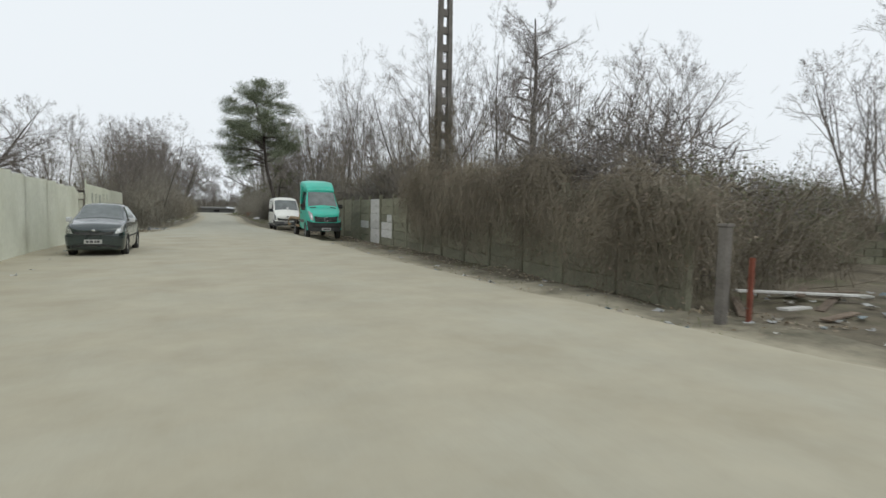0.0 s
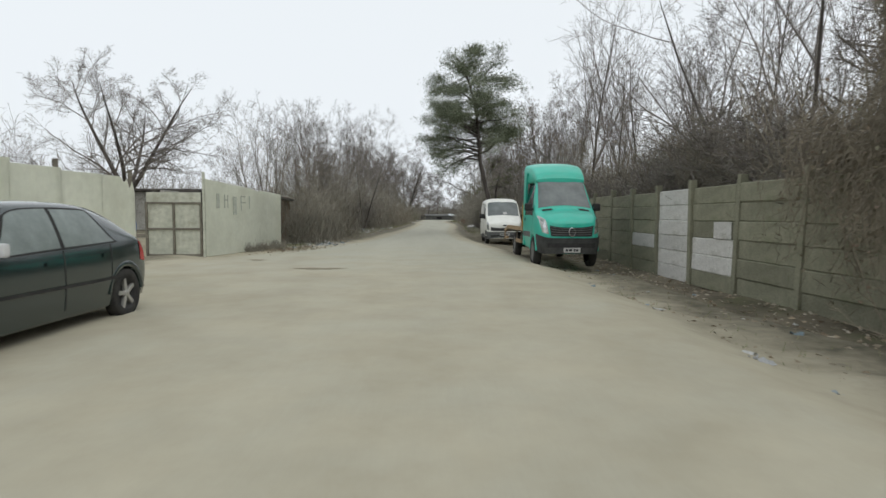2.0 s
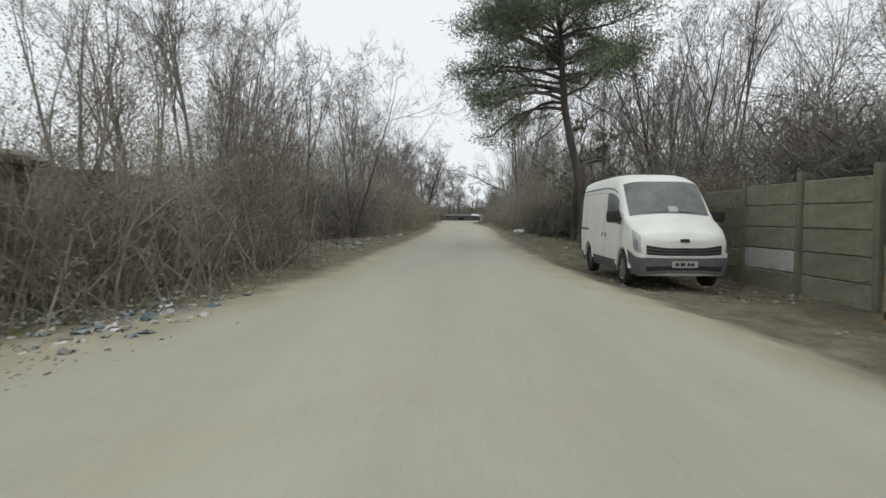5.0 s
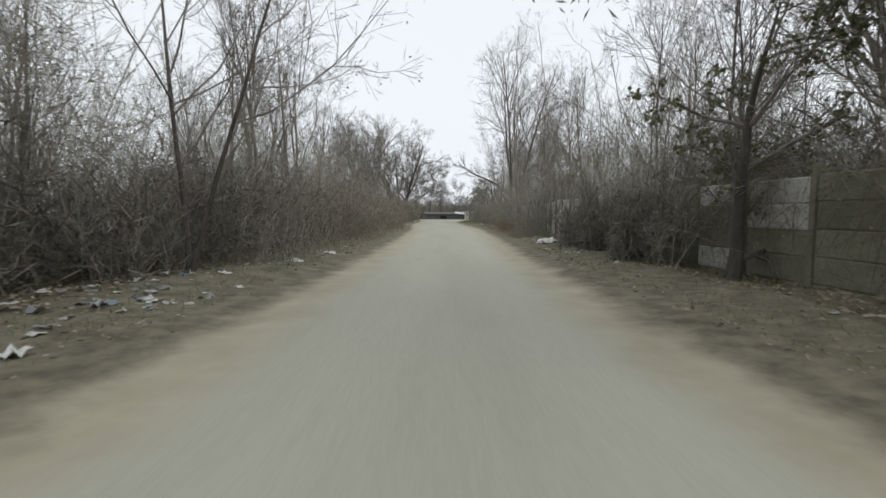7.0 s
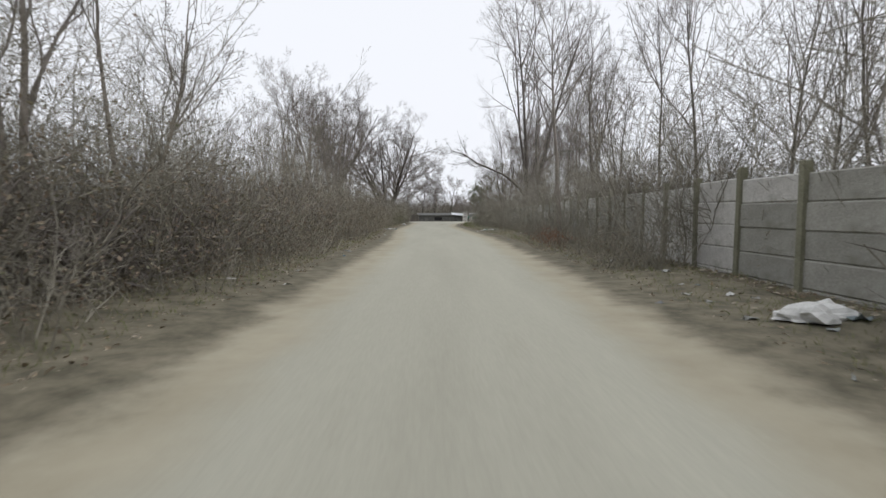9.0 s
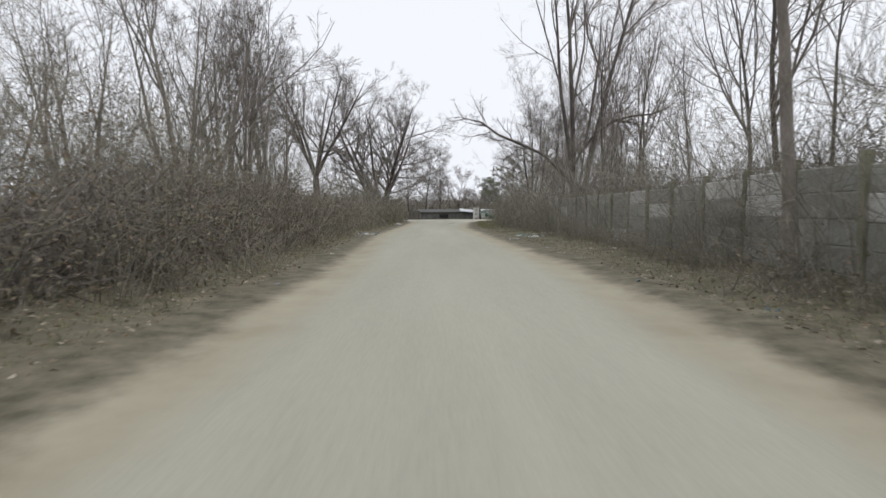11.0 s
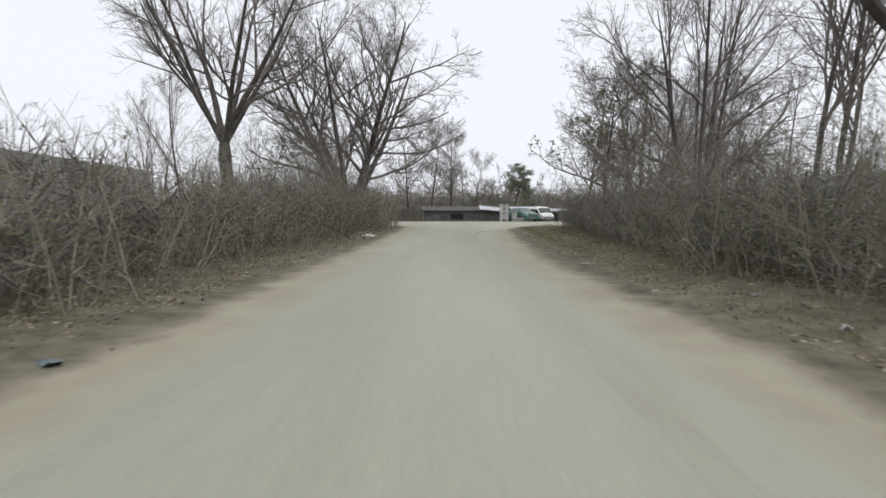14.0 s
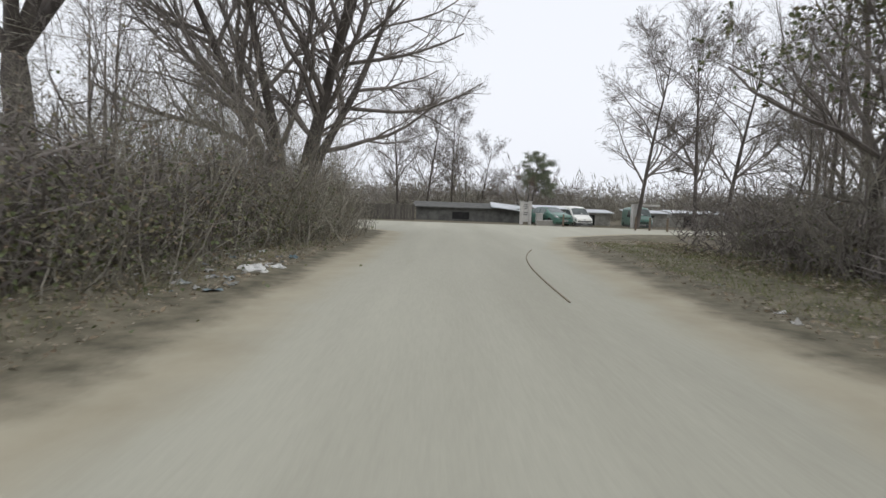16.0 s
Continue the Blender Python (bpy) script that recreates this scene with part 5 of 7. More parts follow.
# ---- vehicles ----
class Shell:
    """A body lofted through half-sections; side windows and lines are patches of the same surface."""

    def __init__(self, stations):
        self.A = np.array([[(x, y, z) for x, z in pts] for y, pts in stations], float)

    @staticmethod
    def _cr(P, t, mirrored=False):
        n = len(P)
        i = min(max(int(math.floor(t)), 0), n - 2)
        u = t - i
        p0, p1, p2, p3 = P[max(i - 1, 0)], P[i], P[i + 1], P[min(i + 2, n - 1)]
        if mirrored and i == n - 2:
            p3 = P[n - 2] * (-1, 1, 1)
        m1, m2 = (p2 - p0) * 0.38, (p3 - p1) * 0.38
        return (2 * u**3 - 3 * u**2 + 1) * p1 + (u**3 - 2 * u**2 + u) * m1 + (-2 * u**3 + 3 * u**2) * p2 + (u**3 - u**2) * m2

    def at(self, s, v):
        rows = np.array([self._cr(r, v, True) for r in self.A])
        return self._cr(rows, s)

    def normal(self, s, v):
        e = 0.02
        n = np.cross(self.at(s + e, v) - self.at(s - e, v), self.at(s, v + e) - self.at(s, v - e))
        n = n / max(np.linalg.norm(n), 1e-9)
        return n

    def body(self, arches=(), ms=8, mv=5):
        m, n = len(self.A), self.A.shape[1]
        S, Vv = np.linspace(0, m - 1, (m - 1) * ms + 1), np.linspace(0, n - 1, (n - 1) * mv + 1)
        rows = [np.array([self._cr(r, v, True) for r in self.A]) for v in Vv]
        bm = bmesh.new()
        grid = []
        for s in S:
            half = [self._cr(r, s) for r in rows]
            ring = [bm.verts.new((max(p[0], 0.0) if k < len(half) - 1 else 0.0, p[1], p[2])) for k, p in enumerate(half)]
            mir = [bm.verts.new((-max(p[0], 0.0), p[1], p[2])) for p in half[:-1]]
            grid.append(ring + mir[::-1])
        c = len(grid[0])
        for a, b in zip(grid, grid[1:]):
            for k in range(c - 1):
                q = (a[k], b[k], b[k + 1], a[k + 1])
                mid = sum((v.co for v in q), Vector()) / 4
                if any(math.hypot(mid.y - ay, mid.z - az) < ar and abs(mid.x) > 0.5 for ay, az, ar in arches):
                    continue
                bm.faces.new(q)
        bm.faces.new(grid[0])
        bm.faces.new(grid[-1][::-1])
        for a, b in zip(grid, grid[1:]):
            bm.faces.new((a[0], a[-1], b[-1], b[0]))
        bmesh.ops.recalc_face_normals(bm, faces=bm.faces[:])
        for f in bm.faces:
            f.smooth = len(f.verts) == 4
        return bm

    def patch(self, s0, s1, v0, v1, lift=0.006, ns=8, nv=5, side=1, s0b=None, s1b=None):
        """A piece of the surface raised by lift. s0b, s1b: its ends at the upper edge."""
        s0b, s1b = s0 if s0b is None else s0b, s1 if s1b is None else s1b
        bm = bmesh.new()
        g = []
        for j in range(nv + 1):
            v = v0 + (v1 - v0) * j / nv
            u = j / nv
            row = []
            for i in range(ns + 1):
                a, b = s0 + (s0b - s0) * u, s1 + (s1b - s1) * u
                s = a + (b - a) * i / ns
                p = self.at(s, v) + self.normal(s, v) * lift
                row.append(bm.verts.new((side * max(p[0], 0), p[1], p[2])))
            g.append(row)
        for a, b in zip(g, g[1:]):
            for i in range(ns):
                bm.faces.new((a[i], a[i + 1], b[i + 1], b[i]))
        bmesh.ops.remove_doubles(bm, verts=bm.verts[:], dist=1e-5)
        bmesh.ops.recalc_face_normals(bm, faces=bm.faces[:])
        for f in bm.faces:
            f.smooth = True
        return bm

    def nose(self, s1, v0, v1, lift=0.01, s1b=None, nv=6):
        """A strip round the front, from side to side (bumper, grille)."""
        bm = bmesh.new()
        ns, s1b, g = 14, s1 if s1b is None else s1b, []
        for j in range(nv + 1):
            v = v0 + (v1 - v0) * j / nv
            end = s1 + (s1b - s1) * j / nv
            half = []
            for i in range(ns + 1):
                t = end * i / ns
                p = self.at(t, v) + self.normal(t, v) * lift
                half.append(p)
            row = [bm.verts.new((-p[0], p[1], p[2])) for p in half[::-1]] + [bm.verts.new(p) for p in half]
            g.append(row)
        for a, b in zip(g, g[1:]):
            for i in range(len(a) - 1):
                bm.faces.new((a[i], a[i + 1], b[i + 1], b[i])).smooth = True
        bmesh.ops.recalc_face_normals(bm, faces=bm.faces[:])
        if sum(f.normal.y for f in bm.faces) > 0:
            bmesh.ops.reverse_faces(bm, faces=bm.faces[:])
        return bm

    def across(self, s0, s1, v0, lift=0.006, s0c=None, s1c=None):
        """A pane over the middle, from side to side (windscreen, rear window)."""
        bm = bmesh.new()
        for side in (1, -1):
            o = self.patch(s0, s1, v0, self.A.shape[1] - 1, lift, 8, 8, side, s0c, s1c)
            me = bpy.data.meshes.new("tmp")
            o.to_mesh(me)
            o.free()
            bm.from_mesh(me)
            bpy.data.meshes.remove(me)
        bmesh.ops.remove_doubles(bm, verts=bm.verts[:], dist=1e-3)
        bmesh.ops.recalc_face_normals(bm, faces=bm.faces[:])
        if sum(f.normal.z for f in bm.faces) < 0:
            bmesh.ops.reverse_faces(bm, faces=bm.faces[:])
        for f in bm.faces:
            f.smooth = True
        return bm


def lathe(profile, seg=28, axis_x=0.0):
    """A turned shape round the x axis: profile of (x, radius)."""
    bm = bmesh.new()
    rings = []
    for x, r in profile:
        rings.append([bm.verts.new((x + axis_x, r * math.cos(2 * math.pi * i / seg), r * math.sin(2 * math.pi * i / seg))) for i in range(seg)])
    for a, b in zip(rings, rings[1:]):
        for i in range(seg):
            f = bm.faces.new((a[i], a[(i + 1) % seg], b[(i + 1) % seg], b[i]))
            f.smooth = True
    bmesh.ops.recalc_face_normals(bm, faces=bm.faces[:])
    return bm


M_TYRE = material("tyre_rubber", (0.02, 0.02, 0.02), (0.05, 0.047, 0.042), 8, 0.9, 0.3)
M_ALLOY = material("dusty_alloy", (0.35, 0.34, 0.32), (0.5, 0.49, 0.46), 8, 0.45, 0.1, metal=0.5)
M_STEELRIM = material("grey_steel_rim", (0.16, 0.155, 0.145), (0.26, 0.25, 0.235), 8, 0.6, 0.1, metal=0.2)
M_PLASTIC = material("black_plastic", (0.022, 0.022, 0.022), (0.04, 0.039, 0.037), 10, 0.7, 0.15)
M_BUMPER = material("faded_bumper_plastic", (0.035, 0.036, 0.036), (0.065, 0.065, 0.062), 6, 0.75, 0.15)
M_PLASTIC_GREY = material("grey_plastic", (0.10, 0.105, 0.105), (0.16, 0.16, 0.155), 10, 0.7, 0.15)
M_GLASS = glass("tinted_glass", (0.10, 0.113, 0.112), 0.08)
# opaque panes; the light showing through them is put into the colour
M_GLASS_SIDE = glass("side_glass", (0.15, 0.175, 0.165), 0.06)
M_GLASS_DARK = glass("dark_glass", (0.018, 0.02, 0.022), 0.06)
M_LAMP = material("clear_lamp", (0.34, 0.35, 0.335), (0.62, 0.63, 0.60), 9, 0.16, 0.6, 14, metal=0.55)
M_LAMP.node_tree.nodes["Principled BSDF"].inputs["Coat Weight"].default_value = 0.9
M_TAIL = glass("red_lamp", (0.35, 0.02, 0.02), 0.15)
M_CHROME = material("chrome", (0.6, 0.6, 0.6), (0.7, 0.7, 0.7), 5, 0.2, 0.0, metal=0.9)
M_PLATE = material("plate_white", (0.42, 0.42, 0.40), (0.5, 0.5, 0.48), 9, 0.5, 0.0)
M_INK = material("plate_dark", (0.03, 0.03, 0.035), (0.06, 0.06, 0.06), 9, 0.6, 0.0)
M_TEAL = paint("teal_paint", (0.030, 0.44, 0.325), 0.38, 0.25, dusty=0.10)
M_BLACKGREEN = paint("black_green_paint", (0.012, 0.024, 0.024), 0.16, 0.9, (0.16, 0.155, 0.135), 0.09)
M_WHITE = paint("white_paint", (0.80, 0.80, 0.745), 0.4, 0.2, (0.55, 0.53, 0.47), 0.20)
M_BLUE = paint("blue_paint", (0.035, 0.14, 0.42), 0.35, 0.3)
M_GREEN = paint("green_paint", (0.05, 0.16, 0.12), 0.4, 0.2)
M_ORANGE = material("ochre_paint", (0.42, 0.23, 0.05), (0.55, 0.32, 0.08), 4, 0.6, 0.1)
M_RAIL = material("primed_bed_rail", (0.26, 0.18, 0.10), (0.40, 0.29, 0.17), 5, 0.7, 0.2)
M_DECK = material("steel_deck", (0.13, 0.12, 0.11), (0.22, 0.2, 0.18), 4, 0.7, 0.4)


def wheel(parent, x, y, r, width, side, rim_mat, spokes=5, covered=False):
    """Tyre and rim; side +1 looks towards +x."""
    w = width / 2
    ty = part("wheel", lathe([(-w, r * 0.66), (-w, r * 0.93), (-w * 0.8, r * 0.99), (0, r), (w * 0.8, r * 0.99), (w, r * 0.93), (w, r * 0.66), (w * 0.7, r * 0.62)], 32),
              M_TYRE, parent, "worn black tyre")
    ty.matrix_local = pose(x, y, r)
    disc = lathe([(w * 0.55 * side, 0.012), (w * 0.62 * side, r * 0.14), (w * 0.35 * side, r * 0.22), (w * 0.3 * side, r * 0.55), (w * 0.85 * side, r * 0.60), (w * 0.92 * side, r * 0.655)], 32)
    rim = part("rim", disc, M_STEELRIM if covered else M_PLASTIC, ty)
    for i in range(spokes):
        bm = boxes((0, 0, r * 0.38, w * 0.5, r * 0.17, r * 0.52, r * 0.03))
        sp = part("spoke", bm, rim_mat, ty)
        sp.matrix_local = pose(w * 0.62 * side, 0, 0, i * 360 / spokes + 11, 0, 0)
    part("hub", lathe([(w * 0.95 * side, 0.005), (w * 0.93 * side, r * 0.15), (w * 0.4 * side, r * 0.17)], 16), rim_mat, ty)
    return ty


def arch_lip(parent, x, y, z, r, mat, side, wide=0.085):
    bm = bmesh.new()
    n, a0 = 16, math.radians(6)
    rings = []
    for i in range(n + 1):
        a = a0 + (math.pi - 2 * a0) * i / n
        ring = []
        for dx, dr in ((-0.07, 0.0), (0.012, -0.004), (0.016, 0.025), (0.012, wide * 0.7), (-0.03, wide)):
            ring.append(bm.verts.new((x + side * dx, y + (r + dr) * math.cos(a), z + (r + dr) * math.sin(a))))
        rings.append(ring)
    for a, b in zip(rings, rings[1:]):
        for k in range(4):
            bm.faces.new((a[k], b[k], b[k + 1], a[k + 1])).smooth = True
    bmesh.ops.recalc_face_normals(bm, faces=bm.faces[:])
    part("wheel_arch", bm, mat, parent)
    liner = bmesh.new()
    rows = [[liner.verts.new((x - side * d, y + r * 1.02 * math.cos(math.pi * i / 12), z + r * 1.02 * math.sin(math.pi * i / 12))) for d in (0.02, 0.34)] for i in range(13)]
    for a, b in zip(rows, rows[1:]):
        liner.faces.new((a[0], b[0], b[1], a[1]))
    liner.faces.new([r_[1] for r_ in rows])
    part("arch_liner", liner, M_PLASTIC, parent)


def plate(parent, x, y, z, w=0.5, h=0.11, tilt=0):
    p = part("number_plate", boxes((0, 0, 0, w, 0.012, h, 0.003)), M_PLATE, parent, "white plate with dark bars")
    p.matrix_local = pose(x, y, z, tilt)
    for i, (dx, ww) in enumerate(((-0.155, 0.075), (-0.045, 0.09), (0.07, 0.055), (0.15, 0.07))):
        b = part("plate_bar", boxes((dx * w / 0.5, -0.0085, 0, ww * w / 0.5, 0.004, h * 0.5)), M_INK, p)


def mirror_part(parent, x, y, z, mat, side, s=1.0):
    bm = bmesh.new()
    box(bm, side * 0.10 * s, 0.0, 0.02, 0.20 * s, 0.11 * s, 0.15 * s, 0.035 * s)
    box(bm, -side * 0.03 * s, 0.02, -0.03, 0.10 * s, 0.05 * s, 0.05 * s, 0.01)
    p = part("mirror", bm, mat, parent)
    p.matrix_local = pose(x, y, z)
    g = part("mirror_glass", boxes((side * 0.10 * s, 0.058 * s, 0.02, 0.16 * s, 0.006, 0.115 * s, 0.002)), M_CHROME, p)


def wiper(parent, x0, y0, z0, x1, y1, z1):
    P = np.array([[(x0, y0, z0), ((x0 + x1) / 2, (y0 + y1) / 2 - 0.012, (z0 + z1) / 2 + 0.012), (x1, y1, z1)]])
    part("wiper", np_mesh("wiper", *tubes(P, np.array([[0.011, 0.009, 0.006]]), 5), M_PLASTIC), None, parent)


def hatchback(name, at, label, mat, rz=0.0, mirror_mat=None, size=(1, 1, 1)):
    ob = thing(name, at, label, "car", rz=rz)
    ob.scale = size
    lo = [(0.80, 0.20), (0.835, 0.36), (0.852, 0.58)]
    sh = Shell([
        (0.00, [(0.24, 0.30), (0.28, 0.40), (0.30, 0.55), (0.27, 0.68), (0.20, 0.73), (0, 0.745)]),
        (0.03, [(0.48, 0.26), (0.53, 0.38), (0.55, 0.56), (0.51, 0.70), (0.42, 0.76), (0, 0.78)]),
        (0.10, [(0.66, 0.22), (0.72, 0.36), (0.74, 0.57), (0.69, 0.74), (0.58, 0.81), (0, 0.84)]),
        (0.26, [(0.77, 0.20), (0.81, 0.36), (0.825, 0.58), (0.78, 0.80), (0.66, 0.88), (0, 0.915)]),
        (0.66, [*lo, (0.825, 0.86), (0.71, 0.945), (0, 0.985)]),
        (0.92, [*lo, (0.832, 0.89), (0.73, 0.99), (0, 1.04)]),
        (1.36, [*lo, (0.835, 0.90), (0.65, 1.18), (0, 1.23)]),
        (1.76, [*lo, (0.832, 0.91), (0.59, 1.37), (0, 1.42)]),
    ] + [
        (2.35, [*lo, (0.83, 0.93), (0.575, 1.40), (0, 1.455)]),
        (2.95, [*lo, (0.825, 0.95), (0.565, 1.38), (0, 1.43)]),
        (3.45, [(0.79, 0.22), (0.825, 0.38), (0.84, 0.6), (0.815, 0.97), (0.565, 1.26), (0, 1.31)]),
        (3.82, [(0.77, 0.24), (0.80, 0.4), (0.815, 0.62), (0.79, 0.97), (0.62, 1.06), (0, 1.10)]),
        (4.03, [(0.72, 0.26), (0.76, 0.42), (0.775, 0.62), (0.74, 0.86), (0.60, 0.95), (0, 0.98)]),
        (4.11, [(0.58, 0.32), (0.66, 0.44), (0.67, 0.6), (0.62, 0.74), (0.48, 0.80), (0, 0.82)])])
    arches = ((0.86, 0.31, 0.355), (3.47, 0.31, 0.355))
    part("body", sh.body(arches), mat, ob)
    part("windscreen", sh.across(5.12, 6.92, 4.10), M_GLASS, ob, "dusty windscreen")
    part("rear_window", sh.across(9.25, 10.75, 4.12), M_GLASS_DARK, ob)
    for s in (1, -1):
        part("front_window", sh.patch(5.80, 7.78, 3.08, 3.88, side=s, s0b=6.70), M_GLASS_SIDE, ob)
        part("rear_window", sh.patch(7.88, 9.55, 3.08, 3.86, side=s, s1b=8.95), M_GLASS_SIDE, ob)
        part("window_seal", sh.patch(5.72, 9.66, 3.03, 3.93, 0.002, 10, 5, s, s0b=6.64, s1b=9.02), M_PLASTIC, ob, "black window surround")
        for a in (5.85, 7.80, 9.35):
            part("door_gap", sh.patch(a, a + 0.035, 0.6, 3.0, 0.0035, 1, 8, s), M_PLASTIC, ob)
        part("side_moulding", sh.patch(4.9, 9.8, 1.78, 1.92, 0.012, 16, 2, s), M_PLASTIC, ob)
        for a in (7.35, 9.0):
            part("door_handle", sh.patch(a, a + 0.28, 2.62, 2.74, 0.022, 3, 2, s), mat, ob)
        lamp = part("headlight", sh.patch(1.25, 2.75, 2.50, 3.42, 0.010, 8, 6, s, s0b=1.75, s1b=3.45), M_LAMP, ob, "clear almond-shaped headlight")
        part("reflector", sh.patch(1.75, 2.35, 2.72, 3.2, 0.014, 5, 5, s, s0b=2.0, s1b=2.6), M_CHROME, lamp)
        part("tail_light", sh.patch(11.15, 12.15, 2.3, 3.2, 0.008, 5, 4, s), M_TAIL, ob)
        for ay, az, ar in arches:
            arch_lip(ob, s * 0.838, ay, az, ar, mat, s)
        for ay in (0.86, 3.47):
            wheel(ob, s * 0.755, ay, 0.315, 0.185, s, M_ALLOY)
        mirror_part(ob, s * 0.85, 1.26, 0.97, mirror_mat or mat, s, 0.85)
    part("bumper", sh.nose(3.35, 0.25, 2.02, 0.022), mat, ob, "dark front bumper")
    part("lower_intake", sh.nose(1.5, 0.35, 0.75, 0.028), M_PLASTIC, ob)
    part("bumper_seam", sh.nose(3.3, 2.02, 2.10, 0.012, nv=1), M_PLASTIC, ob)
    for q in (1, -1):
        part("fog_lamp", sh.patch(1.75, 2.25, 0.42, 0.78, 0.03, 4, 3, q), M_PLASTIC, ob)
    part("grille", sh.nose(1.05, 2.42, 3.05, 0.010, 1.2), M_PLASTIC, ob, "black grille")
    for z in (2.52, 2.70, 2.88):
        part("grille_bar", sh.nose(1.0, z, z + 0.05, 0.018, nv=1), M_PLASTIC_GREY, ob)
    part("badge", boxes((0, -0.03, 0.735, 0.10, 0.02, 0.05, 0.012)), M_CHROME, ob, "plain chrome badge")
    part("hood_gap", sh.patch(1.3, 4.7, 4.02, 4.05, 0.003, 10, 1, 1), M_PLASTIC, ob)
    part("hood_gap", sh.patch(1.3, 4.7, 4.02, 4.05, 0.003, 10, 1, -1), M_PLASTIC, ob)
    plate(ob, -0.02, -0.036, 0.44)
    wiper(ob, 0.35, 1.05, 1.02, -0.2, 1.1, 1.05)
    wiper(ob, -0.1, 1.05, 1.03, -0.58, 1.12, 1.02)
    return ob


def flatbed_truck(at, rz):
    ob = thing("flatbed_truck", at, "teal-green recovery truck with a bare flatbed and ochre headboard", "truck", rz=rz)
    ob.scale = (0.87, 0.94, 1.14)
    lo = [(0.90, 0.42), (0.94, 0.58), (0.985, 0.85)]
    sh = Shell([
        (0.00, [(0.22, 0.37), (0.26, 0.50), (0.28, 0.72), (0.26, 0.96), (0.20, 1.03), (0, 1.05)]),
        (0.025, [(0.46, 0.36), (0.50, 0.50), (0.52, 0.72), (0.49, 0.98), (0.40, 1.06), (0, 1.09)]),
        (0.08, [(0.64, 0.36), (0.69, 0.50), (0.71, 0.73), (0.67, 1.01), (0.55, 1.10), (0, 1.14)]),
        (0.20, [(0.77, 0.36), (0.82, 0.51), (0.84, 0.76), (0.79, 1.05), (0.66, 1.16), (0, 1.21)]),
        (0.42, [(0.86, 0.38), (0.91, 0.54), (0.93, 0.80), (0.89, 1.10), (0.75, 1.24), (0, 1.30)]),
        (0.70, [*lo, (0.94, 1.13), (0.84, 1.30), (0, 1.37)]),
        (0.86, [*lo, (0.948, 1.17), (0.855, 1.38), (0, 1.46)]),
        (1.22, [*lo, (0.95, 1.21), (0.80, 1.75), (0, 1.81)]),
        (1.52, [*lo, (0.95, 1.22), (0.76, 2.07), (0, 2.12)]),
        (2.05, [*lo, (0.95, 1.22), (0.73, 2.12), (0, 2.17)]),
        (2.50, [*lo, (0.95, 1.22), (0.74, 2.13), (0, 2.18)]),
        (2.56, [(0.90, 0.42), (0.94, 0.58), (0.97, 0.85), (0.94, 1.22), (0.72, 2.08), (0, 2.14)])])
    arches = ((0.98, 0.36, 0.43),)
    part("cab", sh.body(arches), M_TEAL, ob)
    part("windscreen", sh.across(6.08, 7.95, 4.06), M_GLASS, ob, "large sloping windscreen")
    for s in (1, -1):
        part("side_window", sh.patch(6.75, 9.75, 3.05, 3.88, side=s, s0b=7.65), M_GLASS_DARK, ob)
        part("door_gap", sh.patch(6.55, 6.58, 0.9, 3.0, 0.0035, 1, 8, s), M_PLASTIC, ob)
        part("door_gap", sh.patch(10.0, 10.03, 0.3, 3.9, 0.0035, 1, 8, s), M_PLASTIC, ob)
        part("side_moulding", sh.patch(7.3, 10.8, 1.5, 1.95, 0.012, 12, 2, s), M_PLASTIC_GREY, ob, "grey rubbing strip")
        lamp = part("headlight", sh.patch(1.75, 3.0, 2.32, 3.58, 0.012, 8, 8, s, s0b=2.9, s1b=4.8), M_LAMP, ob, "large clear swept-back headlight")
        part("reflector", sh.patch(2.3, 2.95, 2.65, 3.05, 0.017, 5, 5, s, s0b=2.7, s1b=3.3), M_CHROME, lamp, "round chrome reflector")
        part("indicator", sh.patch(3.15, 3.75, 3.15, 3.45, 0.017, 4, 3, s, s0b=3.4, s1b=4.1), M_GLASS_SIDE, lamp)
        part("door_handle", sh.patch(9.2, 9.6, 2.75, 2.88, 0.02, 3, 2, s), M_PLASTIC, ob)
        arch_lip(ob, s * 0.965, 0.98, 0.36, 0.43, M_TEAL, s)
        wheel(ob, s * 0.865, 0.98, 0.37, 0.225, s, M_STEELRIM, 8, True)
        wheel(ob, s * 0.83, 4.62, 0.37, 0.235, s, M_STEELRIM, 8, True)
        mirror_part(ob, s * 0.97, 1.15, 1.42, M_PLASTIC, s, 1.2)
        part("hood_vent", sh.patch(5.15, 5.75, 4.2, 4.55, 0.006, 4, 3, s), M_PLASTIC, ob)
    part("bumper", sh.nose(4.35, 0.0, 1.95, 0.030), M_BUMPER, ob, "black plastic bumper")
    part("lower_intake", sh.nose(2.0, 1.05, 1.5, 0.034), M_PLASTIC, ob)
    part("bumper_lip", sh.nose(4.2, 1.90, 2.02, 0.045, nv=2), M_BUMPER, ob)
    part("grille", sh.nose(1.45, 2.18, 3.02, 0.012, 1.85), M_PLASTIC, ob, "black slatted grille")
    for v in (2.30, 2.48, 2.66, 2.84):
        part("grille_bar", sh.nose(1.35 + 0.35 * (v - 2.2), v, v + 0.05, 0.022, nv=1), M_PLASTIC_GREY, ob)
    em = part("badge", lathe([(-0.012, 0.088), (-0.016, 0.10), (0.0, 0.108), (0.012, 0.10), (0.012, 0.088), (-0.012, 0.088)], 28), M_CHROME, ob, "plain chrome ring")
    em.matrix_local = pose(0, -0.035, 0.86, 0, 0, 90)
    plate(ob, 0.0, -0.046, 0.45, 0.50, 0.11)
    wiper(ob, 0.55, 0.90, 1.45, -0.1, 0.92, 1.50)
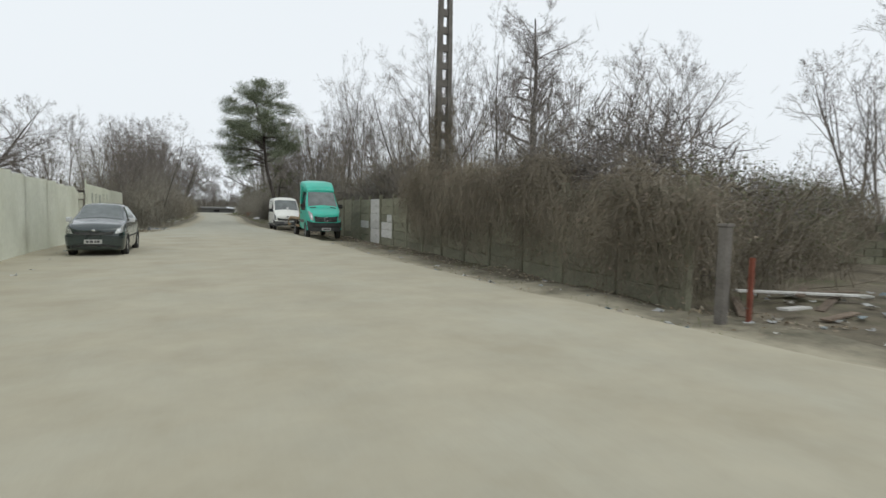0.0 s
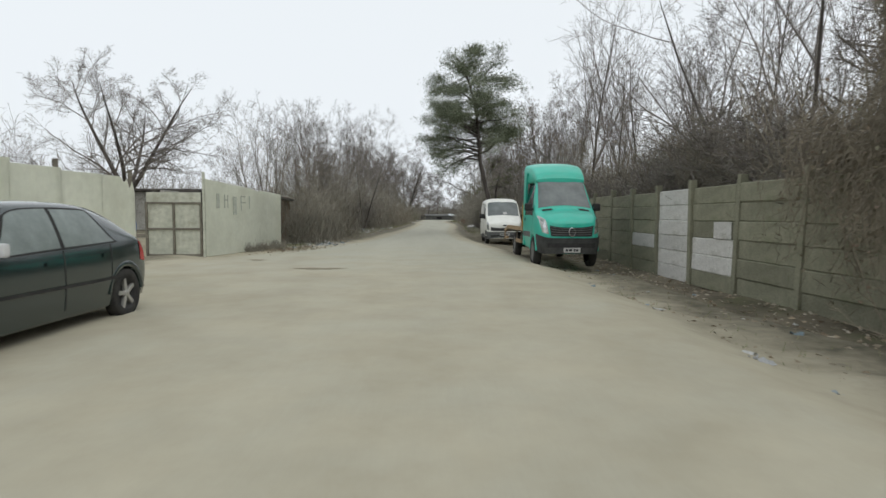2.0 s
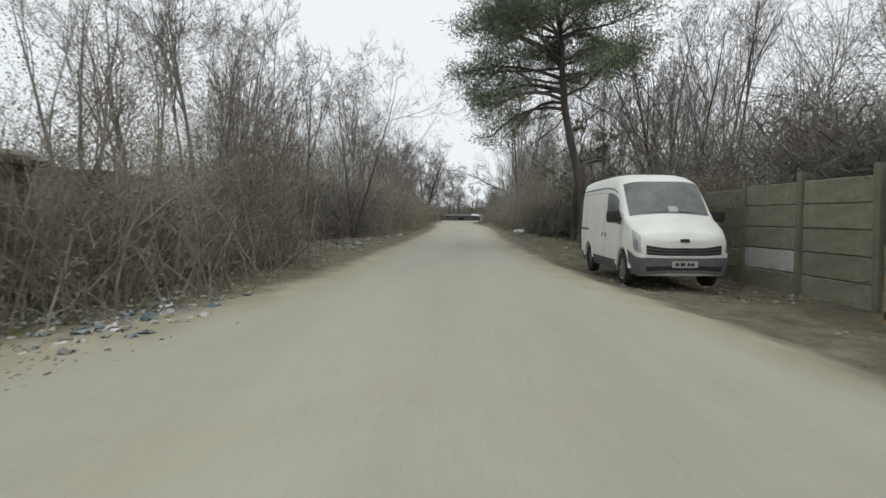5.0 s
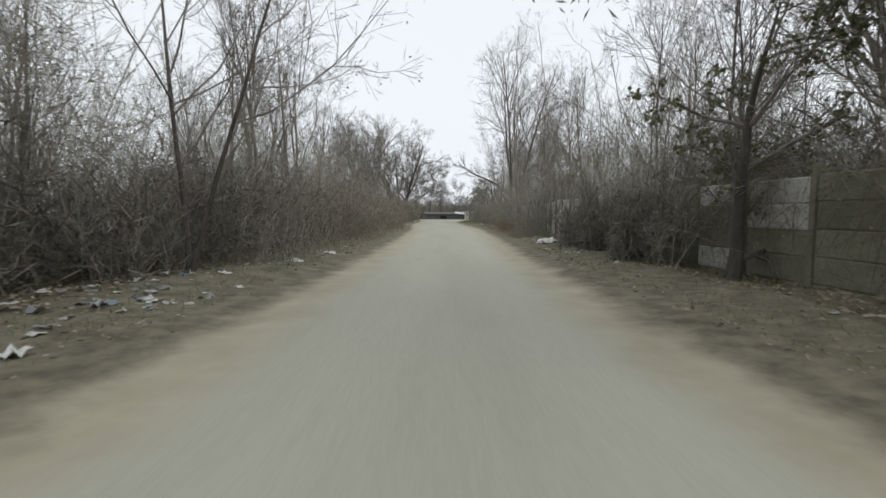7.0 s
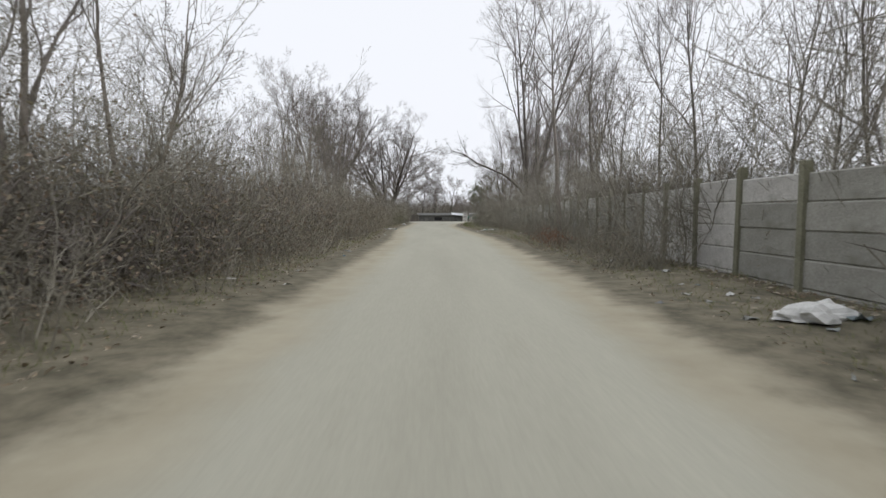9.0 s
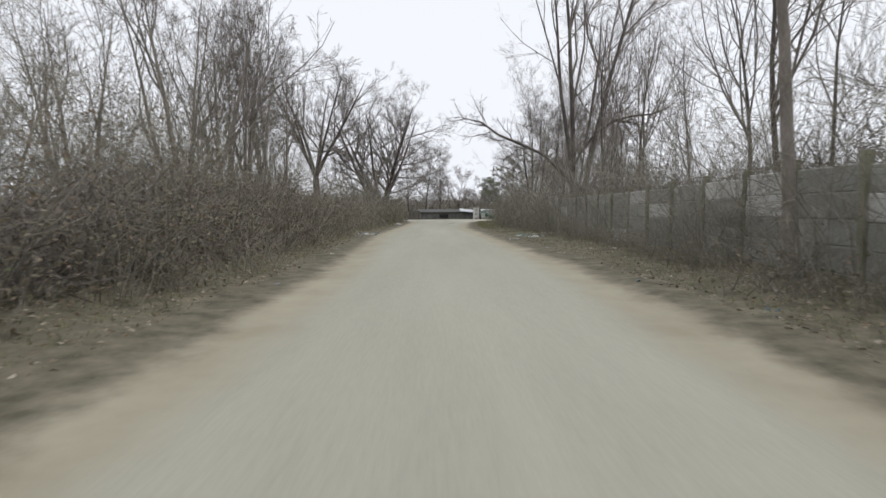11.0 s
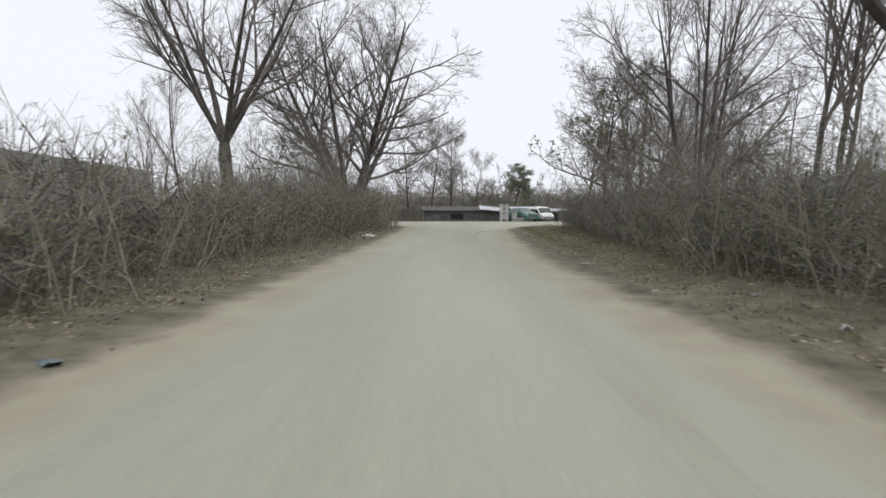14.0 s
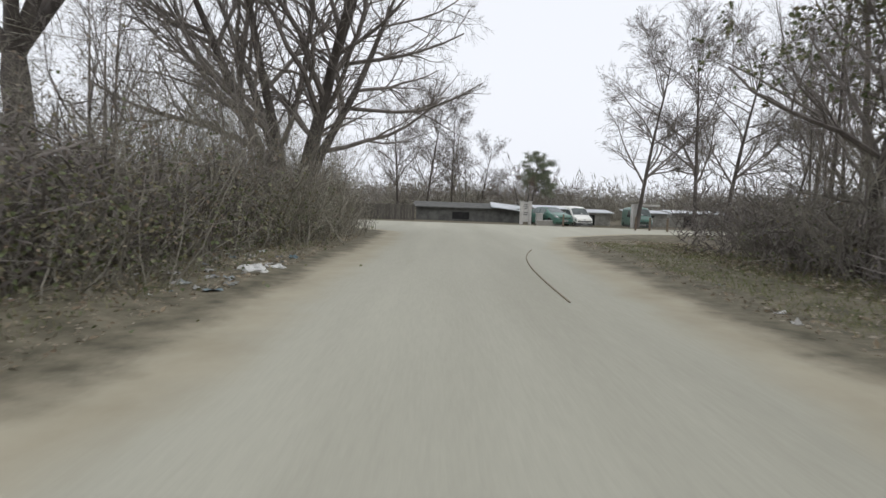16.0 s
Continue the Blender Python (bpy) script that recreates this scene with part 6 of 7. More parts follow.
    wiper(ob, -0.05, 0.90, 1.49, -0.66, 0.95, 1.46)
    # roof deflector
    sp = Shell([
        (1.42, [(0.74, 2.06), (0.765, 2.08), (0.765, 2.10), (0.72, 2.125), (0.4, 2.15), (0, 2.16)]),
        (1.60, [(0.775, 2.06), (0.80, 2.12), (0.80, 2.20), (0.75, 2.27), (0.44, 2.31), (0, 2.32)]),
        (2.05, [(0.83, 2.08), (0.865, 2.18), (0.865, 2.33), (0.80, 2.45), (0.46, 2.50), (0, 2.51)]),
        (2.60, [(0.91, 2.06), (0.955, 2.22), (0.955, 2.42), (0.88, 2.54), (0.5, 2.60), (0, 2.61)]),
        (2.66, [(0.88, 2.08), (0.925, 2.22), (0.925, 2.40), (0.85, 2.51), (0.48, 2.57), (0, 2.58)])])
    part("roof_deflector", sp.body(), M_TEAL, ob, "teal roof wind deflector")
    for s in (1, -1):
        fair = bmesh.new()
        rows = []
        for z, y0 in ((0.46, 2.46), (0.9, 2.44), (1.4, 2.40), (1.85, 2.36), (2.15, 2.28), (2.32, 2.16)):
            x1 = 0.97 - 0.02 * max(z - 1.2, 0)
            rows.append([fair.verts.new((s * x, y, z)) for x, y in ((x1 - 0.08, y0 + 0.02), (x1 - 0.015, y0), (x1, y0 + 0.05), (x1, 2.68), (x1 - 0.09, 2.70))])
        for p, q in zip(rows, rows[1:]):
            for i in range(5):
                fair.faces.new((p[i], p[(i + 1) % 5], q[(i + 1) % 5], q[i]))
        fair.faces.new(rows[0])
        fair.faces.new(rows[-1])
        bmesh.ops.recalc_face_normals(fair, faces=fair.faces[:])
        part("side_fairing", fair, M_TEAL, ob, "teal panel behind the cab door")
        part("roof_drip_rail", sh.patch(7.9, 10.0, 3.93, 4.0, 0.014, 10, 1, s), M_TEAL, ob)
        part("quarter_pane", sh.patch(6.72, 7.35, 3.05, 3.34, 0.008, 4, 3, s, s0b=7.0, s1b=7.36), M_PLASTIC, ob, "black quarter pane")
    # bed
    part("chassis_rail", boxes((0.42, 4.2, 0.62, 0.09, 4.1, 0.16, 0.01)), M_PLASTIC, ob)
    part("chassis_rail", boxes((-0.42, 4.2, 0.62, 0.09, 4.1, 0.16, 0.01)), M_PLASTIC, ob)
    part("deck", boxes((0, 4.35, 0.86, 1.92, 3.3, 0.05, 0.008)), M_DECK, ob, "bare steel deck")
    for s in (1, -1):
        part("side_rail", boxes((s * 0.985, 4.35, 0.875, 0.07, 3.3, 0.11, 0.012)), M_RAIL, ob, "ochre-brown side rail")
        part("tail_rail", boxes((s * 0.985, 6.42, 0.80, 0.07, 0.95, 0.10, 0.012, 0, -9)), M_RAIL, ob)
        part("tail_lower_rail", boxes((s * 0.985, 6.42, 0.52, 0.06, 0.95, 0.08, 0.01, 0, -3)), M_RAIL, ob)
        part("side_guard", boxes((s * 0.95, 3.6, 0.52, 0.05, 1.1, 0.10, 0.01)), M_RAIL, ob)
        for y in (3.15, 4.05):
            part("guard_bracket", boxes((s * 0.94, y, 0.68, 0.04, 0.05, 0.30, 0.006)), M_STEEL, ob)
        part("mudguard", boxes((s * 0.84, 4.62, 0.78, 0.26, 0.9, 0.03, 0.01)), M_PLASTIC, ob)
        part("headboard_brace", boxes((s * 0.93, 2.92, 1.18, 0.07, 0.09, 0.72, 0.012, 0, 16)), M_ORANGE, ob, "ochre slanted brace")
    part("headboard", boxes((0, 2.80, 1.12, 1.8, 0.06, 0.5, 0.012)), M_ORANGE, ob, "ochre headboard")
    part("tail_deck", boxes((0, 6.42, 0.80, 1.90, 0.95, 0.04, 0.008, 0, -9)), M_DECK, ob)
    part("tail_post", boxes((0.985, 6.86, 0.60, 0.06, 0.06, 0.34, 0.008)), M_RAIL, ob)
    part("tail_post", boxes((-0.985, 6.86, 0.60, 0.06, 0.06, 0.34, 0.008)), M_RAIL, ob)
    part("rear_axle", boxes((0, 4.62, 0.35, 1.5, 0.12, 0.12, 0.03)), M_PLASTIC, ob)
    return ob


def panel_van(at, rz, label="white panel van with a raised roof and grey lower trim", mat=None, size=(0.92, 0.95, 1.06)):
    ob = thing("panel_van", at, label, "van", rz=rz)
    ob.scale = size
    mat = mat or M_WHITE
    lo = [(0.90, 0.24), (0.955, 0.44), (0.975, 0.80)]
    sh = Shell([
        (0.00, [(0.30, 0.32), (0.36, 0.44), (0.38, 0.60), (0.36, 0.78), (0.28, 0.86), (0, 0.885)]),
        (0.03, [(0.60, 0.29), (0.66, 0.43), (0.69, 0.61), (0.66, 0.82), (0.54, 0.91), (0, 0.945)]),
        (0.10, [(0.80, 0.26), (0.86, 0.42), (0.89, 0.62), (0.85, 0.87), (0.71, 0.99), (0, 1.04)]),
        (0.34, [(0.88, 0.28), (0.93, 0.46), (0.955, 0.72), (0.92, 0.98), (0.80, 1.10), (0, 1.16)]),
        (0.60, [*lo, (0.94, 1.06), (0.85, 1.20), (0, 1.26)]),
        (0.78, [*lo, (0.95, 1.10), (0.86, 1.28), (0, 1.34)]),
        (1.10, [*lo, (0.955, 1.13), (0.85, 1.62), (0, 1.68)]),
        (1.40, [*lo, (0.955, 1.14), (0.83, 1.90), (0, 1.98)]),
        (1.80, [*lo, (0.955, 1.14), (0.84, 2.02), (0, 2.13)]),
        (2.50, [*lo, (0.955, 1.14), (0.845, 2.06), (0, 2.18)]),
        (3.00, [*lo, (0.955, 1.14), (0.845, 2.06), (0, 2.18)]),
        (3.50, [*lo, (0.955, 1.14), (0.845, 2.06), (0, 2.175)]),
        (4.00, [*lo, (0.955, 1.14), (0.84, 2.055), (0, 2.17)]),
        (4.50, [*lo, (0.955, 1.14), (0.83, 2.04), (0, 2.15)]),
        (4.62, [(0.88, 0.28), (0.93, 0.46), (0.95, 0.80), (0.93, 1.14), (0.80, 1.99), (0, 2.09)])])
    arches = ((0.86, 0.32, 0.44), (3.72, 0.32, 0.43))
    part("body", sh.body(arches), mat, ob)
    part("windscreen", sh.across(5.08, 6.95, 4.06), M_GLASS, ob, "wide dusty windscreen")
    for s in (1, -1):
        part("side_window", sh.patch(5.55, 8.40, 3.06, 3.66, side=s, s0b=6.55), M_GLASS, ob, "grey cab window")
        for a, b in ((6.72, 10.56), (12.32, 13.95)):
            part("lower_trim", sh.patch(a, b, 0.05, 1.05, 0.01, 14, 4, s), M_PLASTIC_GREY, ob, "grey lower cladding")
        for a, w in ((5.4, 0.03), (8.6, 0.014), (12.0, 0.016)):
            part("door_gap", sh.patch(a, a + w, 0.9, 3.70, 0.003, 1, 8, s), M_PLASTIC_GREY, ob)
        part("door_track", sh.patch(11.4, 13.1, 2.62, 2.72, 0.012, 10, 1, s), M_PLASTIC, ob, "dark sliding-door track")
        part("gutter", sh.patch(7.0, 13.95, 3.74, 3.765, 0.014, 18, 1, s), M_PLASTIC_GREY, ob, "roof gutter")
        part("panel_seam", sh.patch(8.7, 13.8, 3.66, 3.668, 0.003, 18, 1, s), M_PLASTIC_GREY, ob)
        for a in (8.36, 8.72):
            part("door_handle", sh.patch(a, a + 0.07, 2.25, 2.55, 0.015, 2, 2, s), M_PLASTIC, ob)
        lamp = part("headlight", sh.patch(1.55, 2.45, 2.25, 3.50, 0.012, 8, 6, s, s0b=2.1, s1b=3.2), M_LAMP, ob, "tall clear headlight")
        part("reflector", sh.patch(1.85, 2.4, 2.55, 3.0, 0.016, 5, 5, s, s0b=2.0, s1b=2.6), M_CHROME, lamp)
        arch_lip(ob, s * 0.95, 0.86, 0.32, 0.40, mat, s, 0.16)
        arch_lip(ob, s * 0.962, 3.72, 0.32, 0.385, mat, s, 0.17)
        wheel(ob, s * 0.85, 0.86, 0.33, 0.205, s, M_STEELRIM, 7, True)
        wheel(ob, s * 0.82, 3.72, 0.33, 0.205, s, M_PLASTIC_GREY, 7)
        mirror_part(ob, s * 0.98, 1.02, 1.28, M_PLASTIC, s, 1.4)
    part("bumper", sh.nose(3.35, 0.0, 1.85, 0.025), M_PLASTIC_GREY, ob, "grey bumper")
    part("lower_intake", sh.nose(1.4, 0.5, 1.0, 0.03), M_PLASTIC, ob)
    part("grille", sh.nose(1.2, 2.15, 2.80, 0.012, 1.3), M_PLASTIC, ob, "black oval grille")
    for v in (2.32, 2.55):
        part("grille_bar", sh.nose(1.15, v, v + 0.06, 0.02, nv=1), M_PLASTIC_GREY, ob)
    part("badge_blank", boxes((0, -0.005, 0.88, 0.18, 0.03, 0.06, 0.012)), M_INK, ob, "plain dark oval badge")
    plate(ob, 0, -0.04, 0.47)
    part("paper", boxes((0.1, 0.86, 1.44, 0.2, 0.14, 0.003, 0, 0, 48)), M_PLATE, ob, "white paper under the windscreen")
    wiper(ob, 0.6, 0.82, 1.35, -0.1, 0.84, 1.40)
    wiper(ob, -0.05, 0.82, 1.38, -0.7, 0.86, 1.36)
    return ob


hatchback("parked_hatchback", (-2.52, 15.25, -0.02), "dusty black-green hatchback parked by the sheet fence", M_BLACKGREEN, rz=0, size=(0.76, 0.85, 0.95),
          mirror_mat=material("silver_mirror", (0.52, 0.53, 0.53), (0.60, 0.60, 0.60), 5, 0.3, 0.0))
flatbed_truck((5.36, 25.25, -0.16), 0)
panel_van((5.2, 37.0, -0.17), -1)
hatchback("blue_hatchback", (-16.0, 34.7, ground_z(-16, 34.7)), "blue hatchback parked in the yard", M_BLUE, rz=-75)
hatchback("dark_hatchback", (-19.5, 39.0, ground_z(-19, 40)), "dark hatchback parked behind in the yard", M_BLACKGREEN, rz=-20)


# ---- the end of the lane: barn, gate pillars, yard beyond ----
barn = thing("long_barn", (3.4, 152.6, -0.3), "long low dark barn beyond the junction", "barn")
part("wall", boxes((0, 0, 0.65, 8.6, 0.3, 1.5)), M_BARN, barn, "dark tarred wall")
part("roof", boxes((0, 1.4, 1.60, 9.2, 3.6, 0.10, 0.01, 0, 7)), M_BARN, barn, "dark sagging roof")
part("rear_wall", boxes((0, 3, 0.9, 8.6, 0.3, 1.6)), M_BARN, barn)
part("zinc_roof_end", boxes((3.2, 0.3, 1.62, 2.6, 2.0, 0.05, 0.01, 0, 12, 6)), M_ROOF_PALE, barn, "pale zinc sheet over the barn's end")
# dark plate on the wall, painted as the shade of an opening
part("opening", boxes((-0.6, -0.17, 0.75, 1.4, 0.05, 0.6, 0.01)), M_DARK, barn, "dark panel painted as the shade of an opening")
bank = thing("board_fence", (-6.5, 150.5, -0.2), "dark weathered board fence beside the barn", "fence")
for i in range(48):
    part("board", boxes((-5.6 + i * 0.235, 0, 0.7 + 0.05 * math.sin(i * 2.3), 0.22, 0.03, 1.45, 0.004)), M_BOARD, bank)
for z in (0.3, 1.1):
    part("fence_rail", boxes((0, 0.05, z, 11.3, 0.06, 0.08, 0.005)), M_BOARD, bank)
for i, x in enumerate((7.3, 7.95)):
    p = thing("gate_pillar", (x, 149.1, -0.1), "pale whitewashed gate pillar", "pillar", "gate pillars")
    part("shaft", boxes((0, 0, 0.85, 0.22, 0.3, 1.9, 0.02)), M_CONC_PALE, p)
    part("cap", boxes((0, 0, 1.84, 0.32, 0.4, 0.08, 0.02)), M_CONC_PALE, p)
p = thing("gate_pillar", (16.0, 149.0, -0.1), "broad pale stone gate pillar", "pillar", "gate pillars")
part("shaft", boxes((0, 0, 0.85, 0.5, 0.5, 1.9, 0.02)), M_CONC_PALE, p)
part("beam", boxes((0.75, 0, 1.86, 2.0, 0.45, 0.14, 0.02)), M_CONC_PALE, p)
for x, y, w, h in ((10.4, 152, 3.2, 1.5), (14.3, 154, 2.4, 1.3), (19.5, 156, 3.4, 1.4), (25, 158, 5, 1.5)):
    s = thing("yard_hut", (x, y, -0.2), "small low hut with a pale metal roof", "hut", "yard huts")
    part("wall", boxes((0, 0, h / 2, w, 1.8, h, 0.01)), M_PLASTER, s)
    part("roof", boxes((0, -0.1, h + 0.08, w + 0.4, 2.4, 0.08, 0.01, 0, 6)), M_ROOF_PALE, s)
    # dark plate painted as the shade inside the hut's doorway
    part("doorway", boxes((-w * 0.2, -0.92, h * 0.42, 0.7, 0.06, h * 0.8)), M_DARK, s)
hatchback("green_hatchback", (10.5, 148.2, -0.05), "small dark green car parked in the far yard", M_GREEN, rz=24)
panel_van((12.3, 149.4, -0.2), 14, "small pale van parked in the far yard", M_WHITE, (0.8, 0.8, 0.8))
panel_van((17.3, 150.6, -0.2), -8, "dark green van parked behind the stone gate pillar", M_GREEN, (0.85, 0.9, 0.85))
panel = thing("notice_board", (7.62, 149.0, -0.1), "tall weathered pale board with unreadable dark marks between the pillars", "sign")
part("board", boxes((0, 0, 1.05, 0.40, 0.04, 1.5, 0.006)), M_CONC_PALE, panel)
for z, w in ((1.6, 0.26), (1.45, 0.30), (1.3, 0.22), (1.0, 0.28), (0.85, 0.24)):
    part("mark", boxes((0, -0.024, z, w, 0.006, 0.05)), M_INK, panel, "plain dark bar")
crate = thing("white_box", (8.7, 149.2, -0.1), "white metal box standing beside the gate", "box")
part("body", boxes((0, 0, 0.55, 0.5, 0.4, 0.8, 0.03)), M_CONC_PALE, crate)
part("lid", boxes((0, 0, 0.97, 0.56, 0.46, 0.05, 0.015)), M_CONC_PALE, crate)
kerb_wall = thing("low_wall", (9.3, 148.4, -0.1), "low pale rendered wall beside the gate", "wall")
part("wall", boxes((0, 0, 0.2, 1.9, 0.2, 0.5, 0.03)), M_PLASTER, kerb_wall)
part("coping", boxes((0, 0, 0.47, 2.0, 0.28, 0.05, 0.015)), M_CONC_PALE, kerb_wall)
for x, y in ((13.8, 143), (14.8, 143.2), (15.6, 142.4), (9.6, 145.2)):
    b = thing("fence_stake", (x, y, -0.05), "short weathered wooden stake", "stake", "stakes")
    part("stake", boxes((0, 0, 0.45, 0.1, 0.1, 1.0, 0.01)), M_PLANK, b)
make_tree("crooked_tree", (8.3, 154.6, 0), "small crooked tree with a few dark leaves", 61, height=4.2, radius=0.09, stems=2, fork=0.3, first=0.45, counts=(7, 5, 4, 2), min_r=0.006, leaf=900)

# ---- rubbish lot by the start ----
lot = thing("brick_pillar", (6.75, 5.0, ground_z(6.7, 5) - 0.05), "grey rendered pillar at the end of the overgrown fence", "pillar")
part("shaft", boxes((0, 0, 0.75, 0.14, 0.14, 1.5, 0.03)), M_POLE, lot)
part("cap", boxes((0, 0, 1.52, 0.17, 0.17, 0.05, 0.015)), M_POLE, lot)
rp = thing("rusty_post", (7.15, 4.85, ground_z(7.1, 4.8) - 0.05), "rusty red steel post", "post")
part("post", boxes((0, 0, 0.5, 0.06, 0.06, 1.05, 0.008)), M_RUST, rp)
rl = random.Random(3)
for i in range(9):
    x, y = rl.uniform(8.2, 12), rl.uniform(2.6, 6.4)
    pk = thing("old_plank", (x, y, ground_z(x, y) + 0.06 + 0.03 * (i % 3)), "weathered broken plank lying in the rubbish", "plank", "planks")
    pk.matrix_world = pose(x, y, ground_z(x, y) + 0.05 + 0.03 * (i % 3), rl.uniform(-3, 3), rl.uniform(-3, 3), rl.uniform(-40, 40))
    part("board", boxes((0, 0, 0, rl.uniform(1.2, 2.6), 0.14, 0.03, 0.004)), M_PLANK, pk)
for x, y, ln, turn in ((9.9, 5.7, 2.8, -16), (8.3, 4.9, 0.8, 8)):
    pk = thing("old_board", (x, y, 0), "long pale weathered board lying on the rubbish", "board", "boards")
    pk.matrix_world = pose(x, y, ground_z(x, y) + 0.16, rl.uniform(-3, 3), 2.5, turn)
    part("board", boxes((0, 0, 0, ln, 0.16, 0.035, 0.004)), M_CONC_PALE, pk)
pts = np.array([(x, y, ground_z(x, y) + 0.03) for x, y in zip(rb.uniform(7.4, 13, 55), rb.uniform(2.0, 6.5, 55))])
v, f = crumpled(0, pts, 0.10)
tagged(new("rubbish_heap", np_mesh("rubbish_heap", v, f, M_LITTER)), "heap of torn plastic and paper rubbish", "rubbish", kind="stuff")
lot_spots = [(8.3 + 0.62 * k + rb.uniform(-0.3, 0.3), 6.7 + 0.22 * k + rb.uniform(-0.3, 0.5)) for k in range(26)] + \
    [(9.0 + 0.75 * k + rb.uniform(-0.4, 0.4), 8.6 + 0.2 * k + rb.uniform(-0.5, 0.5)) for k in range(26)]
tagged(new("lot_brambles", np_mesh("lot_brambles", *scatter(bushes[:3], rows_for(lot_spots, 3, 0.85, 1.2)), M_VINE)),
       "dark tangled brambles closing the rubbish lot", "brambles", kind="stuff")
rs = np.random.default_rng(92)
dk = rs.uniform(0, 26, 9000)
da = np.stack([8.6 + 0.66 * dk + rs.normal(0, 0.6, 9000), 7.6 + 0.21 * dk + rs.uniform(-0.8, 1.6, 9000), rs.uniform(0, 2.1, 9000)], 1)
db = da + unit(rs.normal(size=(9000, 3)) + (0, 0, 0.4)) * rs.uniform(0.3, 0.9, (9000, 1))
tagged(new("bramble_stems", np_mesh("bramble_stems", *slivers(np.stack([da, (da + db) / 2, db], 1), np.full((9000, 3), 0.012), rs), M_TWIG)),
       "dark dead bramble stems behind the rubbish lot", "dead stems", kind="stuff")
ll = np.concatenate([np.stack([rb.normal(x, 0.5, 330), rb.normal(y, 0.5, 330), rb.uniform(0.1, 2.5, 330)], 1) for x, y in lot_spots])
tagged(new("bramble_leaves", np_mesh("bramble_leaves", *leaves(ll, 0.06, rb, 0.1, 0.7), M_IVY)), "dull withered leaves on the brambles", "leaves", kind="stuff")
# white rubbish bags at the verge
for x, y, r in ((-1.95, 117.6, 0.15), (-1.75, 118.2, 0.09), (-2.1, 97.3, 0.10), (5.3, 94.4, 0.11), (5.6, 92.2, 0.13), (5.25, 60.7, 0.26), (-2.04, 55.8, 0.13), (-2.43, 53.7, 0.12)):
    bag = thing("rubbish_bag", (x, y, ground_z(x, y) + 0.03), "torn white plastic bag lying on the verge", "bag", "rubbish bags")
    bm = bmesh.new()
    bmesh.ops.create_icosphere(bm, subdivisions=3, radius=1.0)
    for vv in bm.verts:
        c = vv.co
        k = 1 + 0.22 * math.sin(5 * c.x + 3 * c.y + x * 7) + 0.16 * math.sin(9 * c.y - 6 * c.z + y) + 0.1 * math.sin(15 * c.x + 11 * c.z)
        vv.co = Vector((c.x * k * r * 1.4, c.y * k * r * 0.9, max(c.z * k * r * 0.62, -0.02)))
    part("bag_body", bm, M_BAG, bag)
# turquoise plastic scrap on the verge
tarp = thing("plastic_scrap", (5.55, 94.9, ground_z(5.55, 94.9) + 0.03), "crumpled turquoise plastic sheet on the verge", "scrap")
part("sheet", np_mesh("sheet", *crumpled(0, [np.array((0.0, 0.0, 0.0)), np.array((0.25, 0.1, 0.02)), np.array((-0.2, 0.22, 0.01))], 0.12), M_TURQ), None, tarp)
rag = thing("red_rag", (7.75, 16.6, 2.45), "faded red cloth rag caught in the vines over the fence", "rag")
part("cloth", np_mesh("cloth", *crumpled(0, [np.array((0.0, 0.0, 0.0)), np.array((0.04, -0.08, 0.12)), np.array((-0.03, 0.05, -0.1))], 0.14), material("faded_red_cloth", (0.30, 0.03, 0.035), (0.42, 0.06, 0.06), 6, 0.9, 0.2)), None, rag)
# ruined brick wall behind the lot
ruin = thing("ruined_wall", (17, 9.5, 0), "broken grey block wall behind the rubbish lot", "wall", rz=-52)
for i in range(13):
    hgt = 1.4 + 0.6 * math.sin(i * 1.3) + (0.5 if i % 4 == 0 else 0)
    for k in range(int(hgt / 0.24)):
        part("block", boxes((-3 + i * 0.46 + (0.2 if k % 2 else 0), 0, 0.12 + k * 0.24, 0.44, 0.22, 0.225, 0.012)), M_CONC, ruin)


# ---- damp hollows and a tar seam on the lane ----
M_DAMP = material("damp_mud", (0.19, 0.16, 0.11), (0.29, 0.248, 0.175), 5, 0.8, 0.3)


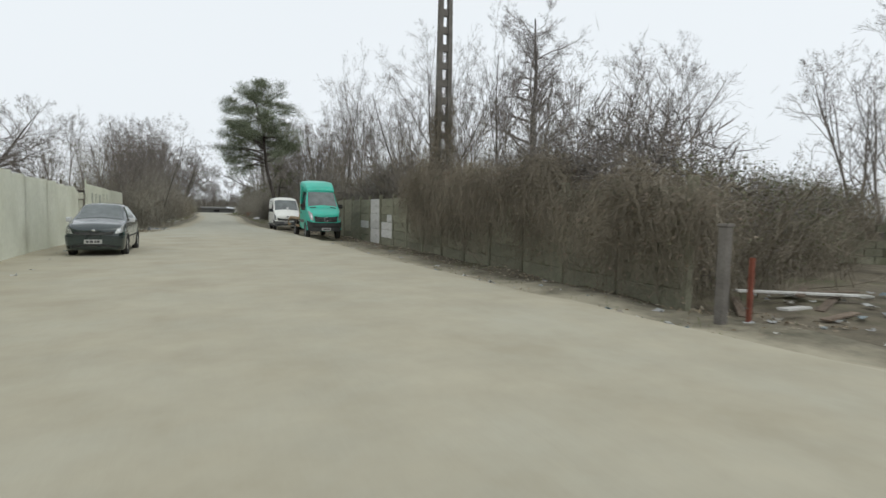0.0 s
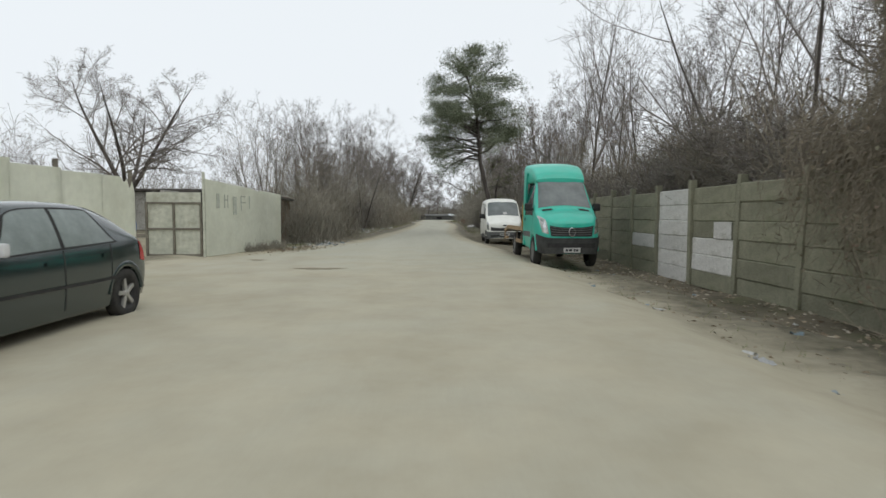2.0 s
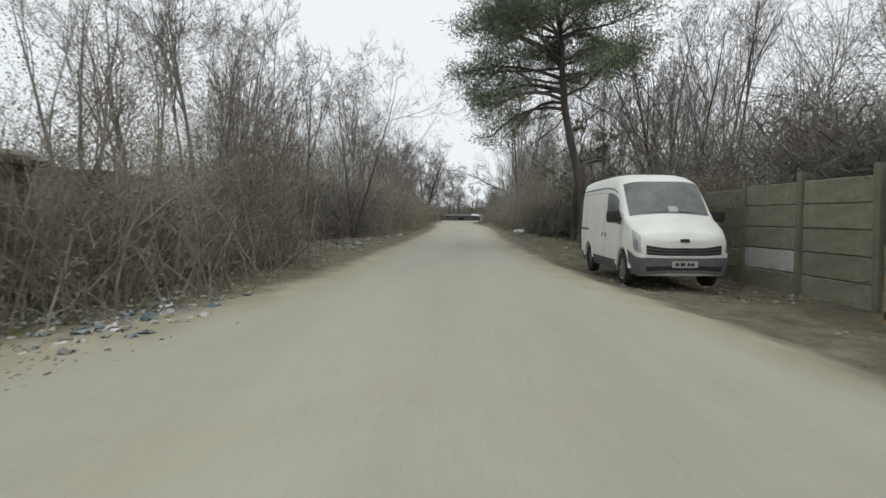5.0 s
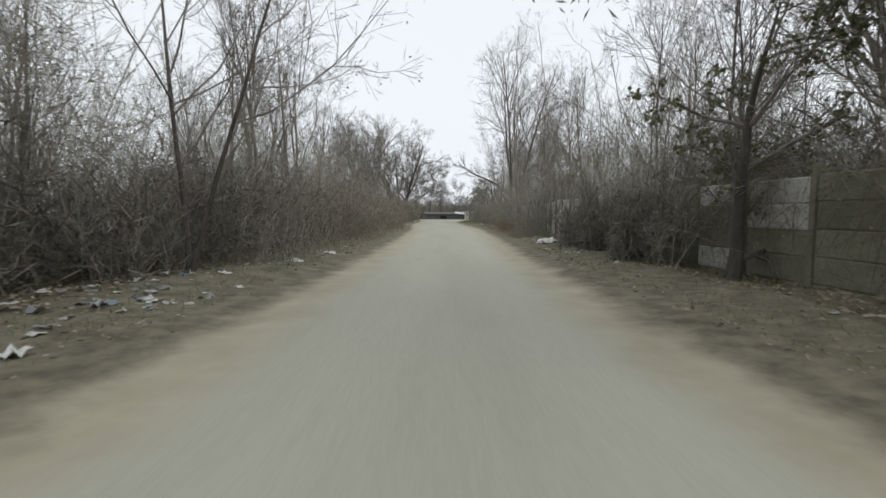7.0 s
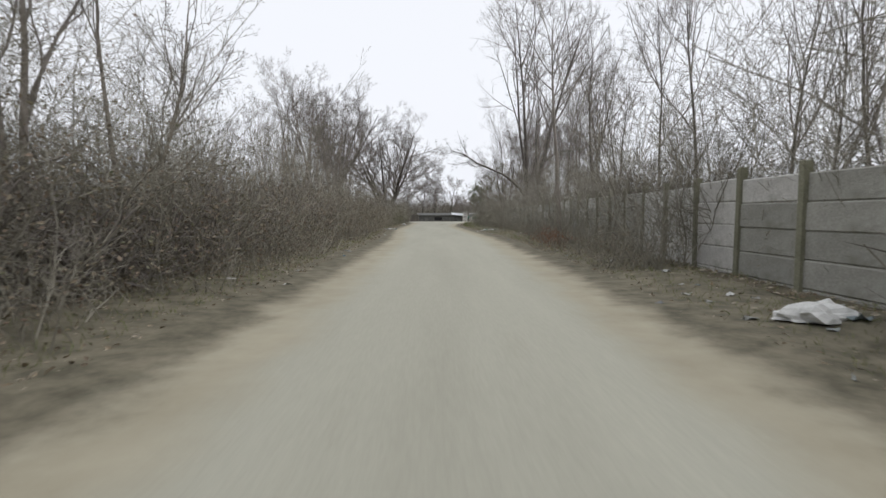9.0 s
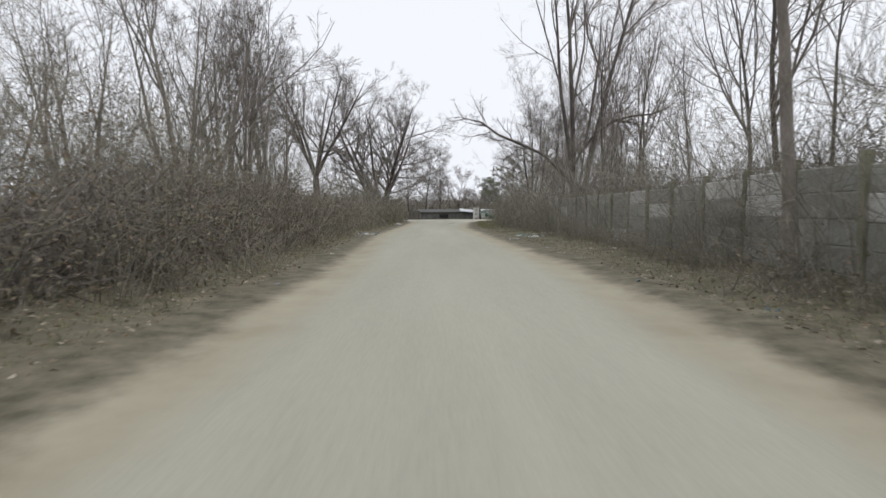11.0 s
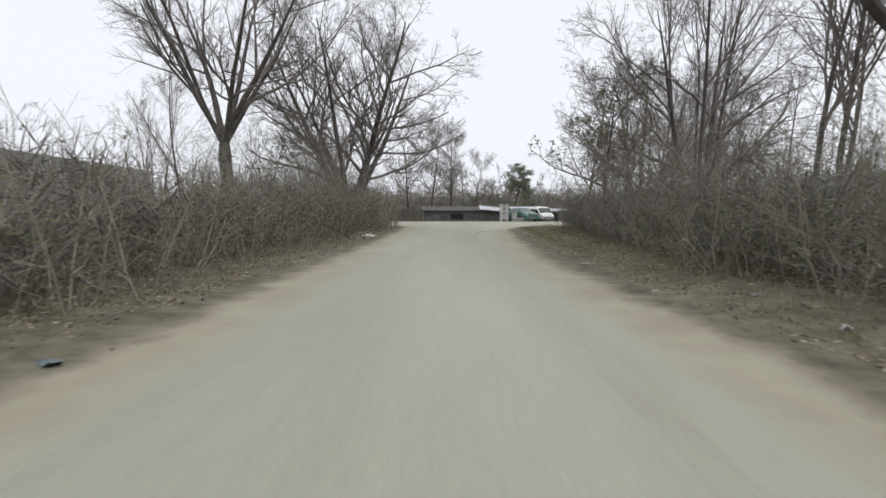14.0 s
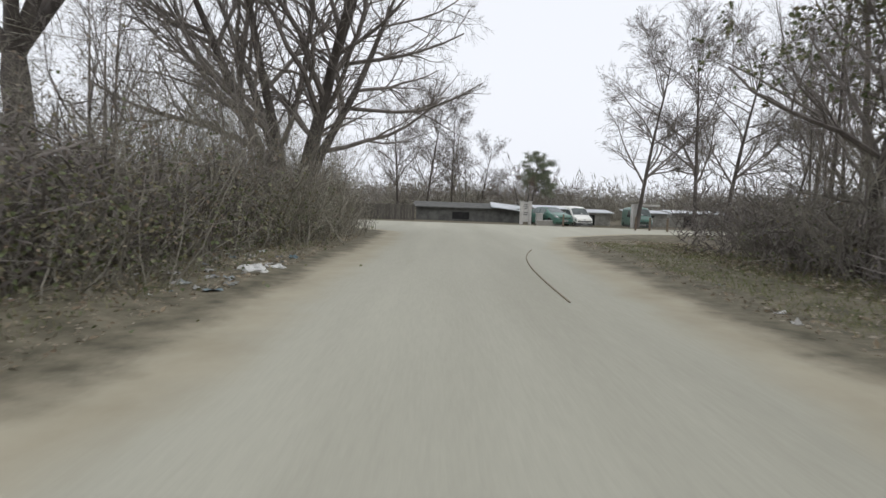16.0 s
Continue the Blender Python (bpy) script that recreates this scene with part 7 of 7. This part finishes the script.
def blot(cx, cy, rx, ry, seed):
    """A flat irregular patch that follows the lane."""
    n = 40
    vs = [(cx, cy, ground_z(cx, cy) + 0.052)]
    for i in range(n):
        a = 2 * math.pi * i / n
        k = 1 + 0.9 * wobble(math.cos(a) * 2, math.sin(a) * 2, 1.9, seed)
        x, y = cx + rx * k * math.cos(a), cy + ry * k * math.sin(a)
        vs.append((x, y, ground_z(x, y) + 0.046))
    fs = [(0, 1 + i, 1 + (i + 1) % n) for i in range(n)]
    return new("damp_hollow", np_mesh("damp_hollow", vs, fs, M_DAMP, True))


for i, (x, y, a, b) in enumerate(((-0.75, 23.4, 0.55, 0.13), (-2.85, 25.5, 0.2, 0.10))):
    tagged(blot(x, y, a, b, 3.0 + i), "dark damp hollow in the dust", "damp hollow", "damp hollows")
ts = np.linspace(0, 1, 14)
seam = np.stack([2.62 + 0.25 * ts + 0.75 * ts ** 3, 116.0 + 8.2 * ts, 0.040 + 0 * ts], 1)[None]
tagged(new("tar_seam", np_mesh("tar_seam", *tubes(seam, np.full((1, 14), 0.012), 6), M_DAMP)), "dark curved tar seam across the asphalt", "road seam")


# ---- rubbish tipped on the bare verge ----
heap = np.concatenate([np.stack([rb.normal(x, sx, n), rb.normal(y, sy, n)], 1) for x, y, sx, sy, n in (
    (-3.1, 47.6, 0.5, 0.8, 44), (-3.2, 43.4, 0.4, 0.6, 12), (-2.9, 44.8, 0.4, 0.6, 10), (-3.5, 51.0, 0.6, 1.2, 16), (-2.6, 53.6, 0.3, 0.8, 8), (-2.3, 56.4, 0.3, 1.2, 8),
    (5.5, 60.5, 0.4, 1.6, 14), (5.0, 55.0, 0.4, 2.2, 10),
    (-2.3, 117.4, 0.4, 1.0, 34), (-2.3, 97.6, 0.35, 0.9, 30), (5.9, 93.3, 0.4, 0.8, 26))])
heap = np.array([(x, y, ground_z(x, y) + 0.03) for x, y in heap])
tagged(new("tipped_rubbish", np_mesh("tipped_rubbish", *crumpled(0, heap, 0.085), M_LITTER)), "heap of pale crumpled rubbish tipped on the verge", "rubbish", kind="stuff")
# leaves drifted against the shed's corner
u = rb.normal(size=(9000, 2)) * (0.42, 1.1)
drift = np.array([(-3.2 + a + 0.17 * b, 30.0 + b, ground_z(-3.2 + a + 0.17 * b, 30.0 + b) + 0.015) for a, b in u])
tagged(new("leaf_drift", np_mesh("leaf_drift", *leaves(drift, 0.075, rb, 0.85), M_WITHER)), "dark brown leaves drifted at the corner of the shed", "leaves", kind="stuff")
